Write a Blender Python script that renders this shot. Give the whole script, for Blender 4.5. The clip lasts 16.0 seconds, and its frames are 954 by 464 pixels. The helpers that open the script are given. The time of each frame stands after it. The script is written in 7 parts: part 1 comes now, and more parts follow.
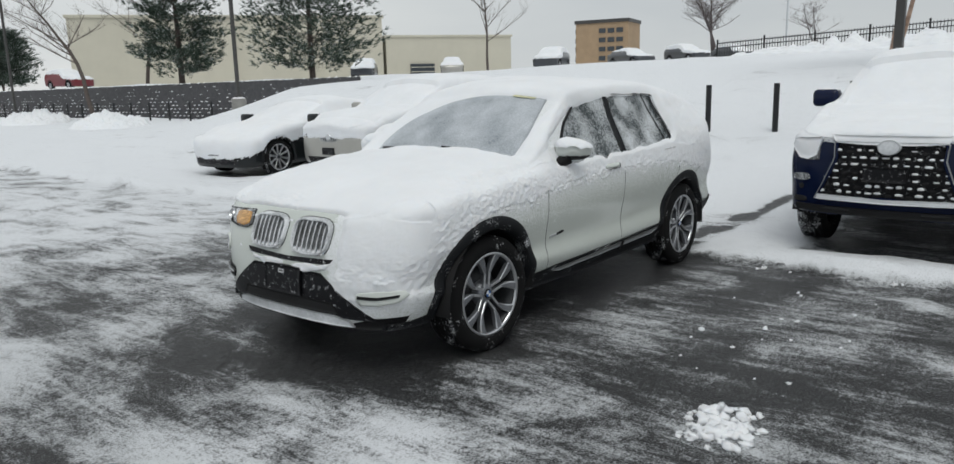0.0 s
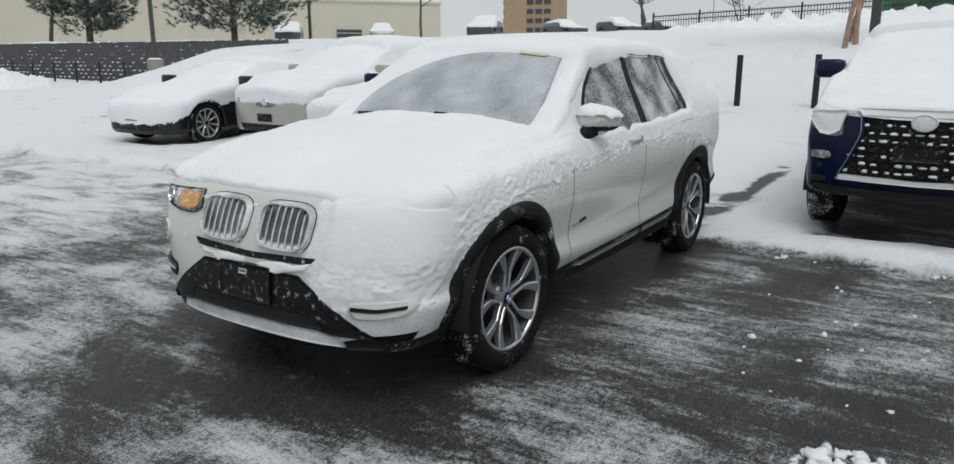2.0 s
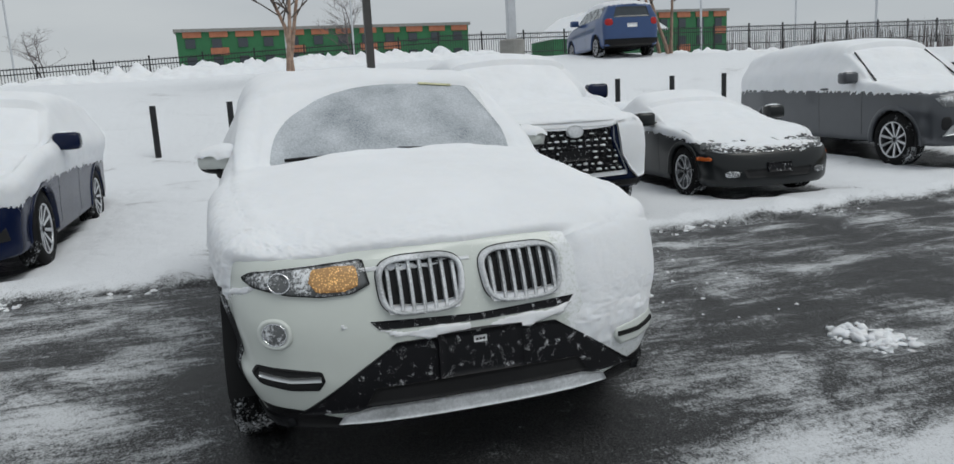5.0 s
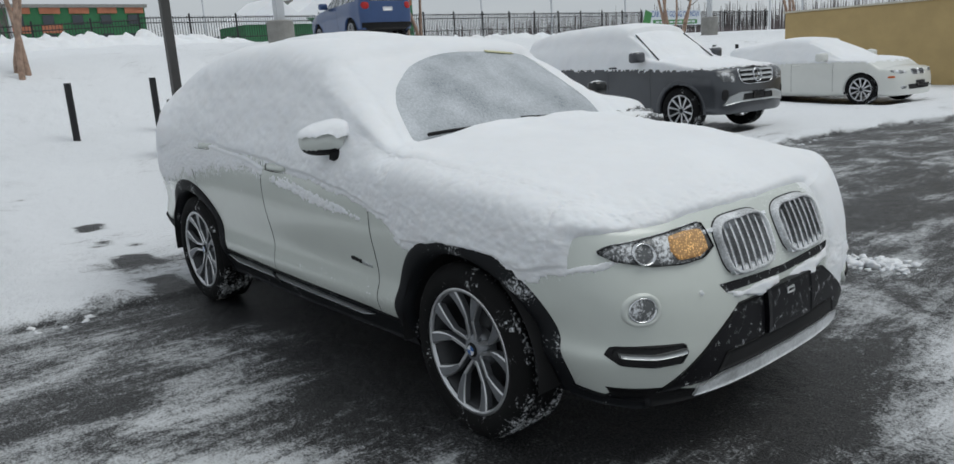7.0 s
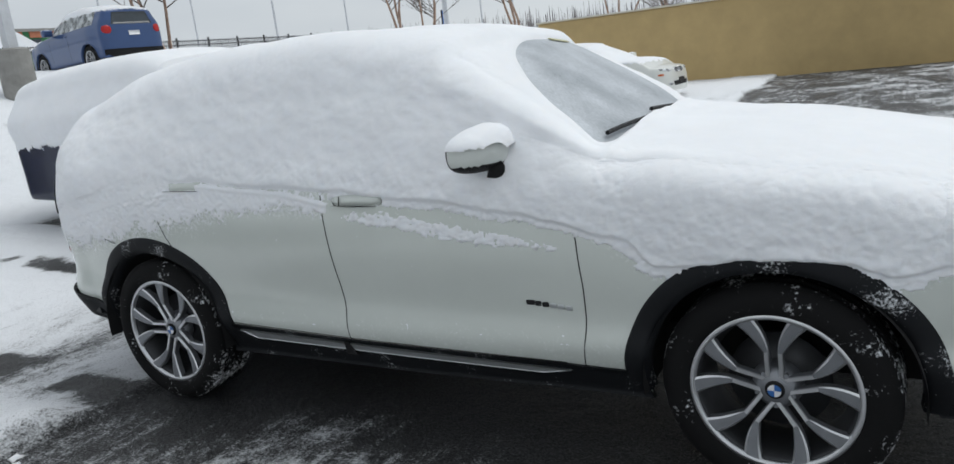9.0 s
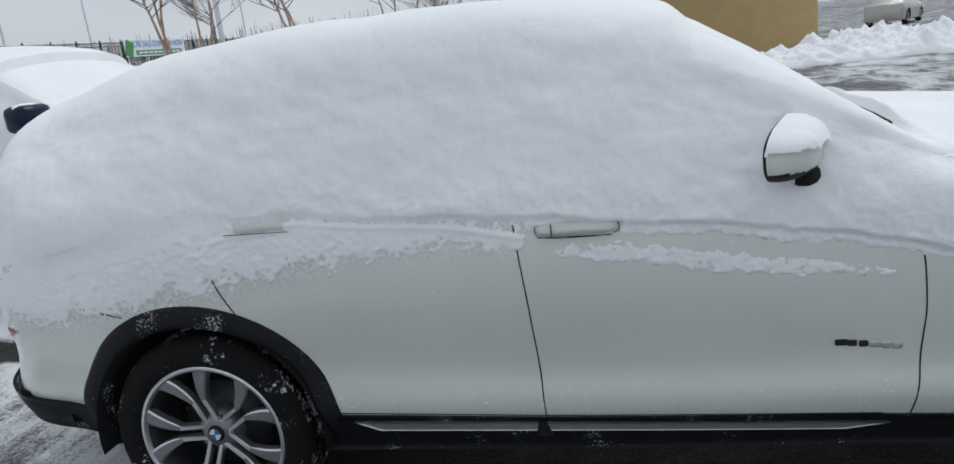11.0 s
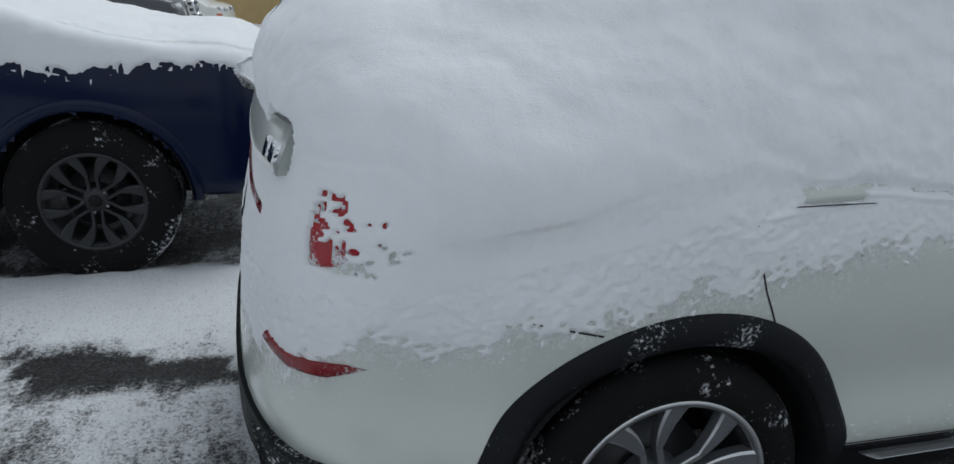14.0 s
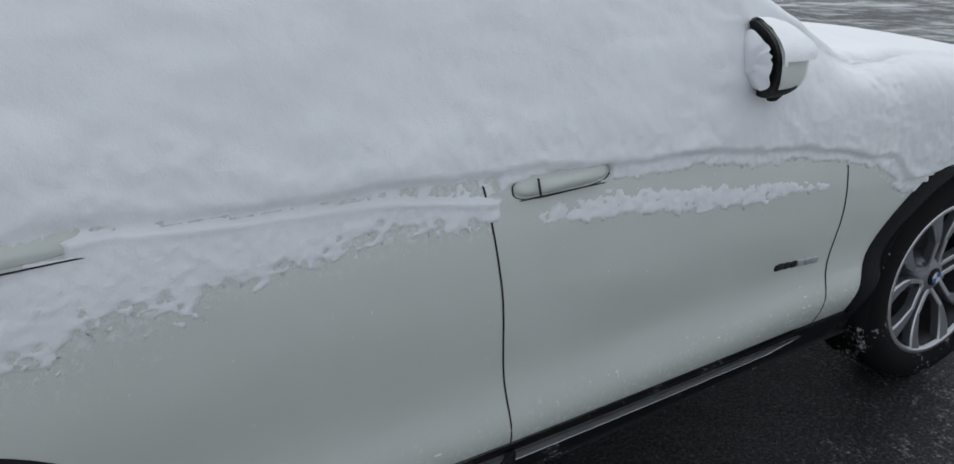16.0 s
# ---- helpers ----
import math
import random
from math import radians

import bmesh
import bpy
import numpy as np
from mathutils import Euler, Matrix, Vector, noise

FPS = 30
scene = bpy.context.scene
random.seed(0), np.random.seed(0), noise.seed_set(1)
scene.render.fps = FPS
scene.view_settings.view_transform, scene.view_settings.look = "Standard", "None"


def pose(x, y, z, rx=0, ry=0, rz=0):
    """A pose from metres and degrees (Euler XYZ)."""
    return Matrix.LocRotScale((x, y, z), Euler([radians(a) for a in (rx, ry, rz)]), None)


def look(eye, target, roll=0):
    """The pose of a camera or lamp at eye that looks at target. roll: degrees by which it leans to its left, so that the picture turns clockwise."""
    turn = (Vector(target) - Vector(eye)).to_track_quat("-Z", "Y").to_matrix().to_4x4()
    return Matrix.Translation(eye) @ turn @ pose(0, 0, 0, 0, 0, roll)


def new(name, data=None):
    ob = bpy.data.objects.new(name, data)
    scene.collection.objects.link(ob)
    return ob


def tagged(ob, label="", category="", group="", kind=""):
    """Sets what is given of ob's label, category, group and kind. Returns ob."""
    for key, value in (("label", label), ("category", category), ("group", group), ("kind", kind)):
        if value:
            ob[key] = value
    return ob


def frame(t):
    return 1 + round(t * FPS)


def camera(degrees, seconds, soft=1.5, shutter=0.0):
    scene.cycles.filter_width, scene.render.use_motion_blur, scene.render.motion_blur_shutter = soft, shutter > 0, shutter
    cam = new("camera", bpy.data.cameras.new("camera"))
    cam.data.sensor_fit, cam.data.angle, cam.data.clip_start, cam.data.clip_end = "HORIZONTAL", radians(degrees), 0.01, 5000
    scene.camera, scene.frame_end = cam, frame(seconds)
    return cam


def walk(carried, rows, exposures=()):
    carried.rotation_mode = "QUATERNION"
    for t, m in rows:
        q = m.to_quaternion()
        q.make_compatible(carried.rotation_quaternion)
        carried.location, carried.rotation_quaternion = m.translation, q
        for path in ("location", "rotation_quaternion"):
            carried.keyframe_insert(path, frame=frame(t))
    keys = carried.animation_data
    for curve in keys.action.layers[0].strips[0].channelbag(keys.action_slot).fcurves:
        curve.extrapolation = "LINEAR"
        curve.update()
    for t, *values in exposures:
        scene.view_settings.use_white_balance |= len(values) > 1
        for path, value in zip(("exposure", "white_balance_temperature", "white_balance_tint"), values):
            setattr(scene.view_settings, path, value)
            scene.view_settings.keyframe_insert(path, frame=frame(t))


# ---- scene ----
cam = camera(64.9, 16.0)
PATH = [
    (0, (3.513, 3.643, 1.609), (1.985, 2.41, 1.23), -1.5),
    (0.5, (3.403, 3.587, 1.566), (1.904, 2.331, 1.148), -1.9),
    (1, (3.257, 3.339, 1.508), (1.714, 2.162, 1.024), 2.2),
    (1.5, (3.136, 3.021, 1.522), (1.552, 1.927, 0.98), 2.1),
    (2, (3.028, 2.674, 1.515), (1.396, 1.612, 1.059), -0.0),
    (2.5, (3.15, 2.194, 1.487), (1.481, 1.184, 1.047), -2.0),
    (3, (3.257, 1.713, 1.467), (1.441, 1.08, 0.918), 0.8),
    (3.2, (3.286, 1.475, 1.413), (1.415, 0.993, 0.896), -2.6),
    (3.4, (3.3, 1.178, 1.437), (1.399, 0.823, 0.926), -3.6),
    (3.5, (3.311, 1.032, 1.448), (1.387, 0.75, 0.981), -3.3),
    (4, (3.43, 0.395, 1.451), (1.45, 0.497, 1.185), -6.6),
    (4.2, (3.455, 0.189, 1.448), (1.492, 0.434, 1.156), -6.7),
    (6.3, (2.902, -2.184, 1.501), (1.167, -1.27, 1.109), -0.1),
    (6.5, (2.707, -2.318, 1.484), (1.073, -1.243, 1.065), -1.9),
    (7, (2.192, -2.66, 1.482), (0.697, -1.407, 1.04), -3.6),
    (7.5, (1.745, -2.919, 1.464), (0.427, -1.505, 0.953), -0.1),
    (8, (1.231, -3.102, 1.457), (0.035, -1.575, 0.97), -4.0),
    (8.1, (1.106, -3.176, 1.44), (-0.076, -1.632, 0.975), -2.6),
    (8.2, (1.016, -3.185, 1.462), (-0.177, -1.644, 1.011), -3.6),
    (10.3, (-0.809, -3.281, 1.507), (-1.326, -1.409, 1.026), -8.4),
    (10.5, (-0.951, -3.175, 1.529), (-1.445, -1.296, 1.052), -8.5),
    (11, (-1.381, -2.992, 1.545), (-1.771, -1.092, 1.057), -6.9),
    (11.5, (-1.621, -2.675, 1.561), (-2.03, -0.831, 0.905), -6.7),
    (12, (-2.022, -2.452, 1.48), (-2.467, -0.592, 0.894), -4.4),
    (12.5, (-2.461, -2.361, 1.519), (-2.807, -0.525, 0.803), -4.4),
    (13, (-2.835, -2.216, 1.609), (-2.984, -0.271, 1.167), -13.6),
    (13.5, (-3.267, -2.197, 1.56), (-3.006, -0.276, 1.069), -3.5),
    (14, (-3.651, -2.167, 1.48), (-3.106, -0.351, 0.843), 2.1),
    (14.5, (-3.663, -2.156, 1.49), (-3.054, -0.369, 0.829), 1.0),
    (14.7, (-3.45, -2.178, 1.51), (-2.952, -0.296, 1.054), 1.0),
    (14.9, (-3.313, -2.198, 1.571), (-2.829, -0.336, 1.025), -1.2),
    (15, (-3.197, -2.124, 1.64), (-2.557, -0.345, 0.988), -3.2),
    (15.2, (-3.066, -2.35, 1.585), (-2.216, -0.634, 1.01), -3.3),
    (15.5, (-2.719, -2.25, 1.575), (-1.671, -0.713, 0.839), -3.6),
    (16, (-2.374, -2.088, 1.47), (-1.473, -0.463, 0.731), -2.7),
]
walk(cam, [(t, look(eye, target, roll)) for t, eye, target, roll in PATH],
     exposures=[(0, 0.05, 6550, 6), (2.5, 0.08, 6550, 6), (4, -0.06, 6500, 6), (7, -0.05, 6400, 6), (8, 0.22, 6400, 6), (10.5, 0.26, 6320, 8), (11.5, 0.08, 6220, 8), (12.5, 0.20, 6240, 8), (13, -0.08, 6240, 8), (14, -0.1, 6170, 6), (14.5, 0.12, 6230, 8), (15, -0.10, 6230, 8), (15.5, -0.26, 6190, 6), (16, 0.09, 6240, 8)])

# ---- world, light ----
world = bpy.data.worlds.new("world")
scene.world = world
world.use_nodes = True
wt = world.node_tree
wt.nodes.clear()
w_out = wt.nodes.new("ShaderNodeOutputWorld")
w_bg = wt.nodes.new("ShaderNodeBackground")
w_sky = wt.nodes.new("ShaderNodeTexSky")
w_sky.sky_type = "NISHITA"
w_sky.sun_disc = False
w_sky.sun_elevation = radians(28)
w_sky.sun_rotation = radians(200)
w_hsv = wt.nodes.new("ShaderNodeHueSaturation")
w_hsv.inputs["Saturation"].default_value = 0.25
w_hsv.inputs["Value"].default_value = 0.06
w_tc = wt.nodes.new("ShaderNodeTexCoord")
w_map = wt.nodes.new("ShaderNodeMapping")
w_map.inputs["Scale"].default_value = (1.0, 1.0, 4.0)
w_noise = wt.nodes.new("ShaderNodeTexNoise")
w_noise.inputs["Scale"].default_value = 2.2
w_noise.inputs["Detail"].default_value = 5.0
w_ramp = wt.nodes.new("ShaderNodeValToRGB")
w_ramp.color_ramp.elements[0].position = 0.3
w_ramp.color_ramp.elements[0].color = (0.60, 0.635, 0.69, 1)
w_ramp.color_ramp.elements[1].position = 0.72
w_ramp.color_ramp.elements[1].color = (0.74, 0.765, 0.80, 1)
w_mix = wt.nodes.new("ShaderNodeMixRGB")
w_mix.inputs["Fac"].default_value = 0.82
wt.links.new(w_tc.outputs["Generated"], w_map.inputs["Vector"])
wt.links.new(w_map.outputs["Vector"], w_noise.inputs["Vector"])
wt.links.new(w_noise.outputs["Fac"], w_ramp.inputs["Fac"])
wt.links.new(w_sky.outputs["Color"], w_hsv.inputs["Color"])
wt.links.new(w_hsv.outputs["Color"], w_mix.inputs["Color1"])
wt.links.new(w_ramp.outputs["Color"], w_mix.inputs["Color2"])
wt.links.new(w_mix.outputs["Color"], w_bg.inputs["Color"])
wt.links.new(w_bg.outputs["Background"], w_out.inputs["Surface"])
w_bg.inputs["Strength"].default_value = 0.86

sun = new("sun", bpy.data.lights.new("sun", "SUN"))
sun.data.energy = 1.2
sun.data.angle = radians(40)
sun.data.color = (1.0, 0.98, 0.95)
sun.matrix_world = look((4, 4, 10), (0, 0, 0))


# ---- materials ----
def mat(name, color, rough=0.6, metal=0.0, var=0.15, scale=6.0, bump=0.0, bscale=60.0, coat=0.0, spec=0.5):
    """A surface with colour variation at two scales and fine relief."""
    m = bpy.data.materials.new(name)
    m.use_nodes = True
    t = m.node_tree
    b = t.nodes["Principled BSDF"]
    b.inputs["Roughness"].default_value = rough
    b.inputs["Metallic"].default_value = metal
    b.inputs["Coat Weight"].default_value = coat
    b.inputs["Coat Roughness"].default_value = 0.08
    b.inputs["Specular IOR Level"].default_value = spec
    tc = t.nodes.new("ShaderNodeTexCoord")
    n1 = t.nodes.new("ShaderNodeTexNoise")
    n1.inputs["Scale"].default_value = scale
    n1.inputs["Detail"].default_value = 8.0
    n1.inputs["Roughness"].default_value = 0.65
    r = t.nodes.new("ShaderNodeValToRGB")
    c = np.array(color)
    r.color_ramp.elements[0].position, r.color_ramp.elements[1].position = 0.3, 0.7
    r.color_ramp.elements[0].color = (*np.clip(c * (1 - var), 0, 1), 1)
    r.color_ramp.elements[1].color = (*np.clip(c * (1 + var * 0.7), 0, 1), 1)
    t.links.new(tc.outputs["Object"], n1.inputs["Vector"])
    t.links.new(n1.outputs["Fac"], r.inputs["Fac"])
    t.links.new(r.outputs["Color"], b.inputs["Base Color"])
    if bump:
        n2 = t.nodes.new("ShaderNodeTexNoise")
        n2.inputs["Scale"].default_value = bscale
        n2.inputs["Detail"].default_value = 6.0
        bp = t.nodes.new("ShaderNodeBump")
        bp.inputs["Strength"].default_value = bump
        bp.inputs["Distance"].default_value = 0.02
        t.links.new(tc.outputs["Object"], n2.inputs["Vector"])
        t.links.new(n2.outputs["Fac"], bp.inputs["Height"])
        t.links.new(bp.outputs["Normal"], b.inputs["Normal"])
    return m


def dusted(name, color, rough, metal=0.0, coat=0.0, amount=0.45, scale=90.0, soft=0.08, snow=(0.80, 0.82, 0.85), macro=7.0):
    """A surface with flecks of wind-blown snow stuck on it."""
    m = mat(name, color, rough, metal, 0.12, 8.0, coat=coat)
    if max(color) < 0.02:
        m.node_tree.nodes["Principled BSDF"].inputs["Specular IOR Level"].default_value = 0.2
    t = m.node_tree
    b = t.nodes["Principled BSDF"]
    base = b.inputs["Base Color"].links[0].from_socket
    tc = t.nodes["Texture Coordinate"]
    n = t.nodes.new("ShaderNodeTexNoise")
    n.inputs["Scale"].default_value = scale
    n.inputs["Detail"].default_value = 4.0
    n.inputs["Roughness"].default_value = 0.7
    big = t.nodes.new("ShaderNodeTexNoise")
    big.inputs["Scale"].default_value = macro
    big.inputs["Detail"].default_value = 3.0
    add = t.nodes.new("ShaderNodeMath")
    add.operation = "ADD"
    r = t.nodes.new("ShaderNodeValToRGB")
    level = 1.0 + (0.5 - amount) * 0.6
    r.color_ramp.elements[0].position = max(0.0, (level - soft) / 2)
    r.color_ramp.elements[1].position = min(1.0, (level + soft) / 2)
    half = t.nodes.new("ShaderNodeMath")
    half.operation = "MULTIPLY"
    half.inputs[1].default_value = 0.5
    mix = t.nodes.new("ShaderNodeMixRGB")
    mix.inputs["Color2"].default_value = (*snow, 1)
    for q in (n, big):
        t.links.new(tc.outputs["Object"], q.inputs["Vector"])
    t.links.new(n.outputs["Fac"], add.inputs[0])
    t.links.new(big.outputs["Fac"], add.inputs[1])
    t.links.new(add.outputs[0], half.inputs[0])
    t.links.new(half.outputs[0], r.inputs["Fac"])
    t.links.new(r.outputs["Color"], mix.inputs["Fac"])
    t.links.new(base, mix.inputs["Color1"])
    t.links.new(mix.outputs["Color"], b.inputs["Base Color"])
    rr = t.nodes.new("ShaderNodeMapRange")
    rr.inputs["To Min"].default_value = rough
    rr.inputs["To Max"].default_value = 0.85
    t.links.new(r.outputs["Color"], rr.inputs["Value"])
    t.links.new(rr.outputs["Result"], b.inputs["Roughness"])
    if metal:
        mm = t.nodes.new("ShaderNodeMapRange")
        mm.inputs["To Min"].default_value = metal
        mm.inputs["To Max"].default_value = 0.0
        t.links.new(r.outputs["Color"], mm.inputs["Value"])
        t.links.new(mm.outputs["Result"], b.inputs["Metallic"])
    bp = t.nodes.new("ShaderNodeBump")
    bp.inputs["Strength"].default_value = 0.5
    bp.inputs["Distance"].default_value = 0.004
    t.links.new(r.outputs["Color"], bp.inputs["Height"])
    t.links.new(bp.outputs["Normal"], b.inputs["Normal"])
    return m


def snow_material(name, fine=1.0):
    m = mat(name, (0.83, 0.845, 0.875), 0.75, 0.0, 0.04, 2.5, spec=0.25)
    t = m.node_tree
    b = t.nodes["Principled BSDF"]
    b.inputs["Subsurface Weight"].default_value = 0.12
    b.inputs["Subsurface Radius"].default_value = (0.03, 0.035, 0.04)
    b.inputs["Subsurface Scale"].default_value = 0.5
    tc = t.nodes["Texture Coordinate"]
    last = None
    for scale, dist in ((7.0, 0.016), (38.0, 0.004 * fine), (260.0, 0.0030 * fine)):
        n = t.nodes.new("ShaderNodeTexNoise")
        n.inputs["Scale"].default_value = scale
        n.inputs["Detail"].default_value = 5.0
        bp = t.nodes.new("ShaderNodeBump")
        bp.inputs["Strength"].default_value = 0.4
        bp.inputs["Distance"].default_value = dist
        t.links.new(tc.outputs["Object"], n.inputs["Vector"])
        t.links.new(n.outputs["Fac"], bp.inputs["Height"])
        if last:
            t.links.new(last.outputs["Normal"], bp.inputs["Normal"])
        last = bp
    t.links.new(last.outputs["Normal"], b.inputs["Normal"])
    return m


M_SNOW = snow_material("snow")
M_PAINT = mat("white_paint", (0.62, 0.65, 0.62), 0.28, 0.0, 0.03, 3.0, coat=0.6)
M_DUSTSILVER = dusted("snow_lined_silver", (0.5, 0.52, 0.53), 0.35, 0.6, amount=0.62, scale=60.0, soft=0.3)
M_PLASTIC = mat("black_plastic", (0.008, 0.008, 0.009), 0.55, 0.0, 0.3, 20.0, 0.3, 400.0, spec=0.25)
M_DUSTPLASTIC = dusted("snow_dusted_plastic", (0.008, 0.008, 0.010), 0.5, amount=0.12, scale=240.0, soft=0.05, macro=28.0)
M_CLAD = dusted("arch_cladding", (0.009, 0.010, 0.012), 0.6, amount=0.07, scale=110.0)
M_TYRE = dusted("tyre_rubber", (0.007, 0.007, 0.0075), 0.85, amount=0.08, scale=60.0)
M_TREAD = dusted("tyre_tread", (0.007, 0.007, 0.0075), 0.85, amount=0.24, scale=70.0)
M_ALLOY = mat("machined_alloy", (0.62, 0.63, 0.65), 0.28, 0.9, 0.08, 30.0)
M_RIMGREY = mat("grey_rim_paint", (0.24, 0.25, 0.27), 0.4, 0.6, 0.1, 20.0)
M_BARREL = mat("dark_barrel", (0.05, 0.052, 0.056), 0.5, 0.5, 0.2, 15.0)
M_SLAT = dusted("rimed_grille", (0.22, 0.23, 0.24), 0.35, 0.5, amount=0.62, scale=120.0, soft=0.3)
M_DARK = mat("dark_void", (0.008, 0.008, 0.009), 0.8, 0.0, 0.2, 5.0)
M_CHROME = mat("chrome", (0.75, 0.76, 0.78), 0.12, 1.0, 0.05, 10.0)
M_SILVER = mat("satin_silver", (0.55, 0.57, 0.58), 0.35, 0.7, 0.06, 12.0)
M_GAP = mat("panel_gap", (0.01, 0.01, 0.01), 0.9)
M_ICE = dusted("frosted_glass", (0.16, 0.19, 0.22), 0.16, amount=0.60, scale=85.0, soft=0.42, snow=(0.62, 0.65, 0.69), macro=4.0)
M_ICE_SIDE = dusted("iced_side_glass", (0.03, 0.042, 0.045), 0.15, amount=0.44, scale=85.0, soft=0.16, snow=(0.66, 0.69, 0.72), macro=5.0)
M_ICE_WHITE = dusted("snowed_glass", (0.3, 0.32, 0.35), 0.3, amount=0.8, scale=40.0, soft=0.5, snow=(0.74, 0.76, 0.79), macro=3.0)
M_RED = dusted("red_lens", (0.20, 0.003, 0.008), 0.2, amount=0.24, scale=190.0)
M_LENS = dusted("clear_lamp_lens", (0.13, 0.135, 0.14), 0.12, amount=0.40, scale=90.0)
M_BLUE = mat("badge_blue", (0.03, 0.13, 0.4), 0.3)
M_WHITE = mat("badge_white", (0.75, 0.76, 0.78), 0.3)
M_TAIL = dusted("snow_flecked_red_lens", (0.34, 0.004, 0.012), 0.2, amount=0.22, scale=170.0, soft=0.06, macro=22.0)
M_STICKER = mat("yellow_sticker", (0.62, 0.60, 0.38), 0.6)
M_AMBERREF = mat("amber_reflector", (0.55, 0.12, 0.02), 0.2)


def lamp_material(name, color, strength):
    """A glowing lens seen through beads of ice."""
    m = bpy.data.materials.new(name)
    m.use_nodes = True
    t = m.node_tree
    b = t.nodes["Principled BSDF"]
    tc = t.nodes.new("ShaderNodeTexCoord")
    n = t.nodes.new("ShaderNodeTexVoronoi")
    n.inputs["Scale"].default_value = 120.0
    big = t.nodes.new("ShaderNodeTexNoise")
    big.inputs["Scale"].default_value = 26.0
    big.inputs["Detail"].default_value = 6.0
    big.inputs["Roughness"].default_value = 0.75
    gap = t.nodes.new("ShaderNodeMath")
    gap.operation = "SUBTRACT"
    r = t.nodes.new("ShaderNodeValToRGB")
    r.color_ramp.elements[0].position = 0.0
    r.color_ramp.elements[0].color = (color[0] * 0.10, color[1] * 0.06, color[2] * 0.05, 1)
    r.color_ramp.elements[1].position = 0.42
    r.color_ramp.elements[1].color = (*color, 1)
    for q in (n, big):
        t.links.new(tc.outputs["Object"], q.inputs["Vector"])
    t.links.new(big.outputs["Fac"], gap.inputs[0])
    t.links.new(n.outputs["Distance"], gap.inputs[1])
    t.links.new(gap.outputs[0], r.inputs["Fac"])
    t.links.new(r.outputs["Color"], b.inputs["Emission Color"])
    b.inputs["Emission Strength"].default_value = strength
    b.inputs["Base Color"].default_value = (0.34, 0.22, 0.10, 1)
    b.inputs["Roughness"].default_value = 0.25
    return m


def flecked_paint():
    """White paint with flakes stuck to it, as dense as the dust attribute says."""
    m = mat("flecked_white_paint", (0.60, 0.635, 0.60), 0.26, 0.0, 0.03, 3.0, coat=0.6)
    t = m.node_tree
    b = t.nodes["Principled BSDF"]
    base = b.inputs["Base Color"].links[0].from_socket
    at = t.nodes.new("ShaderNodeAttribute")
    at.attribute_name = "dust"
    n = t.nodes.new("ShaderNodeTexNoise")
    n.inputs["Scale"].default_value = 330.0
    n.inputs["Detail"].default_value = 5.0
    n.inputs["Roughness"].default_value = 0.8
    add = t.nodes.new("ShaderNodeMath")
    add.operation = "MULTIPLY_ADD"
    add.inputs[1].default_value = 0.30
    n2 = t.nodes.new("ShaderNodeTexNoise")
    n2.inputs["Scale"].default_value = 85.0
    n2.inputs["Detail"].default_value = 6.0
    both = t.nodes.new("ShaderNodeMix")
    both.inputs["Factor"].default_value = 0.5
    r = t.nodes.new("ShaderNodeMapRange")
    r.inputs["From Min"].default_value = 0.63
    r.inputs["From Max"].default_value = 0.80
    mix = t.nodes.new("ShaderNodeMixRGB")
    mix.inputs["Color2"].default_value = (0.82, 0.84, 0.865, 1)
    t.links.new(t.nodes["Texture Coordinate"].outputs["Object"], n.inputs["Vector"])
    t.links.new(at.outputs["Fac"], add.inputs[0])
    t.links.new(t.nodes["Texture Coordinate"].outputs["Object"], n2.inputs["Vector"])
    t.links.new(n.outputs["Fac"], both.inputs["A"])
    t.links.new(n2.outputs["Fac"], both.inputs["B"])
    t.links.new(both.outputs["Result"], add.inputs[2])
    t.links.new(add.outputs[0], r.inputs["Value"])
    t.links.new(r.outputs["Result"], mix.inputs["Fac"])
    t.links.new(base, mix.inputs["Color1"])
    t.links.new(mix.outputs["Color"], b.inputs["Base Color"])
    rr = t.nodes.new("ShaderNodeMapRange")
    rr.inputs["To Min"].default_value = 0.26
    rr.inputs["To Max"].default_value = 0.8
    t.links.new(r.outputs["Result"], rr.inputs["Value"])
    t.links.new(rr.outputs["Result"], b.inputs["Roughness"])
    bp = t.nodes.new("ShaderNodeBump")
    bp.inputs["Strength"].default_value = 0.4
    bp.inputs["Distance"].default_value = 0.003
    t.links.new(r.outputs["Result"], bp.inputs["Height"])
    t.links.new(bp.outputs["Normal"], b.inputs["Normal"])
    return m


M_SUVPAINT = flecked_paint()
M_AMBER = lamp_material("lit_amber_lamp", (1.0, 0.58, 0.20), 0.75)


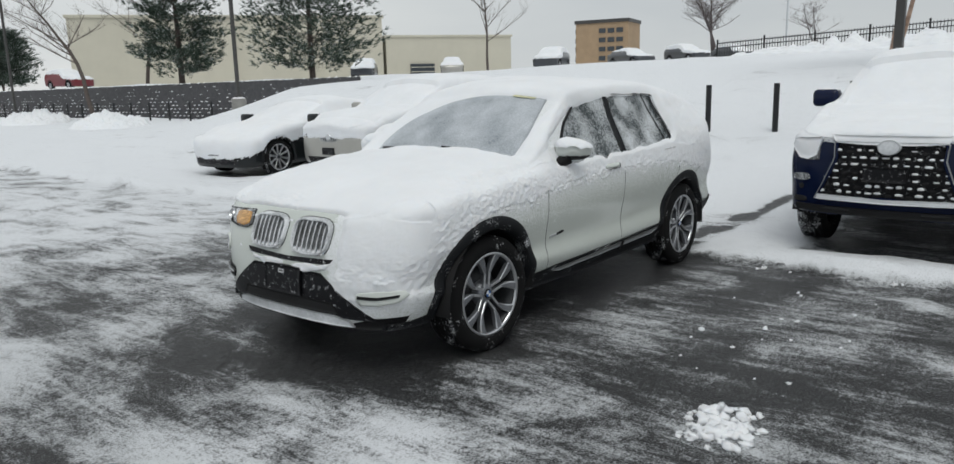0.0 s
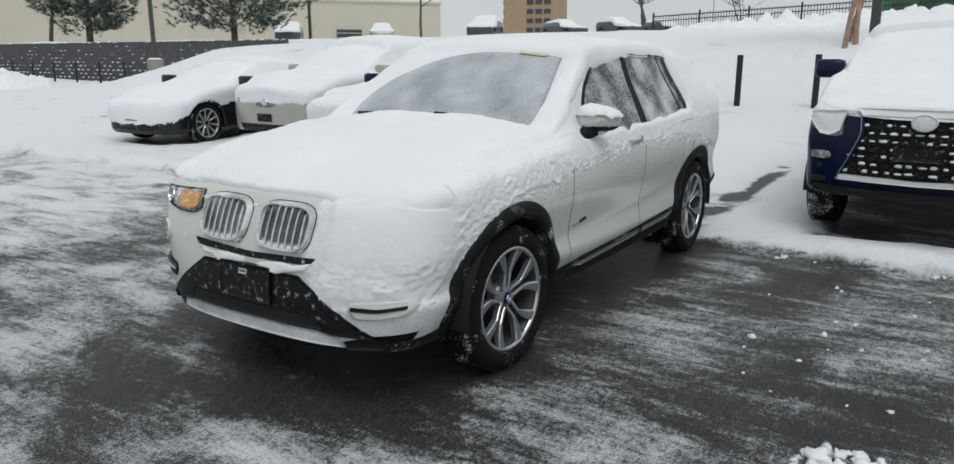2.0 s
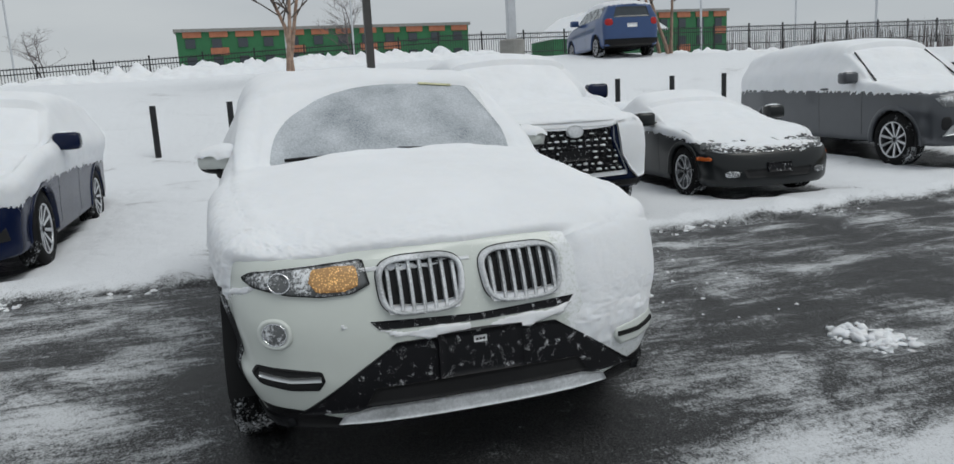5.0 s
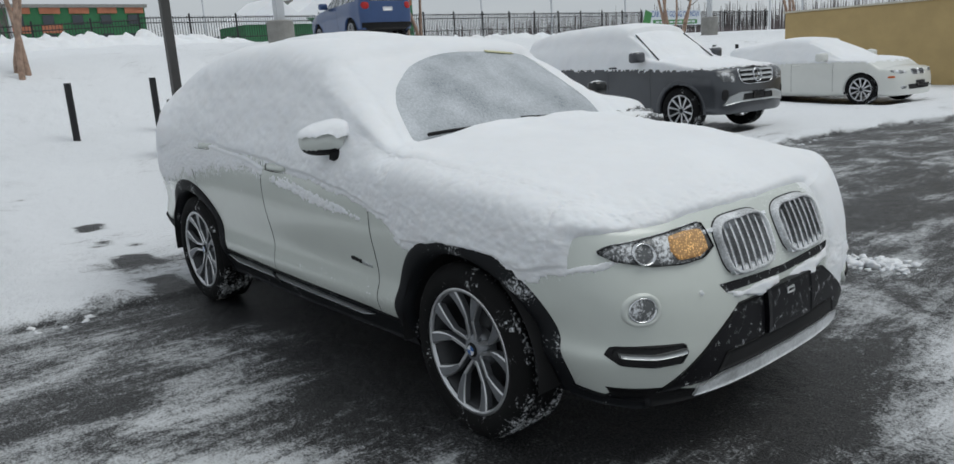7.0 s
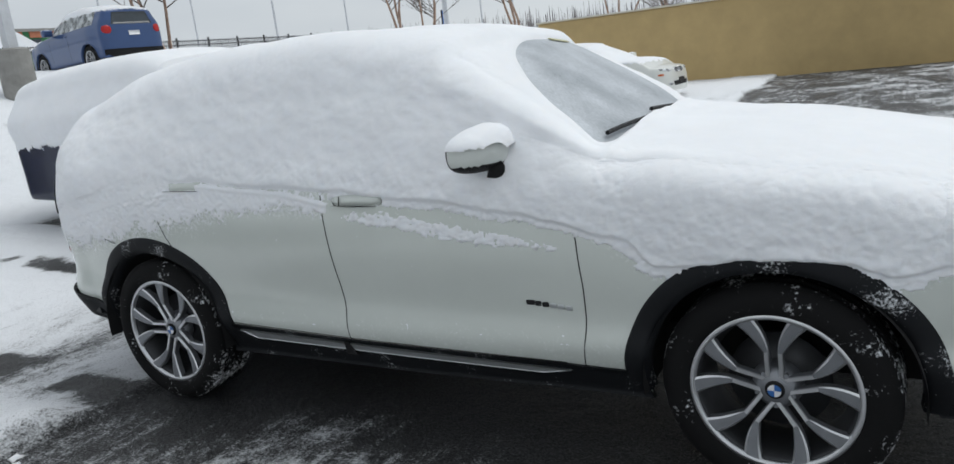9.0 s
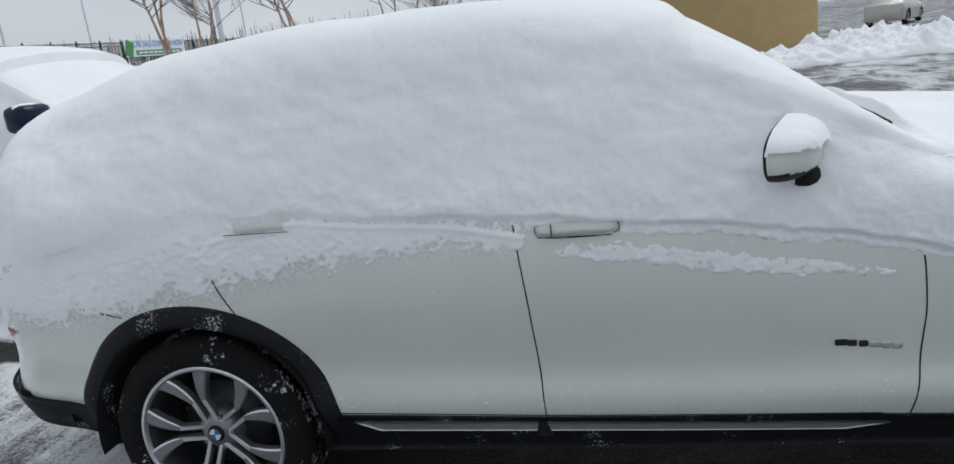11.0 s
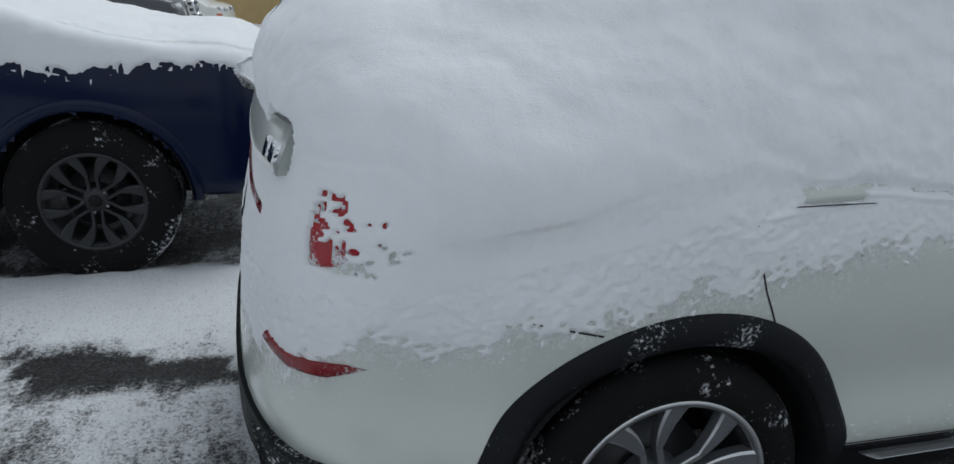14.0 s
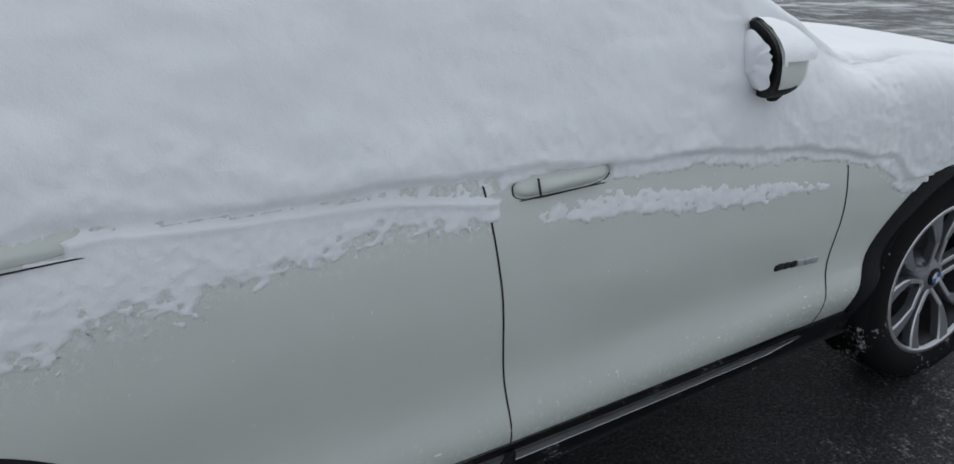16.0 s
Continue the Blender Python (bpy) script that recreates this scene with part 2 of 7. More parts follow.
# ---- mesh helpers ----
def lattice(p, seed):
    i = np.floor(p).astype(np.int64)
    f = p - i
    f = f * f * (3 - 2 * f)
    out = 0.0
    for dx in (0, 1):
        for dy in (0, 1):
            for dz in (0, 1):
                h = (i[..., 0] + dx) * 374761393 + (i[..., 1] + dy) * 668265263 + (i[..., 2] + dz) * 2147483647 + seed * 144665
                h = (h ^ (h >> 13)) * 1274126177
                v = ((h ^ (h >> 16)) & 65535) / 65535.0
                w = (f[..., 0] if dx else 1 - f[..., 0]) * (f[..., 1] if dy else 1 - f[..., 1]) * (f[..., 2] if dz else 1 - f[..., 2])
                out = out + v * w
    return out


def fbm(p, scale, octaves=4, seed=1, gain=0.5):
    """Smooth noise about 0, within about -0.5 to 0.5."""
    p = np.asarray(p, float) * scale
    total, amp, norm = 0.0, 1.0, 0.0
    for k in range(octaves):
        total = total + amp * (lattice(p + 17.3 * k, seed + k) - 0.5)
        norm += amp
        amp *= gain
        p = p * 2.03
    return total / norm


def curve(*pts):
    """A smooth curve without overshoot through (x, value) pairs, as a function of arrays."""
    px, pv = np.array(sorted(pts), float).T
    d = np.diff(pv) / np.diff(px)
    s = np.zeros_like(pv)
    s[1:-1] = np.where(d[1:] * d[:-1] > 0, 2 * d[1:] * d[:-1] / np.where(abs(d[1:] + d[:-1]) < 1e-9, 1, d[1:] + d[:-1]), 0)
    s[0], s[-1] = d[0], d[-1]

    def value(x):
        x = np.clip(np.asarray(x, float), px[0], px[-1])
        k = np.clip(np.searchsorted(px, x) - 1, 0, len(px) - 2)
        h = px[k + 1] - px[k]
        t = (x - px[k]) / h
        return (2 * t**3 - 3 * t**2 + 1) * pv[k] + (t**3 - 2 * t**2 + t) * h * s[k] + (3 * t**2 - 2 * t**3) * pv[k + 1] + (t**3 - t**2) * h * s[k + 1]

    return value


def step(a, b, x):
    t = np.clip((np.asarray(x, float) - a) / (b - a), 0, 1)
    return t * t * (3 - 2 * t)


def raw(name, verts, faces, material, parent=None, label="", smooth=True):
    me = bpy.data.meshes.new(name)
    me.from_pydata([tuple(v) for v in np.asarray(verts, float).reshape(-1, 3).tolist()], [], [tuple(int(i) for i in f) for f in faces])
    me.validate()
    me.update()
    for mm in material if isinstance(material, (list, tuple)) else (material,):
        me.materials.append(mm)
    if smooth:
        me.polygons.foreach_set("use_smooth", [True] * len(me.polygons))
    ob = new(name, me)
    if parent:
        ob.parent = parent
    return tagged(ob, label)


def part(name, bm, material, parent=None, label="", smooth=False):
    me = bpy.data.meshes.new(name)
    bm.normal_update()
    bm.to_mesh(me)
    bm.free()
    for mm in material if isinstance(material, (list, tuple)) else (material,):
        me.materials.append(mm)
    if smooth:
        me.polygons.foreach_set("use_smooth", [True] * len(me.polygons))
    ob = new(name, me)
    if parent:
        ob.parent = parent
    return tagged(ob, label)


def root(name, m, label, category, group="", kind=""):
    ob = new(name)
    ob.empty_display_size = 0.2
    ob.matrix_world = m
    return tagged(ob, label, category, group, kind)


def box(bm, size, at, bevel=0.0, turn=(0, 0, 0), slot=0):
    m = pose(*at, *turn) @ Matrix.Diagonal((*size, 1))
    r = bmesh.ops.create_cube(bm, size=1.0, matrix=m)
    faces = {f for v in r["verts"] for f in v.link_faces}
    for f in faces:
        f.material_index = slot
    if bevel:
        edges = list({e for v in r["verts"] for e in v.link_edges})
        bmesh.ops.bevel(bm, geom=edges, offset=bevel, segments=2, affect="EDGES", profile=0.5)


def tube(bm, a, b, r1, r2=None, seg=10, cap=True):
    a, b = Vector(a), Vector(b)
    d = b - a
    m = Matrix.Translation((a + b) / 2) @ d.to_track_quat("Z", "Y").to_matrix().to_4x4()
    bmesh.ops.create_cone(bm, cap_ends=cap, segments=seg, radius1=r1, radius2=r1 if r2 is None else r2, depth=d.length, matrix=m)


def lathe(profile, seg=48, axis="y", close=False):
    """Vertices and faces of a (radius, offset) profile turned about an axis."""
    pr = np.array(profile, float)
    n = len(pr)
    a = np.linspace(0, 2 * np.pi, seg, endpoint=False)
    r, o = pr[:, 0][None], pr[:, 1][None]
    c, s = np.cos(a)[:, None], np.sin(a)[:, None]
    if axis == "y":
        v = np.stack([r * c, o + 0 * c, r * s], -1)
    else:
        v = np.stack([r * c, r * s, o + 0 * c], -1)
    f = []
    for i in range(seg):
        j = (i + 1) % seg
        for k in range(n if close else n - 1):
            l = (k + 1) % n
            f.append((i * n + k, i * n + l, j * n + l, j * n + k))
    return v.reshape(-1, 3), f


def grid_faces(nu, nv, keep=None):
    f = []
    for i in range(nu - 1):
        for j in range(nv - 1):
            if keep is None or keep[i, j]:
                f.append((i * nv + j, (i + 1) * nv + j, (i + 1) * nv + j + 1, i * nv + j + 1))
    return f

# ---- ground ----
BANK = curve((-400, 4.2), (-70, 3.7), (-40, 3.2), (-27, 2.55), (-22, 2.35), (-18, 2.15), (-15.6, 1.95), (-13.4, 1.25), (-11.4, 0.58), (-9.6, 0.34), (-7.0, 0.1), (-5.0, 0.02), (-3.6, 0.0), (400, 0.0))
WALL_X = -20.0


def land(x, y):
    """Height of the bare ground: the lane, the bank behind the parked row, the terrace behind the stone wall."""
    slope = BANK(x)
    terrace = np.where(x < WALL_X - 0.25, 2.15 + 0.02 * np.minimum(60, WALL_X - x), 0.15 * step(-4, -14, x))
    k = step(-20, -27, y)
    slope = slope * (0.90 + 0.13 * step(-6, 10, y))
    h = slope * (1 - k) + terrace * k
    lot = step(14, 22, y)
    return h * (1 - 0.15 * lot)


def snow_edge(y):
    """Where the ploughed lane ends and the row's snow begins."""
    q = np.stack([y * 0 + 3.1, y, y * 0], -1)
    return -3.02 - 0.20 * step(4.0, 6.0, y) - 0.12 * step(-1.0, -2.5, y) + 0.75 * step(8.5, 13.5, y) + 0.35 * fbm(q, 0.9, 3, 5) + 0.22 * fbm(q, 5.0, 2, 9)


def spread(lo, hi, fine, far, grow=1.16):
    mid = list(np.arange(lo, hi + fine / 2, fine))
    s, a, b = fine, [lo], [hi]
    while a[-1] > -far or b[-1] < far:
        s = min(s * grow, 60)
        a.append(a[-1] - s)
        b.append(b[-1] + s)
    return np.array(a[:0:-1] + mid + b[1:])


gx, gy = spread(-13, 4.5, 0.075, 900), spread(-6.5, 8.5, 0.09, 900)
gx = np.unique(np.r_[gx, WALL_X - 0.1, WALL_X - 0.3])
GX, GY = np.meshgrid(gx, gy, indexing="ij")
flat = np.stack([GX, GY, 0 * GX], -1)
row = step(-0.02, 0.10, snow_edge(GY) - GX)
# the slot that the car has left is driven down to thin snow with bare tracks
slot = step(0.2, -0.3, abs(GY + 0.2) - 1.15) * step(-9.2, -8.4, GX) * row
sheltered = 0 * GX
for sx, sy, length in ((-3.75, 2.50, 4.6), (-4.0, 5.35, 3.9), (-4.5, 9.35, 5.0), (-4.2, 15.3, 4.7), (-3.9, -3.55, 4.5), (-5.3, -6.62, 4.5), (-4.6, -9.2, 4.5)):
    sheltered = np.maximum(sheltered, step(0.10, -0.16, np.maximum(abs(GY - sy) - 0.80, np.maximum(GX - sx, sx - length - GX)) + 0.35 * fbm(flat, 2.4, 3, 41)))
deep = row * (1 - 0.85 * sheltered) * (0.075 + 0.05 * fbm(flat, 1.3, 3, 2) + 0.07 * np.maximum(0, fbm(flat, 6.0, 3, 4)))
ridge = 0.10 * np.exp(-((snow_edge(GY) - GX - 0.16) / 0.16) ** 2) * np.maximum(0, 0.35 + 2.2 * fbm(flat, 4.0, 3, 7))
lumpy = step(-14, -18, GX) * 0.35 * np.maximum(0, fbm(flat, 0.5, 4, 12))
film = 0.004 * fbm(flat, 7.0, 3, 14)
GZ = land(GX, GY) + deep * (1 - 0.75 * slot) + ridge * (1 - slot) + lumpy + film
road = step(16, 19, GX)
GZ = GZ + 0.12 * road * np.maximum(0, fbm(flat, 0.3, 3, 15))


def ground_material():
    m = bpy.data.materials.new("slushy_asphalt_and_snow")
    m.use_nodes = True
    t = m.node_tree
    b = t.nodes["Principled BSDF"]

    def node(kind, **inputs):
        n = t.nodes.new(kind)
        for k, v in inputs.items():
            n.inputs[k.replace("_", " ")].default_value = v
        return n

    def link(a, c):
        t.links.new(a, c)

    tc = node("ShaderNodeTexCoord")
    cover = t.nodes.new("ShaderNodeAttribute")
    cover.attribute_name = "cover"

    def noise(scale, detail, rough, stretch=(1, 1, 1), turn=0.0, dist=0.0):
        mp = t.nodes.new("ShaderNodeMapping")
        mp.inputs["Scale"].default_value = stretch
        mp.inputs["Rotation"].default_value = (0, 0, radians(turn))
        n = node("ShaderNodeTexNoise", Scale=scale, Detail=detail, Roughness=rough, Distortion=dist)
        link(tc.outputs["Object"], mp.inputs["Vector"])
        link(mp.outputs["Vector"], n.inputs["Vector"])
        return n.outputs["Fac"]

    def math(op, a, c, clamp=False):
        n = t.nodes.new("ShaderNodeMath")
        n.operation = op
        n.use_clamp = clamp
        for k, v in enumerate((a, c)):
            if isinstance(v, (int, float)):
                n.inputs[k].default_value = v
            else:
                link(v, n.inputs[k])
        return n.outputs[0]

    def ramp(v, a, c):
        n = node("ShaderNodeMapRange", From_Min=a, From_Max=c)
        n.interpolation_type = "SMOOTHSTEP"
        link(v, n.inputs["Value"])
        return n.outputs["Result"]

    patch = noise(0.55, 7, 0.60, (1.25, 0.85, 1), 20, 1.1)
    cloud = noise(1.5, 8, 0.66, (1.35, 0.75, 1), 28, 0.8)
    streak = noise(2.6, 8, 0.7, (2.6, 0.40, 1), 10, 0.9)
    speck = noise(24.0, 7, 0.78)
    total = 0.5
    graze = noise(9.0, 9, 0.8, (2.2, 0.5, 1), -22, 0.8)
    scrape = noise(6.5, 9, 0.78, (3.4, 0.22, 1), 14, 0.5)
    for layer, weight in ((patch, 2.7), (cloud, 2.9), (streak, 1.5), (scrape, 0.8), (graze, 1.2), (speck, 2.1), (cover.outputs["Fac"], 2.6)):
        total = math("ADD", total, math("MULTIPLY", math("SUBTRACT", layer, 0.5), weight))
    amount = ramp(total, -0.20, 1.55)
    fine = noise(85.0, 4, 0.8)
    grain = math("ADD", amount, math("MULTIPLY", math("SUBTRACT", fine, 0.5), 2.2))
    amount2 = ramp(grain, 0.12, 1.0)
    asphalt = t.nodes.new("ShaderNodeMixRGB")
    asphalt.inputs["Color1"].default_value = (0.007, 0.0072, 0.0082, 1)
    asphalt.inputs["Color2"].default_value = (0.105, 0.105, 0.108, 1)
    link(ramp(noise(95.0, 4, 0.8), 0.47, 0.66), asphalt.inputs["Fac"])
    mix = t.nodes.new("ShaderNodeMixRGB")
    white = t.nodes.new("ShaderNodeMixRGB")
    white.inputs["Color1"].default_value = (0.66, 0.68, 0.705, 1)
    white.inputs["Color2"].default_value = (0.80, 0.82, 0.855, 1)
    link(ramp(cover.outputs["Fac"], 0.58, 0.85), white.inputs["Fac"])
    link(white.outputs["Color"], mix.inputs["Color2"])
    link(amount2, mix.inputs["Fac"])
    link(asphalt.outputs["Color"], mix.inputs["Color1"])
    link(mix.outputs["Color"], b.inputs["Base Color"])
    wet = node("ShaderNodeMapRange", To_Min=0.42, To_Max=0.8)
    link(amount, wet.inputs["Value"])
    link(wet.outputs["Result"], b.inputs["Roughness"])
    b.inputs["Specular IOR Level"].default_value = 0.28
    bp = node("ShaderNodeBump", Strength=0.8, Distance=0.012)
    link(math("ADD", math("MULTIPLY", amount2, 0.6), math("MULTIPLY", noise(90.0, 6, 0.8), 0.55)), bp.inputs["Height"])
    bp2 = node("ShaderNodeBump", Strength=0.5, Distance=0.05)
    link(noise(7.0, 5, 0.6), bp2.inputs["Height"])
    link(bp2.outputs["Normal"], bp.inputs["Normal"])
    link(bp.outputs["Normal"], b.inputs["Normal"])
    return m


M_GROUND = ground_material()
ground = raw("ground", np.stack([GX, GY, GZ], -1), grid_faces(len(gx), len(gy)), M_GROUND)
tagged(ground, "snow-covered lot with wet streaked asphalt lane", "ground", kind="structure")
# snow depth by place: the row and the bank are white, the lane is half bare, the car's own tracks are bare
bare = 0.495 + 0.07 * step(0.6, 1.6, GX) + 0.14 * step(0.8, 1.2, GX) * step(2.3, 1.7, GX) * step(1.4, 0.8, abs(GY - 1.2)) - 0.05 * step(1.9, 2.4, GX) + 0.12 * np.exp(-((GX - 0.7) / 0.7) ** 2 - ((GY - 1.4) / 0.6) ** 2) + 0.03 * step(1.0, 0.2, GX) * step(-1.1, -1.6, GY) + 0.22 * step(-1.5, -6, GY) + 0.12 * step(1.5, 4.5, GX) - 0.05 * step(0.8, 2.2, GY) * step(1.6, -1.0, GX) * step(7.0, 4.0, GY)
bare = bare + 0.03 * step(-1.0, -1.5, GY) * step(-3.6, -3.0, GX) * step(3.0, 1.5, GX) * step(-5.0, -4.0, GY)
# cover value lowered in a soft-edged oval below the car, so darker there
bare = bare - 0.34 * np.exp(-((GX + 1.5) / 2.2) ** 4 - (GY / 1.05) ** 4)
bare = np.where(GX > 7, 0.52, bare)
drive = step(0.20, 0.05, abs(abs(GY + 0.15 + 0.05 * (GX + 4)) - 0.80) + 0.12 * fbm(flat, 6.0, 3, 37)) * slot * step(-7.8, -7.0, GX) * step(0.0, 0.06, fbm(flat, 2.3, 3, 31) + 0.02)
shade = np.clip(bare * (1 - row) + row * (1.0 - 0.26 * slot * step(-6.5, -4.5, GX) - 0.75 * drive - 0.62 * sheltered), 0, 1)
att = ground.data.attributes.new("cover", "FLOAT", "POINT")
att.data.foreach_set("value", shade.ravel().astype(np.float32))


def snow_lumps(name, label, cx, cy, rx, ry, count, size, seed, base=None):
    """A heap or scatter of broken snow lumps."""
    rng = random.Random(seed)
    verts, faces = [], []
    bm = bmesh.new()
    bmesh.ops.create_icosphere(bm, subdivisions=2, radius=1.0)
    sv = np.array([v.co[:] for v in bm.verts])
    sf = [[v.index for v in f.verts] for f in bm.faces]
    bm.free()
    for k in range(count):
        a, d = rng.uniform(0, 6.283), rng.random() ** 0.7
        x, y = cx + rx * d * math.cos(a), cy + ry * d * math.sin(a)
        r = size * rng.uniform(0.25, 1.0) * (1.15 - 0.6 * d)
        q = sv * (1 + 3.0 * fbm(sv + k * 7.1, 2.2, 4, seed)[:, None]) * np.array([r * rng.uniform(0.8, 1.3), r * rng.uniform(0.8, 1.3), r * rng.uniform(0.5, 0.85)])
        z = float(land(np.array(x), np.array(y))) + (base or 0.0) * (1 - d)
        off = len(verts)
        verts.extend((q + (x, y, z + r * 0.3)).tolist())
        faces.extend([[i + off for i in f] for f in sf])
    ob = raw(name, verts, faces, M_SNOW)
    return tagged(ob, label, "snow", kind="stuff")


snow_lumps("snow_clods", "small heap of broken white snow on wet asphalt", 0.24, 2.46, 0.27, 0.20, 75, 0.040, 3)
snow_lumps("snow_clods", "larger clods of white snow on a small heap", 0.22, 2.42, 0.18, 0.12, 9, 0.060, 5)
snow_lumps("snow_clods", "scattered white snow crumbs on wet asphalt", -1.3, 2.1, 1.3, 1.0, 22, 0.02, 8)
snow_lumps("snow_clods", "scattered white snow crumbs along the ploughed edge", -3.1, 3.0, 0.25, 2.6, 70, 0.035, 9)
snow_lumps("snow_clods", "scattered white snow crumbs along the ploughed edge", -3.1, -3.2, 0.25, 2.0, 60, 0.035, 10)
snow_lumps("snow_clods", "scattered white snow crumbs along the ploughed edge", -3.4, 10.5, 0.4, 4.5, 110, 0.05, 11)


def mound(label, cx, cy, rx, ry, h, seed, turn=0.0):
    """A ploughed heap: a lumpy swelling of broken snow slabs."""
    u, w = np.meshgrid(np.linspace(-1, 1, 150), np.linspace(-1, 1, 90), indexing="ij")
    c, s_ = math.cos(radians(turn)), math.sin(radians(turn))
    X, Y = cx + rx * u * c - ry * w * s_, cy + rx * u * s_ + ry * w * c
    q = np.stack([X, Y, 0 * X + seed], -1)
    d = np.clip(1 - (np.abs(u) ** 2.4 + np.abs(w) ** 2.0), 0, 1)
    lumps = np.abs(fbm(q, 1.1, 2, seed)) * 1.6 + np.abs(fbm(q, 2.9, 3, seed + 3)) * 1.0 + np.abs(fbm(q, 8.0, 2, seed + 5)) * 0.35
    Z = land(X, Y) - 0.08 + h * d**0.55 * (0.55 + lumps)
    X = X + 0.25 * fbm(q, 2.0, 3, seed + 8)
    return tagged(raw("snow_heap", np.stack([X, Y, Z], -1), grid_faces(150, 90), M_SNOW), label, "snow", kind="stuff")


mound("high ploughed heap of lumpy snow beside the wall", 5.6, 18.8, 4.0, 1.5, 0.72, 12, 8)
mound("ploughed ridge of lumpy white snow across the lot", 12.5, 20.5, 4.5, 1.3, 0.6, 13, 0)
mound("ploughed ridge of lumpy white snow before the block wall", -14.0, -33.0, 4.0, 1.8, 0.75, 14, 60)
mound("ploughed ridge of lumpy white snow before the block wall", -14.8, -44.0, 4.5, 2.0, 0.85, 15, 70)
mound("ploughed ridge of lumpy white snow before the block wall", -16.0, -60.0, 6.0, 2.0, 0.9, 18, 80)
mound("lumpy crest of ploughed snow below the fence", -37.0, 2.0, 14.0, 1.3, 0.8, 16, 90)
mound("lumpy crest of ploughed snow below the fence", -37.0, 30.0, 14.0, 1.2, 0.6, 17, 90)

# ---- walls and fences ----
M_BLOCK = mat("retaining_block", (0.075, 0.075, 0.08), 0.85, 0.0, 0.3, 5.0, 0.6, 30.0)
M_YELLOW = mat("ochre_stucco", (0.46, 0.34, 0.16), 0.85, 0.0, 0.10, 1.5, 0.3, 60.0)
M_IRON = mat("black_iron", (0.02, 0.021, 0.023), 0.5, 0.3, 0.2, 10.0)
M_BEIGE = mat("beige_panel", (0.56, 0.53, 0.44), 0.8, 0.0, 0.06, 0.3)
M_GREEN = mat("green_sheathing", (0.03, 0.15, 0.06), 0.7, 0.0, 0.2, 0.4)
M_ORANGE = mat("bare_orange_board", (0.42, 0.16, 0.09), 0.8, 0.0, 0.2, 1.0)
M_BRICK = mat("tan_brick", (0.38, 0.27, 0.17), 0.85, 0.0, 0.12, 0.6, 0.3, 5.0)
M_GLASSFAR = mat("far_window", (0.05, 0.06, 0.07), 0.2)
M_CONC = mat("grey_concrete", (0.27, 0.265, 0.25), 0.9, 0.0, 0.22, 4.0, 0.4, 40.0)
M_POLE = mat("dark_bronze_pole", (0.07, 0.068, 0.066), 0.5, 0.3, 0.15, 5.0)
M_POLELIGHT = mat("pale_pole", (0.55, 0.57, 0.6), 0.5, 0.2, 0.1, 5.0)
M_BARK = mat("bark", (0.11, 0.09, 0.08), 0.9, 0.0, 0.3, 10.0, 0.5, 30.0)
M_BIRCH = mat("peeling_birch_bark", (0.36, 0.25, 0.19), 0.85, 0.0, 0.45, 7.0, 0.4, 30.0)
M_FARTREE = mat("far_bare_wood", (0.13, 0.11, 0.11), 0.9, 0.0, 0.25, 0.3)

# yellow wall
bm = bmesh.new()
box(bm, (14.2, 0.3, 2.8), (-2.75, 20.6, 0.95), 0.02)
tagged(part("wall_east", bm, M_YELLOW), "plain ochre stucco boundary wall", "wall", kind="structure")
bm = bmesh.new()
box(bm, (14.3, 0.42, 0.05), (-2.75, 20.6, 2.375))
tagged(part("trim_wall_cap", bm, M_BEIGE), "thin metal cap on the ochre wall", "trim", kind="structure")

# stone-block retaining wall
bm = bmesh.new()
box(bm, (0.4, 58, 2.5), (WALL_X - 0.25, -51, 0.9))
retaining = tagged(part("wall_retaining", bm, M_BLOCK), "dark split-block retaining wall with snow on ledges", "wall", kind="structure")
v, f, sv_, sf_ = [], [], [], []
rng = random.Random(4)
y0, rows_ = -79.0, 11
for r in range(rows_):
    yy = y0 + 0.23 * (r % 2)
    while yy < -22.3:
        w = 0.44
        d = rng.uniform(0.03, 0.10)
        z = 0.05 + r * 0.2
        xf = WALL_X - 0.04 - 0.012 * r
        i = len(v)
        v += [(xf, yy, z), (xf, yy + w, z), (xf, yy + w, z + 0.18), (xf, yy, z + 0.18), (xf + d, yy + 0.06, z + 0.02), (xf + d, yy + w - 0.06, z + 0.02), (xf + d * 0.8, yy + w - 0.06, z + 0.15), (xf + d * 0.8, yy + 0.06, z + 0.15)]
        f += [(i + 4, i + 5, i + 6, i + 7), (i, i + 1, i + 5, i + 4), (i + 1, i + 2, i + 6, i + 5), (i + 2, i + 3, i + 7, i + 6), (i + 3, i, i + 4, i + 7)]
        if rng.random() < 0.6:
            j, a, b = len(sv_), yy + rng.uniform(0.02, 0.15), yy + w - rng.uniform(0.02, 0.15)
            h = rng.uniform(0.03, 0.08)
            sv_ += [(xf + 0.01, a, z + 0.155), (xf + 0.01, b, z + 0.155), (xf + d + 0.02, b - 0.03, z + 0.15), (xf + d + 0.02, a + 0.03, z + 0.15), (xf + 0.01, (a + b) / 2, z + 0.16 + h), (xf + d * 0.7, (a + b) / 2, z + 0.16 + h * 0.7)]
            sf_ += [(j, j + 3, j + 5, j + 4), (j + 3, j + 2, j + 5), (j + 2, j + 1, j + 4, j + 5), (j, j + 4, j + 1)]
        yy += 0.46
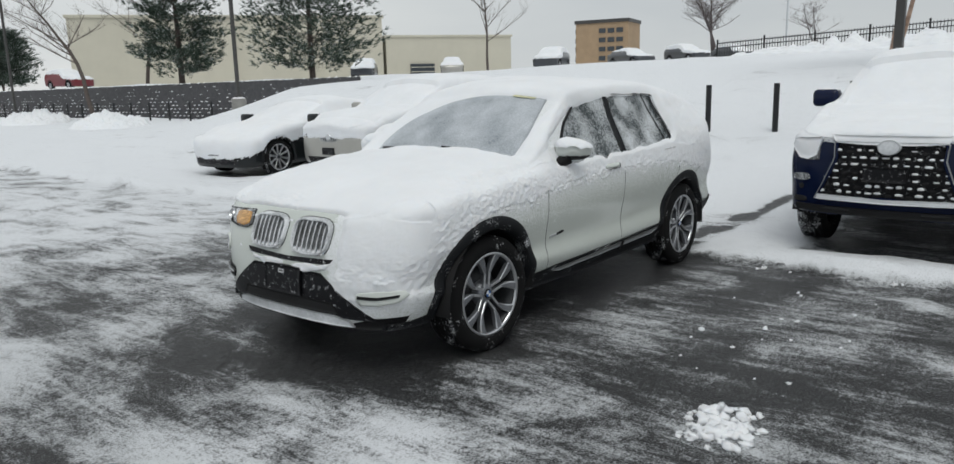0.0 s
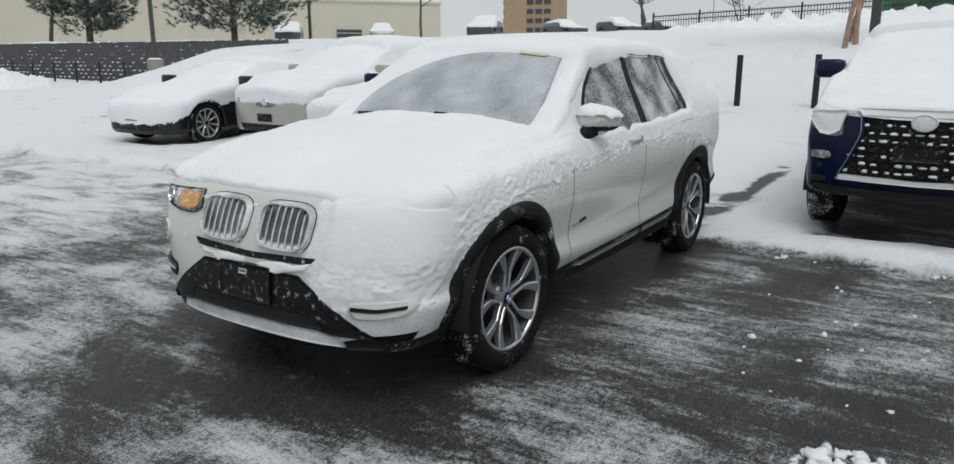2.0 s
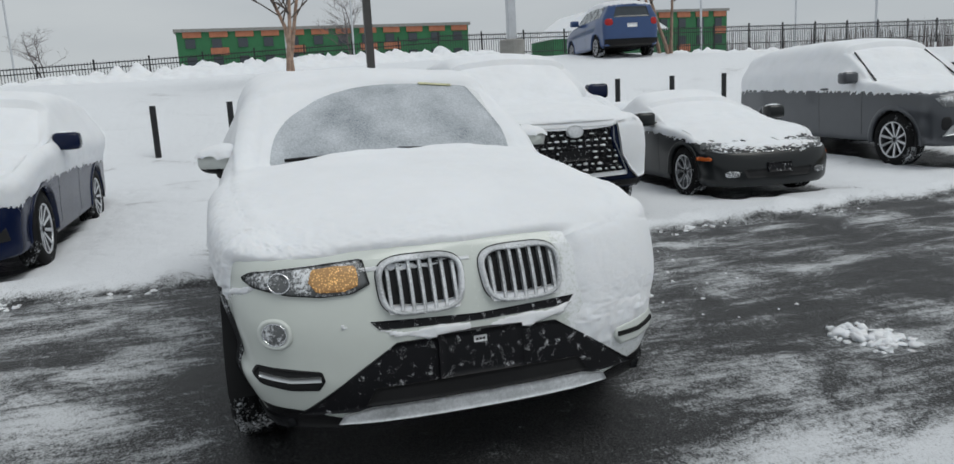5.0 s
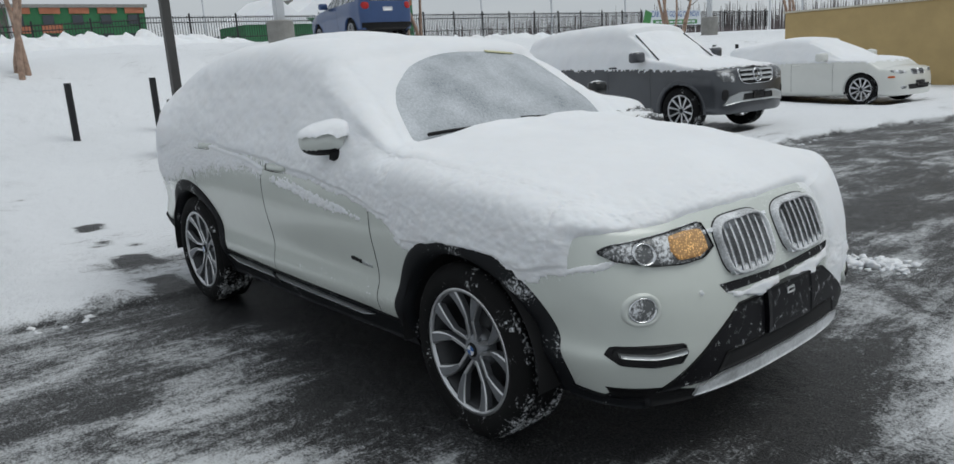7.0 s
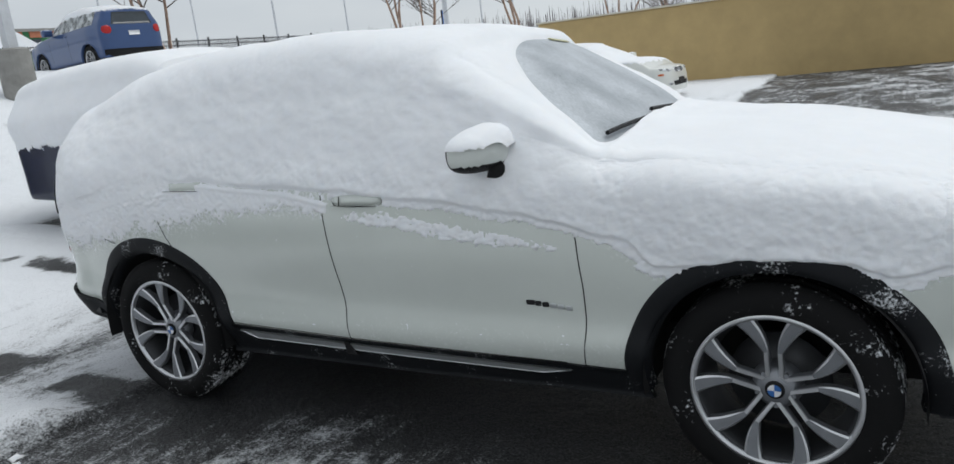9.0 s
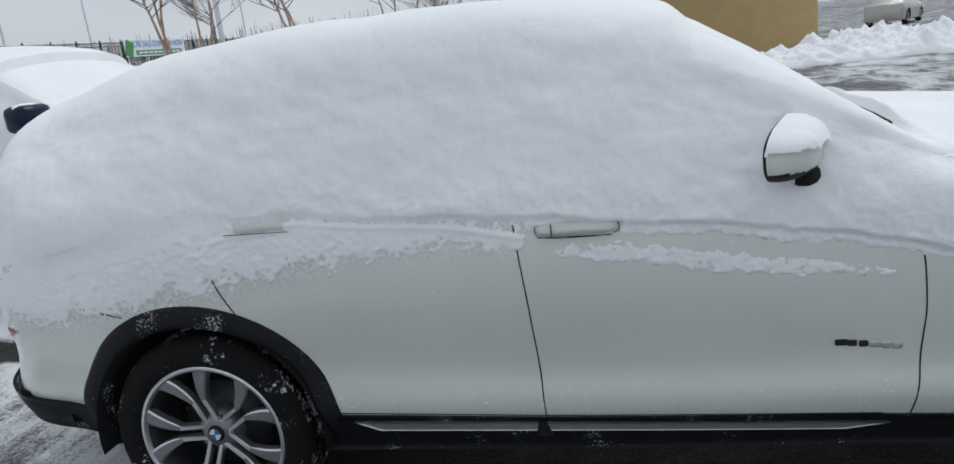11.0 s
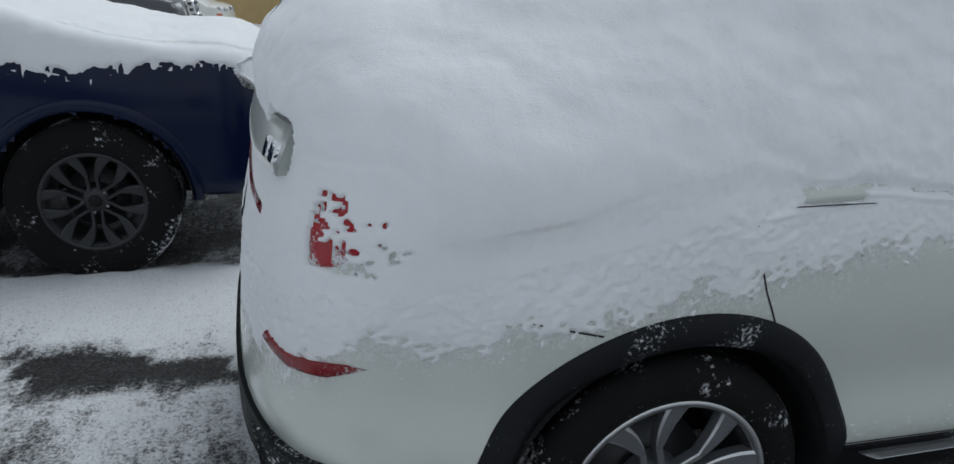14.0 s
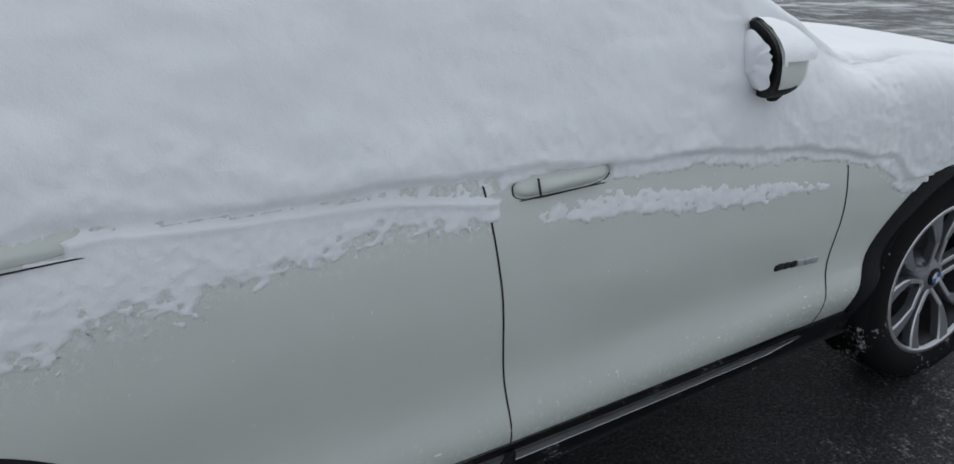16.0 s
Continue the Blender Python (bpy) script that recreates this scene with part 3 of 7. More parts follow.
tagged(raw("split_blocks", v, f, M_BLOCK, retaining, smooth=False), kind="stuff")
tagged(raw("ledge_snow", sv_, sf_, M_SNOW, retaining, smooth=False), kind="stuff")

# ---- cars ----
CONTROL = 9


class Car:
    """A car's outer skin from a few curves: x ahead from the front axle, y to its left, z up."""

    def __init__(self, top, width, belt, rail, crown, sill, nose, tail, axle, tyre, arch, cap=0.45, rcap=0.4, p=2.8, lean=0.10, rlean=0.12, drop=0.10, flank=(0.05, 0.36, 0.972, 0.985)):
        self.top, self.width, self.belt, self.rail, self.crown, self.sill = top, width, belt, rail, crown, sill
        self.nose, self.tail, self.axle, self.tyre, self.arch = nose, tail, axle, tyre, arch
        self.cap, self.rcap, self.p, self.lean, self.rlean, self.drop = cap, rcap, p, lean, rlean, drop
        self.flank = flank
        self.xf, self.xr = nose - cap, tail + rcap

    def section(self, x, a):
        """y and z of the half section at x; a from 0 at the sill to 1 at the middle of the top."""
        x = np.asarray(x, float)
        w, zs, zb, zt = self.width(x), self.sill(x), self.belt(x), self.top(x)
        yr = self.rail(x)
        zr = zt - self.crown(x)
        zr = np.maximum(zr, zb + 0.012)
        f0, f1, f2, f3 = self.flank
        pts = np.stack([
            np.stack([w * 0.90, zs], -1),
            np.stack([w * f2, zs + f0], -1),
            np.stack([w * f3, zs + f1 * (zb - zs)], -1),
            np.stack([w * 1.0, zs + 0.70 * (zb - zs)], -1),
            np.stack([w * 0.968, zb], -1),
            np.stack([w * 0.968 * 0.46 + yr * 0.54, zb * 0.46 + zr * 0.54 + 0.015], -1),
            np.stack([yr, zr], -1),
            np.stack([yr * 0.58, zr + (zt - zr) * 0.72], -1),
            np.stack([yr * 0, zt], -1),
        ], -2)
        mirror = pts[..., -2:-1, :] * np.array([-1, 1])
        start = 2 * pts[..., :1, :] - pts[..., 1:2, :]
        pts = np.concatenate([start, pts, mirror], -2)
        s = np.clip(np.asarray(a, float), 0, 1) * (CONTROL - 1)
        k = np.minimum(s.astype(int), CONTROL - 2)
        t = (s - k)[..., None]
        shape = np.broadcast_shapes(x.shape, s.shape)
        pts = np.broadcast_to(pts, shape + pts.shape[-2:])
        k = np.broadcast_to(k, shape)

        def take(n):
            return np.take_along_axis(pts, (k + n)[..., None, None].repeat(2, -1), -2)[..., 0, :]

        p0, p1, p2, p3 = take(0), take(1), take(2), take(3)
        q = 0.5 * (2 * p1 + (p2 - p0) * t + (2 * p0 - 5 * p1 + 4 * p2 - p3) * t**2 + (3 * p1 - p0 - 3 * p2 + p3) * t**3)
        return q[..., 0], q[..., 1]

    def skin(self, nx=120, ncap=26, na=60, a=None):
        """Points [station, around, xyz] from the tail to the nose and from the right sill over the top to the left sill."""
        a = np.linspace(0, 1, na) if a is None else a
        th = np.linspace(0, np.pi / 2, ncap)
        g, h = np.cos(th) ** (2 / self.p), np.sin(th) ** (2 / self.p)
        rows = []
        for kind in ("rear", "mid", "front"):
            if kind == "mid":
                xs = np.linspace(self.xr, self.xf, nx)
                y, z = self.section(xs[:, None], a[None])
                rows.append(np.stack([np.broadcast_to(xs[:, None], y.shape), y, z], -1))
            else:
                front = kind == "front"
                xe, depth = (self.xf, self.cap) if front else (self.xr, -self.rcap)
                gg, hh = (g[1:], h[1:]) if front else (g[:0:-1], h[:0:-1])
                y, z = self.section(np.array([[xe]]), a[None])
                rows.append(self.cap_points(y, z, gg[:, None], hh[:, None], front))
        half = np.concatenate(rows, 0)
        right = half * np.array([1, -1, 1])
        return np.concatenate([right, half[:, -2::-1]], 1)

    def cap_points(self, y, z, g, h, front):
        zt = float(self.top(self.xf if front else self.xr))
        zs = float(self.sill(self.xf if front else self.xr))
        f = np.clip((z - zs) / (zt - zs), 0, 1)
        if front:
            x = self.xf + (self.cap - self.lean * f**2.2 - 0.05 * (1 - f) ** 2) * h
            zz = z - self.drop * h**2 * f
        else:
            x = self.xr - (self.rcap - self.rlean * f**1.6 - 0.05 * (1 - f) ** 2) * h
            zz = z - 0.06 * h**2 * f
        return np.stack(np.broadcast_arrays(x, y * g, zz), -1)

    def end(self, y, z, front=True, off=0.0):
        """The point of the nose or the tail at (y, z), off metres proud of it."""
        y, z = np.asarray(y, float), np.asarray(z, float)
        xe = self.xf if front else self.xr
        a = np.linspace(0, 0.995, 120)
        sy, sz = self.section(np.array([xe]), a)
        zt, zs = float(self.top(xe)), float(self.sill(xe))
        drop = self.drop if front else 0.06
        guess = z.copy()
        for _ in range(6):
            half = np.interp(guess, sz, sy)
            g = np.clip(np.abs(y) / np.maximum(half, 1e-3), 0, 1)
            h = np.sqrt(np.clip(1 - g**self.p, 0, 1)) ** (2 / self.p)
            f = np.clip((guess - zs) / (zt - zs), 0, 1)
            guess = np.clip(z + drop * h**2 * f, zs, zt)
        f = np.clip((guess - zs) / (zt - zs), 0, 1)
        if front:
            x = self.xf + (self.cap - self.lean * f**2.2 - 0.05 * (1 - f) ** 2) * h + off
        else:
            x = self.xr - (self.rcap - self.rlean * f**1.6 - 0.05 * (1 - f) ** 2) * h - off
        grow = 1 + off * 0.5 * g**3
        return np.stack(np.broadcast_arrays(x, y * grow, z), -1)

    def side(self, x, z, left=True, off=0.0):
        """The point of the flank at (x, z), off metres proud of it."""
        x, z = np.broadcast_arrays(np.asarray(x, float), np.asarray(z, float))
        flat = x.ravel()
        a = np.linspace(0, 0.80, 90)
        out = np.empty(flat.shape)
        sy, sz = self.section(flat[:, None], a[None])
        for i, zz in enumerate(z.ravel()):
            out[i] = np.interp(zz, sz[i], sy[i])
        past = flat > self.xf
        if past.any():
            out[past] *= np.clip(1 - ((flat[past] - self.xf) / self.cap) ** self.p, 0.05, 1) ** (1 / self.p)
        past = flat < self.xr
        if past.any():
            out[past] *= np.clip(1 - ((self.xr - flat[past]) / self.rcap) ** self.p, 0.05, 1) ** (1 / self.p)
        y = (out + off).reshape(x.shape) * (1 if left else -1)
        return np.stack([x, y, z], -1)


def resample(line, n):
    line = np.array(line, float)
    d = np.r_[0, np.cumsum(np.linalg.norm(np.diff(line, axis=0), axis=1))]
    s = np.linspace(0, d[-1], n)
    return np.stack([np.interp(s, d, line[:, k]) for k in range(line.shape[1])], -1)


def strip(name, place, low, high, material, parent, n=24, m=6, off=0.004, sink=0.02, label=""):
    """A sheet between two lines of a surface, with its rim turned in."""
    lo, hi = resample(low, n), resample(high, n)
    t = np.linspace(0, 1, m)[None, :, None]
    q = lo[:, None] * (1 - t) + hi[:, None] * t
    top = place(q[..., 0], q[..., 1], off)
    deep = place(q[..., 0], q[..., 1], off - sink)
    v = [top.reshape(-1, 3)]
    f = grid_faces(n, m)
    edge = [i * m for i in range(n)] + [(n - 1) * m + j for j in range(1, m)] + [i * m + m - 1 for i in range(n - 2, -1, -1)] + [j for j in range(m - 2, 0, -1)]
    v.append(deep.reshape(-1, 3)[edge])
    k = n * m
    e = len(edge)
    f += [(edge[i], edge[(i + 1) % e], k + (i + 1) % e, k + i) for i in range(e)]
    return raw(name, np.concatenate(v), f, material, parent, label)


def blob(name, place, ring, material, parent, off=0.004, dome=0.0, rings=7, sink=0.025, label=""):
    """A sheet inside a closed outline of a surface, domed by so many metres."""
    ring = np.array(ring, float)
    c = ring.mean(0)
    n = len(ring)
    v, f = [], []
    for k in range(rings):
        s = 1 - k / rings
        q = c + (ring - c) * s
        v.append(place(q[:, 0], q[:, 1], off + dome * (1 - s**2)))
    v.append(place(c[None, 0], c[None, 1], off + dome))
    v.append(place(ring[:, 0], ring[:, 1], off - sink))
    for k in range(rings - 1):
        f += [(k * n + i, k * n + (i + 1) % n, (k + 1) * n + (i + 1) % n, (k + 1) * n + i) for i in range(n)]
    f += [((rings - 1) * n + i, (rings - 1) * n + (i + 1) % n, rings * n) for i in range(n)]
    b = rings * n + 1
    f += [(i, b + i, b + (i + 1) % n, (i + 1) % n) for i in range(n)]
    return raw(name, np.concatenate(v), f, material, parent, label)


def hoop(name, place, ring, wide, material, parent, off=0.012, sink=0.03, label="", seg=6):
    """A raised rounded frame along a closed outline, wide metres across."""
    ring = np.array(ring, float)
    c = ring.mean(0)
    n = len(ring)
    d = ring - c
    unit = d / np.linalg.norm(d, axis=1)[:, None]
    v = []
    for k in range(seg + 1):
        t = k / seg
        q = ring - unit * wide * t
        v.append(place(q[:, 0], q[:, 1], off * math.sin(math.pi * min(1, max(0, t))) ** 0.6 - (sink if k in (0, seg) else 0)))
    f = [(k * n + i, k * n + (i + 1) % n, (k + 1) * n + (i + 1) % n, (k + 1) * n + i) for k in range(seg) for i in range(n)]
    return raw(name, np.concatenate(v), f, material, parent, label)


def rounded(cx, cz, w, h, p=3.0, n=40, shear=0.0, taper=0.0):
    """A rounded outline: centre, full width and height, squareness, lean and taper."""
    a = np.linspace(0, 2 * np.pi, n, endpoint=False)
    u = np.sign(np.cos(a)) * abs(np.cos(a)) ** (2 / p)
    v = np.sign(np.sin(a)) * abs(np.sin(a)) ** (2 / p)
    return np.stack([cx + (u * (1 + taper * v)) * w / 2 + shear * v * h / 2, cz + v * h / 2], -1)


def wheel(parent, at, radius, wide, rim, left, spokes, face=M_ALLOY, inner=M_RIMGREY, turn=0.0, steer=0.0, badge=False):
    """Tyre, rim with spokes, brake and cap; the outer face looks away from the car."""
    hub = new("wheel")
    hub.parent = parent
    hub.matrix_local = pose(*at, 0, 0, (0 if left else 180) + steer)
    w = wide / 2
    k = radius - rim
    prof = [(rim - 0.012, w * 0.72), (rim + 0.004, w * 0.90), (rim + k * 0.30, w * 1.0), (rim + k * 0.62, w * 0.985), (radius - 0.022, w * 0.90), (radius - 0.006, w * 0.80)]
    tread = [(radius, w * 0.70)]
    for g in (-0.42, 0.0, 0.42):
        tread += [(radius, w * (-g + 0.10)), (radius - 0.009, w * (-g + 0.07)), (radius - 0.009, w * (-g - 0.07)), (radius, w * (-g - 0.10))]
    tread += [(radius, -w * 0.70)]
    back = [(r, -o) for r, o in reversed(prof)]
    v, f = lathe(prof + tread + back, 72)
    ty = raw("tyre", v, f, [M_TYRE, M_TREAD], hub)
    npr = len(prof + tread + back)
    lo, hi = len(prof) - 1, len(prof) + len(tread)
    for i, poly in enumerate(ty.data.polygons):
        poly.material_index = 1 if lo <= i % (npr - 1) < hi else 0
    v, f = lathe([(rim + 0.003, w * 0.90), (rim + 0.004, w * 0.80), (rim - 0.010, w * 0.78), (rim - 0.022, w * 0.70), (rim - 0.028, w * 0.3), (rim - 0.045, -w * 0.2), (rim - 0.03, -w * 0.9)], 72)
    raw("rim_barrel", v, f, M_BARREL, hub)
    v, f = lathe([(rim + 0.006, w * 0.86), (rim + 0.001, w * 0.91), (rim - 0.012, w * 0.90), (rim - 0.016, w * 0.80)], 72)
    raw("rim_lip", v, f, face, hub)
    v, f = lathe([(0.0, -w * 0.05), (rim * 0.62, -w * 0.05), (rim * 0.62, -w * 0.2), (0.0, -w * 0.2)], 48)
    raw("brake_disc", v, f, M_BARREL, hub)
    depth = w * 0.62
    double = spokes in (5, 6)
    for s in range(spokes):
        base = 2 * math.pi * s / spokes + turn
        if double:
            arms = ((-0.10, -0.29), (0.10, 0.29))
        else:
            arms = ((0.0, 0.0),)
        bm = bmesh.new()
        for a0, a1 in arms:
            nseg = 12
            lastring = None
            for q in range(nseg + 1):
                t = q / nseg
                r = 0.045 + (rim - 0.010 - 0.045) * t
                if double:
                    bend = max(0.0, t - 0.42) / 0.58
                    ang = base + math.copysign(1, a0) * (math.asin(min(0.9, 0.021 / r)) * (1 - bend) + 0.335 * bend**0.85)
                    half = 0.0085 + 0.021 * bend**0.8
                else:
                    ang = base
                    half = 0.012 + 0.008 * t
                o = depth + w * 0.26 * t**2 + 0.006 * math.sin(math.pi * t)
                cx, cz = math.cos(ang), math.sin(ang)
                ring = []
                for du, dv in ((-1, -0.030), (-1, -0.004), (-0.72, 0.0), (0.72, 0.0), (1, -0.004), (1, -0.030)):
                    ring.append(bm.verts.new((r * cx - half * du * cz, o + dv, r * cz + half * du * cx)))
                if lastring:
                    for i in range(5):
                        fc = bm.faces.new((lastring[i], lastring[i + 1], ring[i + 1], ring[i]))
                        fc.material_index = (0 if i in (1, 3) else 1) if double and q > 5 else (0 if i in (1, 2, 3) else 1)
                lastring = ring
        bmesh.ops.recalc_face_normals(bm, faces=bm.faces)
        part("spoke", bm, [face, inner], hub)
    v, f = lathe([(0.0, depth + 0.004), (0.030, depth + 0.004), (0.055, depth - 0.004), (0.075, depth - 0.03), (0.08, depth - 0.06)], 36)
    raw("hub_plate", v, f, inner, hub)
    v, f = lathe([(0.0, depth + 0.012), (0.022, depth + 0.011), (0.030, depth + 0.006), (0.032, depth)], 28)
    raw("centre_cap", v, f, M_PLASTIC, hub)
    if badge:
        for k in range(4):
            a = np.linspace(k * math.pi / 2, (k + 1) * math.pi / 2, 7)
            v = [(0.0, depth + 0.0135, 0.0)] + [(0.021 * math.cos(q), depth + 0.0132, 0.021 * math.sin(q)) for q in a]
            raw("badge_quarter", v, [(0, i + 1, i + 2) for i in range(6)], M_BLUE if k % 2 else M_WHITE, hub, smooth=False)
    for s in range(5):
        a = 2 * math.pi * (s + 0.5) / 5 + turn
        bm = bmesh.new()
        tube(bm, (0.058 * math.cos(a), depth - 0.03, 0.058 * math.sin(a)), (0.058 * math.cos(a), depth + 0.0, 0.058 * math.sin(a)), 0.009, 0.008, 6)
        part("wheel_bolt", bm, M_RIMGREY, hub)
    return hub


def car_body(c, owner, paint, trim=M_CLAD, flare=0.055, nx=150, na=64, ncap=26, archpart="arch_trim", wheels=True, rim=None, spokes=5, face=M_ALLOY, inner=M_RIMGREY, wide=0.24, track=None, steer=0.0, turn=0.3, badge=False):
    P = c.skin(nx, ncap, na)
    nu, nv = P.shape[:2]
    rr = c.arch
    keep = np.ones((nu - 1, nv - 1), bool)
    mid = (P[:-1, :-1] + P[1:, 1:] + P[:-1, 1:] + P[1:, :-1]) / 4
    for xw in (0.0, -c.axle):
        low = (np.abs(P[..., 1]) > 0.35)
        dx, dz = P[..., 0] - xw, P[..., 2] - c.tyre
        d = np.hypot(dx, dz)
        near = low & (np.abs(d - rr) < 0.02) & (P[..., 2] > 0.1)
        s = np.where(near, rr / np.maximum(d, 1e-6), 1.0)
        P[..., 0] = xw + dx * s
        P[..., 2] = c.tyre + dz * s
        dm = np.hypot(mid[..., 0] - xw, mid[..., 2] - c.tyre)
        keep &= ~((dm < rr) & (np.abs(mid[..., 1]) > 0.35))
    body = raw("body", P, grid_faces(nu, nv, keep), paint, owner)
    # floor pan and wheel housings
    bm = bmesh.new()
    zs = float(c.sill(-1.0))
    box(bm, (c.nose - c.tail - 0.5, 1.25, 0.14), ((c.nose + c.tail) / 2, 0, zs + 0.12))
    box(bm, (c.axle - 2 * rr - 0.06, 1.5, 0.12), (-c.axle / 2, 0, zs + 0.10))
    part("underbody", bm, M_DARK, owner)
    for xw in (0.0, -c.axle):
        for sgn in (1, -1):
            wy = float(c.width(xw))
            a = np.linspace(-0.12, np.pi + 0.12, 30)
            ys = np.array([wy * 0.985, wy * 0.6, wy * 0.5])
            v, f = [], []
            for k, yy in enumerate(ys):
                q = rr * (1.0 if k < 2 else 0.05)
                v.append(np.stack([xw + q * np.cos(a), 0 * a + yy * sgn, np.maximum(c.tyre + q * np.sin(a), 0.12)], -1))
            raw("wheel_housing", np.concatenate(v), grid_faces(3, 30), M_DARK, owner)
            # lip or cladding round the arch
            a = np.linspace(-0.14, np.pi + 0.14, 60)
            prof = ((rr - 0.012, -0.05), (rr - 0.006, 0.006), (rr + flare * 0.25, 0.014), (rr + flare * 0.8, 0.012), (rr + flare, 0.003), (rr + flare + 0.004, -0.03))
            v = []
            for r, o in prof:
                px, pz = xw + r * np.cos(a), np.maximum(c.tyre + r * np.sin(a), zs - 0.02)
                v.append(c.side(px, np.maximum(pz, zs + 0.02), sgn > 0, o) * np.array([1, 1, 0]) + np.stack([0 * px, 0 * px, pz], -1))
            raw(archpart, np.concatenate(v), grid_faces(len(prof), 60), trim, owner)
    if wheels:
        for xw in (0.0, -c.axle):
            for left in (True, False):
                y = (track or float(c.width(xw)) - 0.02 - wide / 2) * (1 if left else -1)
                wheel(owner, (xw, y, c.tyre), c.tyre, wide, rim, left, spokes, face, inner, turn + xw, steer if xw == 0 else 0, badge)
    return P


def snow_skin(P, thick, name, label, noise_amp=0.02, seed=1):
    """A snow layer over a skin: thick metres deep where positive, gone where negative."""
    n = np.cross(np.gradient(P, axis=0), np.gradient(P, axis=1))
    ln = np.linalg.norm(n, axis=-1, keepdims=True)
    n = n / np.maximum(ln, 1e-9)
    c = P.mean((0, 1))
    flip = np.sign(((P - c) * n).sum(-1).mean())
    n = n * flip
    deg = ln[..., 0] < 1e-9
    n[deg] = (0, 0, 1)
    Q = P + n * np.clip(thick, -0.015, None)[..., None]
    keep = np.maximum.reduce([thick[:-1, :-1], thick[1:, :-1], thick[:-1, 1:], thick[1:, 1:]]) > -0.012
    ob = raw(name, Q, grid_faces(*P.shape[:2], keep), M_SNOW)
    return tagged(ob, label, "snow", kind="stuff")


def over(c, x, y, off=0.0):
    """The point of the top (bonnet, screen, roof) above (x, y)."""
    x, y = np.broadcast_arrays(np.asarray(x, float), np.asarray(y, float))
    a = np.linspace(0.5, 1, 60)
    sy, sz = c.section(x.ravel()[:, None], a[None])
    z = np.array([np.interp(-abs(t), -sy[i], sz[i]) for i, t in enumerate(y.ravel())])
    return np.stack([x + 0.5 * off, y, z.reshape(x.shape) + off], -1)


# the white off-roader in the lane
suv = Car(
    top=curve((-3.35, 1.525), (-3.0, 1.61), (-2.4, 1.655), (-1.9, 1.655), (-1.45, 1.615), (-1.2, 1.56), (-0.95, 1.425), (-0.72, 1.265), (-0.54, 1.135), (-0.3, 1.105), (0.0, 1.075), (0.3, 1.03), (0.45, 0.995)),
    width=curve((-3.35, 0.905), (-3.1, 0.94), (-2.81, 0.95), (-2.4, 0.935), (-1.6, 0.93), (-0.8, 0.93), (-0.3, 0.94), (0.0, 0.945), (0.25, 0.92), (0.45, 0.88)),
    belt=curve((-3.35, 1.14), (-2.8, 1.10), (-2.0, 1.06), (-1.2, 1.03), (-0.6, 1.005), (-0.2, 0.985), (0.2, 0.955), (0.45, 0.91)),
    rail=curve((-3.35, 0.60), (-2.6, 0.63), (-1.9, 0.64), (-1.35, 0.63), (-1.0, 0.68), (-0.6, 0.74), (-0.3, 0.75), (0.1, 0.72), (0.45, 0.66)),
    crown=curve((-3.35, 0.10), (-2.4, 0.075), (-1.4, 0.065), (-1.0, 0.06), (-0.6, 0.04), (0.45, 0.035)),
    sill=curve((-3.35, 0.36), (-2.9, 0.30), (-1.4, 0.27), (-0.2, 0.29), (0.45, 0.295)),
    nose=0.875, tail=-3.78, axle=2.80, tyre=0.36, arch=0.415, cap=0.43, rcap=0.43, p=2.9, lean=0.16, rlean=0.26, drop=0.09, flank=(0.165, 0.40, 0.984, 0.968))
LIM_R = curve((-3.8, 0.80), (-3.55, 0.90), (-3.3, 0.94), (-3.0, 0.99), (-2.7, 1.06), (-2.56, 1.09), (-2.39, 1.092), (-2.11, 1.062), (-1.67, 1.035), (-1.4, 1.003), (-1.15, 0.98), (-0.92, 0.952), (-0.77, 0.93), (-0.62, 0.90), (-0.54, 0.87), (-0.44, 0.85), (-0.34, 0.77), (0.0, 0.80), (0.2, 0.79), (0.32, 0.75), (0.45, 0.775), (0.58, 0.80), (0.9, 0.92))
LOW_R = curve((-3.8, 0.62), (-3.6, 0.68), (-3.49, 0.775), (-3.29, 0.765), (-3.08, 0.80), (-2.68, 0.85), (-2.56, 0.885), (-2.34, 0.91), (-2.13, 0.935), (-1.94, 0.935), (-1.69, 0.925), (-1.655, 1.0), (-1.4, 0.985), (-1.15, 0.962), (-0.92, 0.935), (-0.62, 0.88), (-0.5, 0.83), (-0.35, 0.73), (0.3, 0.70), (0.45, 0.74), (0.58, 0.78), (0.9, 0.90))
ROPE = curve((-2.70, 1.03), (-2.60, 1.045), (-2.50, 1.05), (-2.41, 1.072), (-2.19, 1.052), (-1.92, 1.028), (-1.68, 0.985))
PATCH_HI = curve((-1.62, 0.94), (-1.4, 0.958), (-1.16, 0.915), (-0.92, 0.88), (-0.66, 0.825))
PATCH_LO = curve((-1.62, 0.935), (-1.4, 0.892), (-1.16, 0.855), (-0.92, 0.832), (-0.66, 0.815))
LIM_L = curve((-3.8, 0.75), (-3.3, 0.82), (-2.9, 0.90), (-2.4, 0.965), (-1.4, 0.975), (-0.8, 0.945), (-0.45, 0.90), (0.0, 0.88), (0.35, 0.72), (0.6, 0.50), (0.9, 0.46))
car = root("suv", pose(0, 0, 0), "white off-road car blanketed in fresh snow on a wet lane", "car")
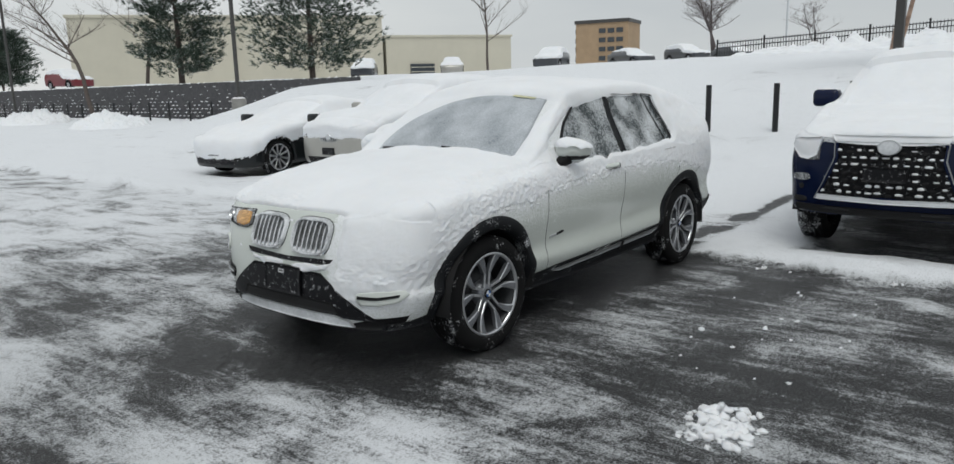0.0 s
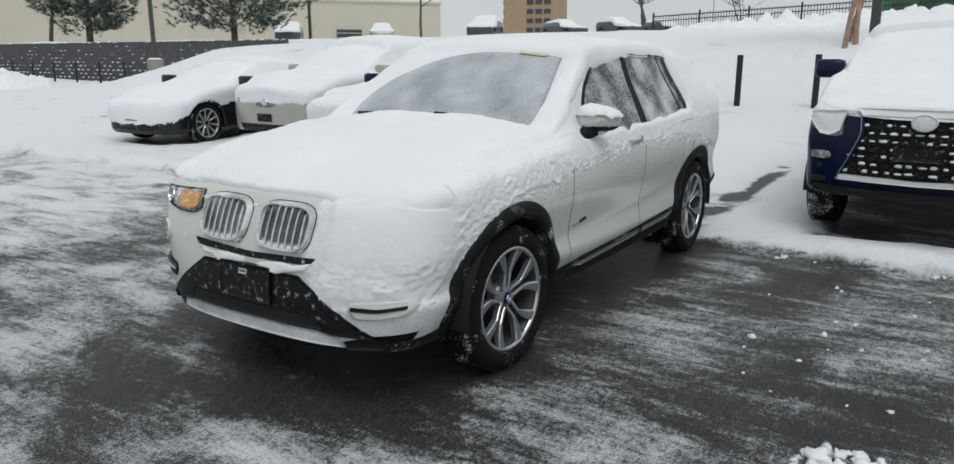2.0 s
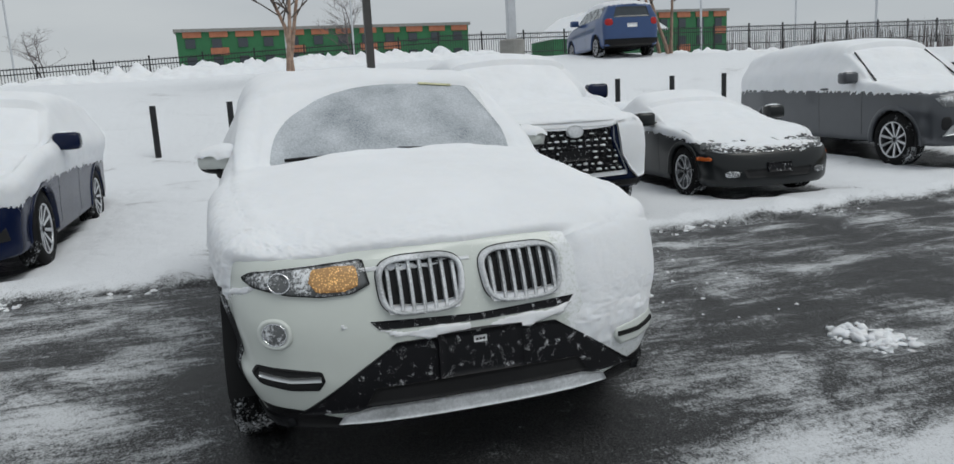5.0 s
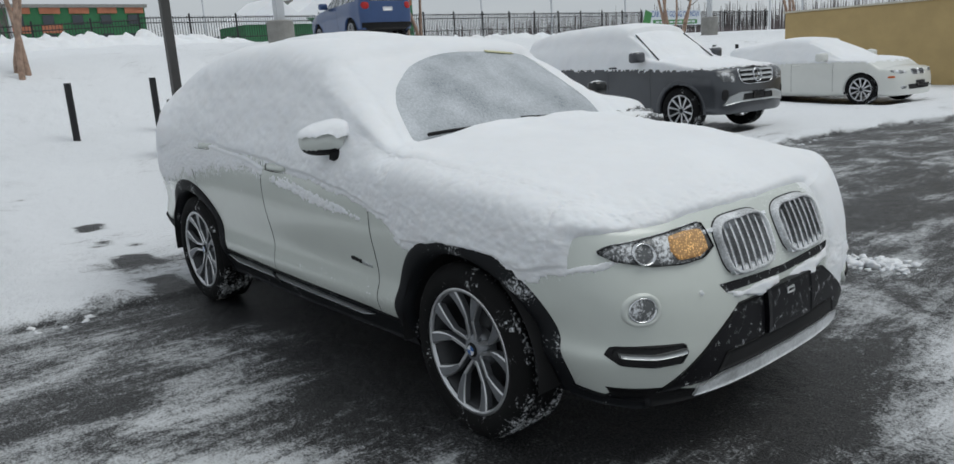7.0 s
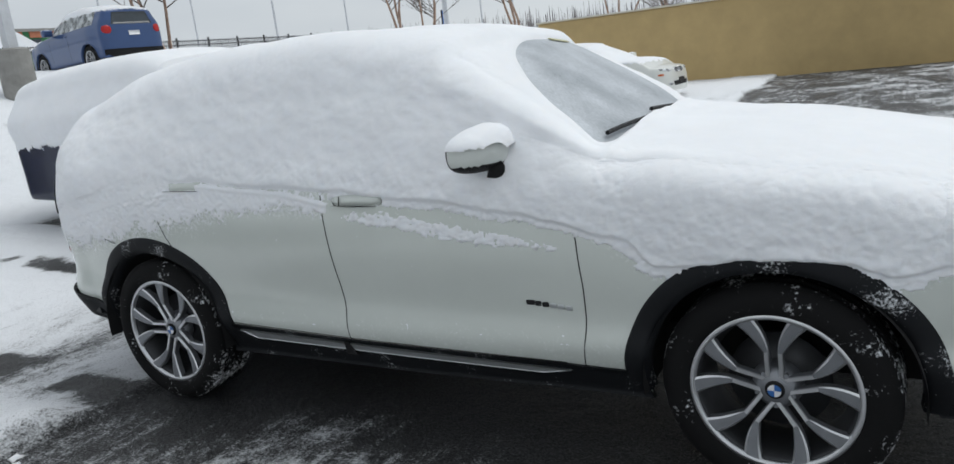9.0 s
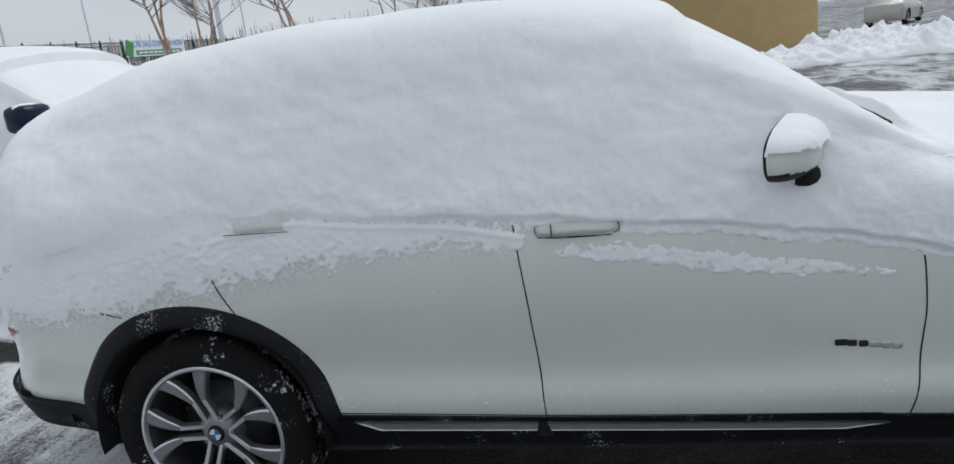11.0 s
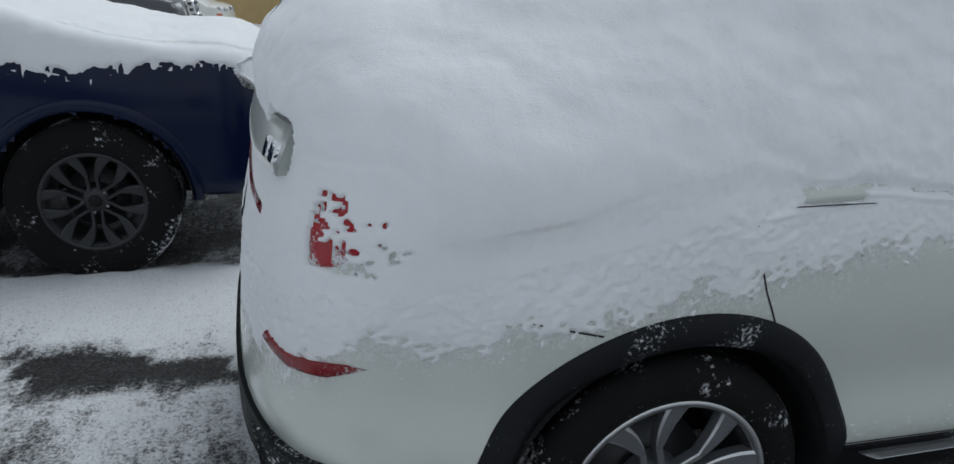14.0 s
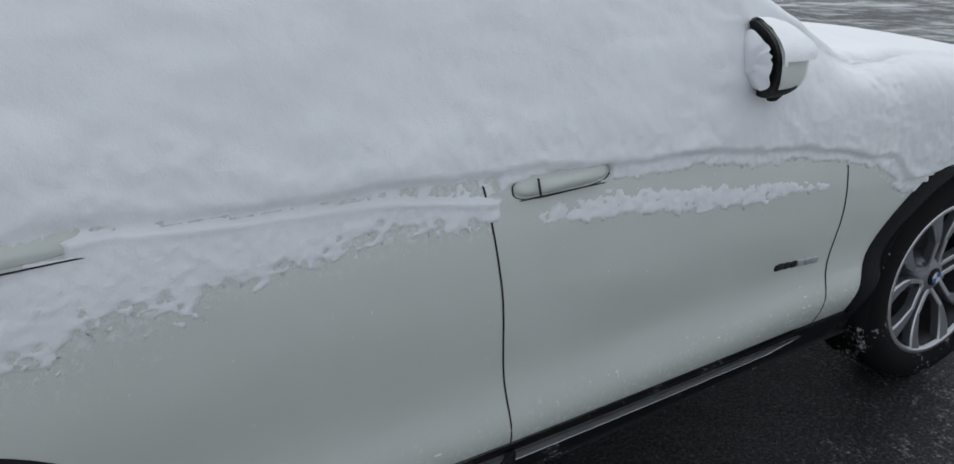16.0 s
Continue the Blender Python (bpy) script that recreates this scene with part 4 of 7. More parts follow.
SUV_P = car_body(suv, car, M_SUVPAINT, M_CLAD, 0.07, rim=0.258, spokes=5, wide=0.245, steer=-3.0, archpart="arch_cladding", badge=True, nx=200, na=80, ncap=36)


hull = max((o for o in car.children if o.data), key=lambda o: len(o.data.vertices))
sv = np.array([v.co[:] for v in hull.data.vertices])
dust = np.where(sv[:, 1] < 0, LOW_R(sv[:, 0]) + 0.03, LIM_L(sv[:, 0]) + 0.02) - sv[:, 2]
dust = np.clip(1 - dust / np.where(sv[:, 1] > 0, 0.34, np.where(sv[:, 0] < -2.3, 0.12, 0.06)), 0, 1) * np.where(sv[:, 1] > 0, 0.95, 0.55) + 0.22 * step(0.56, 0.46, sv[:, 2])
dust = dust - 0.75 * (sv[:, 0] > 0.52) * (sv[:, 1] < 0.35)
hull.data.attributes.new("dust", "FLOAT", "POINT").data.foreach_set("value", dust.astype(np.float32))


def front(c):
    return lambda y, z, off: c.end(y, z, True, off)


def back(c):
    return lambda y, z, off: c.end(y, z, False, off)


def flank(c, left):
    return lambda x, z, off: c.side(x, z, left, off)


def mirror_form(sg, grow, upper, na, nu):
    """Shell of a door mirror: round at the front, open and D-shaped at the back, the top falling outwards."""
    a, u = np.meshgrid(np.linspace(0, 2 * np.pi, na), np.linspace(0.0, 1, nu), indexing="ij")
    s = (1 - (1 - u) ** 2.3) ** 0.55
    cy, cz = np.cos(a), np.sin(a)
    y = sg * (0.126 + grow) * np.sign(cy) * abs(cy) ** 0.7 * s
    z = (0.082 + grow) * np.sign(cz) * abs(cz) ** 0.75 * s
    z = np.where(z > 0, z * upper * (1.0 - 0.30 * np.clip(y * sg / 0.135, -0.3, 1)), z * 0.9)
    return np.stack([0.062 + grow - (0.105 + grow) * u, y, z], -1)


F, R = front(suv), back(suv)
# screens and side windows
strip("windscreen", lambda x, y, o: over(suv, x, y, o), [(-0.60, -0.70), (-0.56, -0.4), (-0.54, 0), (-0.56, 0.4), (-0.60, 0.70)], [(-1.14, -0.575), (-1.19, -0.3), (-1.20, 0), (-1.19, 0.3), (-1.14, 0.575)], M_ICE, car, 40, 24, 0.004, 0.01, "wiper-swept windscreen under thin ice")
for left in (True, False):
    S = flank(suv, left)
    strip("side_window", S, [(-0.84, 1.045), (-1.68, 1.07)], [(-1.10, 1.33), (-1.32, 1.465), (-1.72, 1.525)], M_ICE_SIDE, car, 24, 12, 0.003, 0.01)
    strip("side_window", S, [(-1.78, 1.075), (-2.55, 1.105)], [(-1.79, 1.525), (-2.2, 1.525), (-2.50, 1.505)], M_ICE_SIDE, car, 24, 12, 0.003, 0.01)
    strip("quarter_window", S, [(-2.60, 1.11), (-3.02, 1.16)], [(-2.56, 1.50), (-2.75, 1.475), (-2.90, 1.42)], M_ICE_SIDE, car, 18, 10, 0.003, 0.01)
    if left:
        strip("pillar_trim", S, [(-1.69, 1.07), (-1.70, 1.3), (-1.73, 1.52)], [(-1.775, 1.075), (-1.775, 1.3), (-1.785, 1.525)], M_CLAD, car, 16, 4, 0.006, 0.02)
        strip("pillar_trim", S, [(-2.45, 1.10), (-2.42, 1.3), (-2.37, 1.51)], [(-2.475, 1.10), (-2.44, 1.3), (-2.39, 1.51)], M_CLAD, car, 16, 3, 0.006, 0.02)
        strip("pillar_trim", S, [(-2.55, 1.105), (-2.52, 1.3), (-2.49, 1.50)], [(-2.60, 1.11), (-2.57, 1.3), (-2.54, 1.50)], M_CLAD, car, 16, 3, 0.006, 0.02)
        strip("window_trim", S, [(-0.84, 1.06), (-1.10, 1.335), (-1.32, 1.47), (-1.72, 1.528), (-2.5, 1.51), (-2.9, 1.43)], [(-0.82, 1.06), (-1.085, 1.345), (-1.31, 1.482), (-1.72, 1.54), (-2.5, 1.522), (-2.91, 1.44)], M_PLASTIC, car, 40, 3, 0.008, 0.02)
    # door seams
    for line in ([(-0.63, 0.385), (-0.612, 0.52), (-0.605, 0.70), (-0.615, 0.86), (-0.635, 0.97)], [(-1.66, 0.40), (-1.665, 0.55), (-1.68, 0.80), (-1.705, 1.05)], [(-2.605, 0.80), (-2.645, 0.88), (-2.68, 0.98), (-2.69, 1.06)], [(-3.01, 0.812), (-3.12, 0.84), (-3.26, 0.885)], [(-0.7, 0.392), (-1.65, 0.413), (-2.33, 0.441)]):
        line = np.array(line)
        d = np.gradient(line, axis=0)
        nrm = np.stack([-d[:, 1], d[:, 0]], -1) / np.linalg.norm(d, axis=1)[:, None] * 0.0020
        strip("seam", S, line - nrm, line + nrm, M_GAP, car, 20, 2, 0.0012, 0.001)
    # rocker cladding and bright strip
    strip("rocker_cladding", S, [(-2.42, 0.27), (-1.4, 0.262), (-0.40, 0.27)], [(-2.33, 0.435), (-1.65, 0.408), (-0.46, 0.385)], M_CLAD, car, 40, 6, 0.012, 0.03)
    strip("rocker_strip", S, [(-2.20, 0.372), (-1.5, 0.356), (-0.80, 0.340)], [(-2.28, 0.414), (-1.5, 0.390), (-0.68, 0.366)], M_SILVER, car, 40, 5, 0.022, 0.015, "satin silver sill strip")
    strip("sill_joint", S, [(-1.70, 0.335), (-1.685, 0.400)], [(-1.645, 0.335), (-1.66, 0.403)], M_DARK, car, 6, 4, 0.026, 0.01)
    strip("lower_cladding", S, [(-3.68, 0.40), (-3.4, 0.36), (-3.22, 0.33)], [(-3.70, 0.545), (-3.5, 0.515), (-3.24, 0.48)], M_CLAD, car, 20, 6, 0.012, 0.03)
    strip("lower_cladding", S, [(0.45, 0.285), (0.60, 0.285), (0.72, 0.285)], [(0.42, 0.345), (0.60, 0.325), (0.72, 0.315)], M_CLAD, car, 16, 6, 0.010, 0.03)
    for x0, z0 in ((-1.52, 1.004), (-2.485, 1.080)):
        ring = rounded(x0, z0, 0.235, 0.040, 3.0, 32, 0.0)
        h = blob("door_handle", S, ring, M_SUVPAINT, car, 0.006 if x0 > -2 else 0.0, 0.018 if x0 > -2 else 0.012, 6, 0.02)
        if x0 > -2:
            # near-black ring drawn around the handle as its shadow
            hoop("handle_shadow", S, rounded(x0, z0 - 0.004, 0.244, 0.05, 3.0, 32), 0.004, M_GAP, h, 0.002, 0.002)
            strip("key_cover_joint", S, [(x0 - 0.072, z0 - 0.018), (x0 - 0.072, z0 + 0.018)], [(x0 - 0.069, z0 - 0.018), (x0 - 0.069, z0 + 0.018)], M_GAP, h, 6, 2, 0.0255, 0.004)
    # thin near-black line below each handle, drawn in place of its shadow
    for x0, z0 in ((-1.52, 1.004), (-2.485, 1.080)):
        strip("handle_gap", S, [(x0 - 0.115, z0 - 0.020), (x0 + 0.10, z0 - 0.024)], [(x0 - 0.105, z0 - 0.0182), (x0 + 0.09, z0 - 0.0222)], M_GAP, car, 12, 2, 0.016, 0.003)
    # model lettering as plain bars
    for k in range(6):
        blob("badge_letter", S, rounded(-0.815 + 0.029 * k, 0.618 - 0.003 * k, 0.024 if k else 0.034, 0.019, 6.0, 12), M_DARK if k < 3 else M_SILVER, car, 0.004, 0.0, 2, 0.004)
    # mirror, swept back
    sg = 1 if left else -1
    mirror = new("door_mirror")
    mirror.parent = car
    mirror.matrix_local = pose(-0.93, sg * 0.925, 1.170, 0, 0, sg * 30)
    cap = raw("mirror_shell", mirror_form(sg, 0.0, 1.0, 40, 14), grid_faces(40, 14), [M_PAINT, M_PLASTIC], mirror)
    for poly in cap.data.polygons:
        poly.material_index = 1 if poly.center.z < -0.040 or poly.center.x < -0.036 else 0
    bm = bmesh.new()
    tube(bm, (0.03, -sg * 0.16, -0.11), (0.0, -sg * 0.02, -0.06), 0.045, 0.035, 12)
    part("mirror_arm", bm, M_PLASTIC, mirror, smooth=True)
    rimline = mirror_form(sg, 0.0, 1.0, 40, 14)[:-1, -1]
    bm = bmesh.new()
    bm.faces.new([bm.verts.new(p) for p in rimline + np.array((0.004, 0, 0))])
    part("mirror_frame", bm, M_PLASTIC, mirror)
    bm = bmesh.new()
    tip = bm.verts.new((-0.078, 0, 0))
    for s0, x0 in ((0.80, -0.062), (0.60, -0.072), (0.30, -0.077)):
        bm.faces.new([bm.verts.new((x0 + 0.014 + 0.004 * math.sin(7 * p[2] / 0.03 + 9 * p[1] / 0.04), p[1] * s0, p[2] * s0)) for p in rimline])
    bm.verts.remove(tip)
    ringed = [v for v in bm.verts]
    n = len(rimline)
    bmesh.ops.delete(bm, geom=list(bm.faces)[:2], context="FACES_ONLY")
    for r0 in range(2):
        for k in range(n):
            bm.faces.new([ringed[r0 * n + k], ringed[r0 * n + (k + 1) % n], ringed[(r0 + 1) * n + (k + 1) % n], ringed[(r0 + 1) * n + k]])
    part("mirror_glass", bm, M_SNOW, mirror, "snow-packed mirror glass", smooth=True)

# nose
for sg in (-1, 1):
    kid = rounded(sg * 0.197, 0.782, 0.335, 0.215, 3.4, 48, -0.02 * sg, 0.05)
    kidney = blob("grille", F, kid, M_DARK, car, 0.003, 0.0, 6, 0.02)
    hoop("grille_frame", F, kid, 0.030, M_SLAT, kidney, 0.030, 0.05, "silver grille surround dusted with snow")
    for k in range(7):
        y0 = sg * (0.197 + (k - 3) * 0.041)
        dz = 0.100 - 0.012 * abs(k - 3) ** 1.5 * 0.5
        strip("grille_slat", F, [(y0 - 0.006, 0.782 - dz), (y0 - 0.006, 0.782 + dz)], [(y0 + 0.006, 0.782 - dz), (y0 + 0.006, 0.782 + dz)], M_SLAT, kidney, 10, 3, 0.028, 0.026)
    strip("snow_ledge", F, [(sg * 0.197 - 0.13, 0.690), (sg * 0.197, 0.682), (sg * 0.197 + 0.13, 0.690)], [(sg * 0.197 - 0.145, 0.722), (sg * 0.197, 0.712), (sg * 0.197 + 0.145, 0.722)], M_SNOW, kidney, 16, 4, 0.022, 0.03)
    lamp_ring = [(sg * 0.385, 0.80), (sg * 0.45, 0.772), (sg * 0.56, 0.768), (sg * 0.68, 0.782), (sg * 0.79, 0.812), (sg * 0.835, 0.845), (sg * 0.80, 0.866), (sg * 0.66, 0.875), (sg * 0.52, 0.882), (sg * 0.40, 0.888)]
    lr = resample(lamp_ring + lamp_ring[:1], 49)[:-1]
    hl = blob("headlight", F, lr, M_LENS, car, 0.004 if sg < 0 else -0.010, 0.012 if sg < 0 else 0.004, 6, 0.03, "lit headlight with amber glow under ice" if sg < 0 else "headlight packed with snow")
    if sg < 0:
        hoop("headlight_rim", F, lr, 0.004, M_PLASTIC, hl, 0.012, 0.02)
        am = resample([(-0.43, 0.800), (-0.48, 0.785), (-0.575, 0.788), (-0.60, 0.825), (-0.585, 0.866), (-0.50, 0.872), (-0.43, 0.868), (-0.425, 0.83), (-0.43, 0.800)], 37)[:-1]
        blob("indicator_lamp", F, am, M_AMBER, hl, 0.018, 0.006, 5, 0.01, "glowing amber lamp")
        hoop("lamp_ring", F, rounded(-0.70, 0.828, 0.085, 0.08, 2.0, 28), 0.012, M_CHROME, hl, 0.022, 0.01)
    if sg < 0:
        fog = hoop("fog_lamp", F, rounded(sg * 0.735, 0.645, 0.125, 0.12, 2.2, 36), 0.022, M_PAINT, car, 0.012, 0.02)
        blob("fog_lens", F, rounded(sg * 0.735, 0.645, 0.085, 0.085, 2.0, 28), M_LENS, fog, 0.006, 0.004, 5, 0.02)
        hoop("fog_ring", F, rounded(sg * 0.735, 0.645, 0.092, 0.092, 2.0, 28), 0.010, M_CHROME, fog, 0.012, 0.02)
    vent = [(sg * 0.60, 0.432), (sg * 0.70, 0.434), (sg * 0.80, 0.455), (sg * 0.83, 0.49), (sg * 0.81, 0.522), (sg * 0.70, 0.515), (sg * 0.585, 0.502), (sg * 0.575, 0.465)]
    vr = resample(vent + vent[:1], 41)[:-1]
    vb = blob("bumper_vent", F, vr, M_DARK if sg < 0 else M_PAINT, car, 0.003 if sg < 0 else 0.016, 0.0, 5, 0.02)
    hoop("vent_surround", F, vr, 0.014, M_PLASTIC if sg < 0 else M_PAINT, vb, 0.008, 0.03)
    strip("vent_blade", F, [(sg * 0.59, 0.468), (sg * 0.70, 0.468), (sg * 0.80, 0.485)], [(sg * 0.59, 0.486), (sg * 0.70, 0.484), (sg * 0.80, 0.499)], M_SILVER if sg < 0 else M_PLASTIC, vb, 16, 3, 0.014 if sg < 0 else 0.022, 0.02)
strip("air_slot", F, [(-0.37, 0.635), (0, 0.625), (0.37, 0.635)], [(-0.40, 0.668), (0, 0.652), (0.40, 0.668)], M_DUSTPLASTIC, car, 30, 5, 0.003, 0.02)
strip("lower_intake", F, [(-0.68, 0.335), (-0.3, 0.34), (0.3, 0.34), (0.68, 0.335)], [(-0.46, 0.49), (-0.31, 0.585), (0.31, 0.585), (0.46, 0.49)], M_DUSTPLASTIC, car, 40, 12, 0.010, 0.03, "black intake panel flecked with snow")
strip("intake_mouth", F, [(-0.44, 0.36), (0, 0.355), (0.44, 0.36)], [(-0.40, 0.425), (0, 0.43), (0.40, 0.425)], M_DARK, car, 30, 5, 0.014, 0.02)
strip("skid_plate", F, [(-0.54, 0.292), (-0.42, 0.290), (0, 0.288), (0.42, 0.290), (0.54, 0.292)], [(-0.52, 0.325), (-0.42, 0.352), (0, 0.354), (0.42, 0.352), (0.52, 0.325)], M_DUSTSILVER, car, 40, 5, 0.016, 0.03, "silver skid plate lined with snow")
strip("chin_trim", F, [(-0.78, 0.282), (-0.5, 0.278), (0.5, 0.278), (0.78, 0.282)], [(-0.83, 0.365), (-0.66, 0.350), (-0.52, 0.312), (0.52, 0.312), (0.66, 0.350), (0.83, 0.365)], M_PLASTIC, car, 50, 4, 0.006, 0.05)
plate = strip("plate_holder", F, [(-0.165, 0.435), (0.165, 0.435)], [(-0.165, 0.60), (0.165, 0.60)], M_DUSTPLASTIC, car, 14, 8, 0.028, 0.03, "blank black plate holder flecked with snow")
strip("plate_sticker", F, [(-0.03, 0.555), (0.02, 0.555)], [(-0.03, 0.578), (0.02, 0.578)], M_WHITE, plate, 5, 4, 0.032, 0.006)
for k in range(3):
    strip("sticker_bar", F, [(-0.023 + 0.013 * k, 0.562), (-0.014 + 0.013 * k, 0.562)], [(-0.023 + 0.013 * k, 0.571), (-0.014 + 0.013 * k, 0.571)], M_GAP, plate, 3, 2, 0.0335, 0.003)

# tail
for sg in (-1, 1):
    tl = [(sg * 0.795, 0.950), (sg * 0.85, 0.965), (sg * 0.885, 1.0), (sg * 0.90, 1.04), (sg * 0.895, 1.085), (sg * 0.86, 1.105), (sg * 0.79, 1.11), (sg * 0.775, 1.03)]
    blob("tail_light", R, resample(tl + tl[:1], 41)[:-1], M_TAIL, car, 0.001, 0.004, 6, 0.03, "red tail light dusted with snow")
    rf = [(sg * 0.62, 0.728), (sg * 0.74, 0.712), (sg * 0.83, 0.726), (sg * 0.875, 0.756), (sg * 0.86, 0.764), (sg * 0.74, 0.742), (sg * 0.64, 0.752)]
    blob("bumper_reflector", R, resample(rf + rf[:1], 31)[:-1], M_RED, car, 0.006, 0.004, 4, 0.02)
strip("rear_cladding", R, [(-0.86, 0.40), (0, 0.38), (0.86, 0.40)], [(-0.87, 0.53), (0, 0.515), (0.87, 0.53)], M_CLAD, car, 40, 6, 0.012, 0.03)
gate = strip("tailgate_panel", R, [(-0.66, 1.095), (0, 1.08), (0.66, 1.095)], [(-0.66, 1.195), (0, 1.20), (0.66, 1.195)], M_PAINT, car, 30, 6, 0.03, 0.05)
strip("light_bar", R, [(-0.52, 0.975), (0.52, 0.975)], [(-0.52, 0.998), (0.52, 0.998)], M_RED, car, 20, 3, 0.012, 0.02)
for k in range(2):
    blob("badge_letter", R, rounded(-0.56 - 0.055 * k, 1.135, 0.042, 0.042, 5.0, 14), M_CHROME, gate, 0.038, 0.0, 2, 0.01)
strip("rear_window", R, [(-0.62, 1.17), (0, 1.17), (0.62, 1.17)], [(-0.54, 1.45), (0, 1.47), (0.54, 1.45)], M_ICE_WHITE, car, 24, 8, 0.004, 0.01)

strip("windscreen_sticker", lambda x, y, o: over(suv, x, y, o), [(-1.135, 0.28), (-1.125, 0.48)], [(-1.155, 0.28), (-1.145, 0.48)], M_STICKER, car, 6, 3, 0.012, 0.004, "pale yellow sticker")

# wipers
for y0, y1 in ((-0.05, -0.58), (0.55, 0.02)):
    bm = bmesh.new()
    pts = [Vector(over(suv, -0.575 - 0.03 * t, y0 + (y1 - y0) * t, 0.022)) for t in np.linspace(0, 1, 9)]
    for p0, p1 in zip(pts, pts[1:]):
        tube(bm, p0, p1, 0.009, seg=6)
    part("wiper", bm, M_PLASTIC, car)


def soften(t, n, m=None):
    """Running mean over the grid, n cells along and m cells around to each side."""
    for axis, k in ((0, n), (1, m or n)):
        pad = [(0, 0), (0, 0)]
        pad[axis] = (k, k)
        q = np.cumsum(np.pad(t, pad, mode="edge"), axis=axis)
        q = np.concatenate([np.zeros_like(np.take(q, [0], axis)), q], axis)
        size = t.shape[axis]
        t = (np.take(q, range(2 * k + 1, 2 * k + 1 + size), axis) - np.take(q, range(0, size), axis)) / (2 * k + 1)
    return t


def suv_snow():
    around = np.concatenate([np.linspace(0, 0.28, 18)[:-1], np.linspace(0.28, 0.62, 120)[:-1], np.linspace(0.62, 1, 72)])
    P = suv.skin(560, 84, a=around)
    x, y, z = P[..., 0], P[..., 1], P[..., 2]
    fine = fbm(P, 75.0, 2, 2)
    small = fbm(P, 34.0, 3, 3)
    mid = fbm(P, 11.0, 3, 5)
    big = fbm(P, 3.0, 3, 8)
    a = np.concatenate([around, around[-2::-1]])[None] + 0 * x
    right = y < 0
    folds = fbm(P * np.array([1.0, 1.0, 2.0]) + np.stack([0.5 * z, 0 * z, 0 * z], -1), 4.6, 3, 18)
    lim = np.where(right, LIM_R(x), LIM_L(x))
    rise = z - lim - np.where(right, 0.016 * mid + 0.012 * small, 0.05 * mid)
    # smooth mass
    mass = np.where(right, 0.022 + 0.042 * step(0.0, 0.34, rise) - 0.013 * step(-2.5, -2.75, x) * step(0.2, 0.0, rise), 0.004 + 0.053 * step(0.0, 0.42, rise))
    topside = step(0.68, 0.80, a)
    mass = mass * (1 - topside) + topside * (0.048 + 0.03 * big)
    bonnet = step(-0.58, -0.46, x) * topside
    mass = mass * (1 - bonnet) + bonnet * (0.052 + 0.03 * big)
    mass = mass * (1 - 0.72 * step(0.40, 0.78, x))
    tailthin = step(-3.30, -3.42, x) * step(1.26, 1.10, z)
    mass = mass * (1 - tailthin) + tailthin * (0.010 + 0.012 * big)
    mass = mass + step(-1.3, -1.8, x) * topside * (np.where(right, 0.0, -0.05 * np.clip(y / 0.5, 0, 1)) - 0.022 * step(0.55, 0.2, abs(y)))
    mass = np.where(topside > 0.5, np.maximum(mass, 0.012), mass)
    # header and screen
    up = np.clip((-0.56 - x) / 0.62, -1, 2) * 0.78
    screen = step(-0.555, -0.60, x) * step(-1.20, -1.16, x) * step(0.715, 0.735, a)
    swept = np.where(y < 0.12, step(0.74, 0.70, np.hypot(y - 0.10, up)), step(0.74, 0.71, up) * step(0.64, 0.61, y))
    mass = mass * (1 - screen) + screen * (0.016 + 0.012 * mid)
    mass = mass + 0.05 * np.exp(-((x + 0.55) / 0.045) ** 2) * step(0.70, 0.76, a) * np.maximum(0, 0.35 + 3.2 * mid) * step(-0.60, -0.2, y)
    mass = mass - (mass + 0.03) * screen * swept
    # nose: lamps, grille and bumper of one half stay bare, the other half is packed
    lid = 0.908 + 0.012 * mid - 0.012 * step(0.42, 0.55, -y)
    bare = step(0.50, 0.56, x) * step(lid + 0.012, lid - 0.012, z) * step(0.44, 0.38, y + 0.10 * mid + 0.25 * (0.66 - z) * step(0.66, 0.5, z) * 0)
    mass = mass - (mass + 0.03) * bare
    packed = step(0.40, 0.48, x) * step(0.36, 0.44, y + 0.10 * mid) * step(0.93, 0.88, z)
    mass = mass * (1 - packed) + packed * (0.016 + 0.012 * big + 0.020 * mid * step(0.8, 0.5, z))
    # driver's glass
    pane = (~right) * step(-0.78, -0.82, x) * step(-2.66, -2.58, x + 0.06 * mid) * step(0.0, 0.02, z - suv.belt(x) - 0.05 + 0.05 * mid) * step(0.0, -0.03, z - (suv.top(x) - suv.crown(x)) + 0.045 - 0.03 * mid)
    mass = mass - (mass + 0.02) * pane
    mass = soften(mass, 4, 6)
    mass = mass + np.where(mass > 0.02, 0.022 * folds * (1 - topside), 0)
    t = np.where(rise > 0, mass, -0.02)
    brim = np.where(right, 0.014 + 0.10 * step(-2.52, -2.75, x), 0.05)
    edge = step(0.0, 1.0, rise / brim)
    t = np.where(rise > 0, (t * edge + np.minimum(t, 0.004) * (1 - edge)) + (0.010 * small + 0.007 * fine) * np.where(x > -0.55, 1.3 * step(0.32, 0.05, rise), step(0.16, 0.0, rise)), t)
    t = np.where((rise > 0) & right & (x < 0.3) & (a < 0.66), np.maximum(t, 0.006), t)
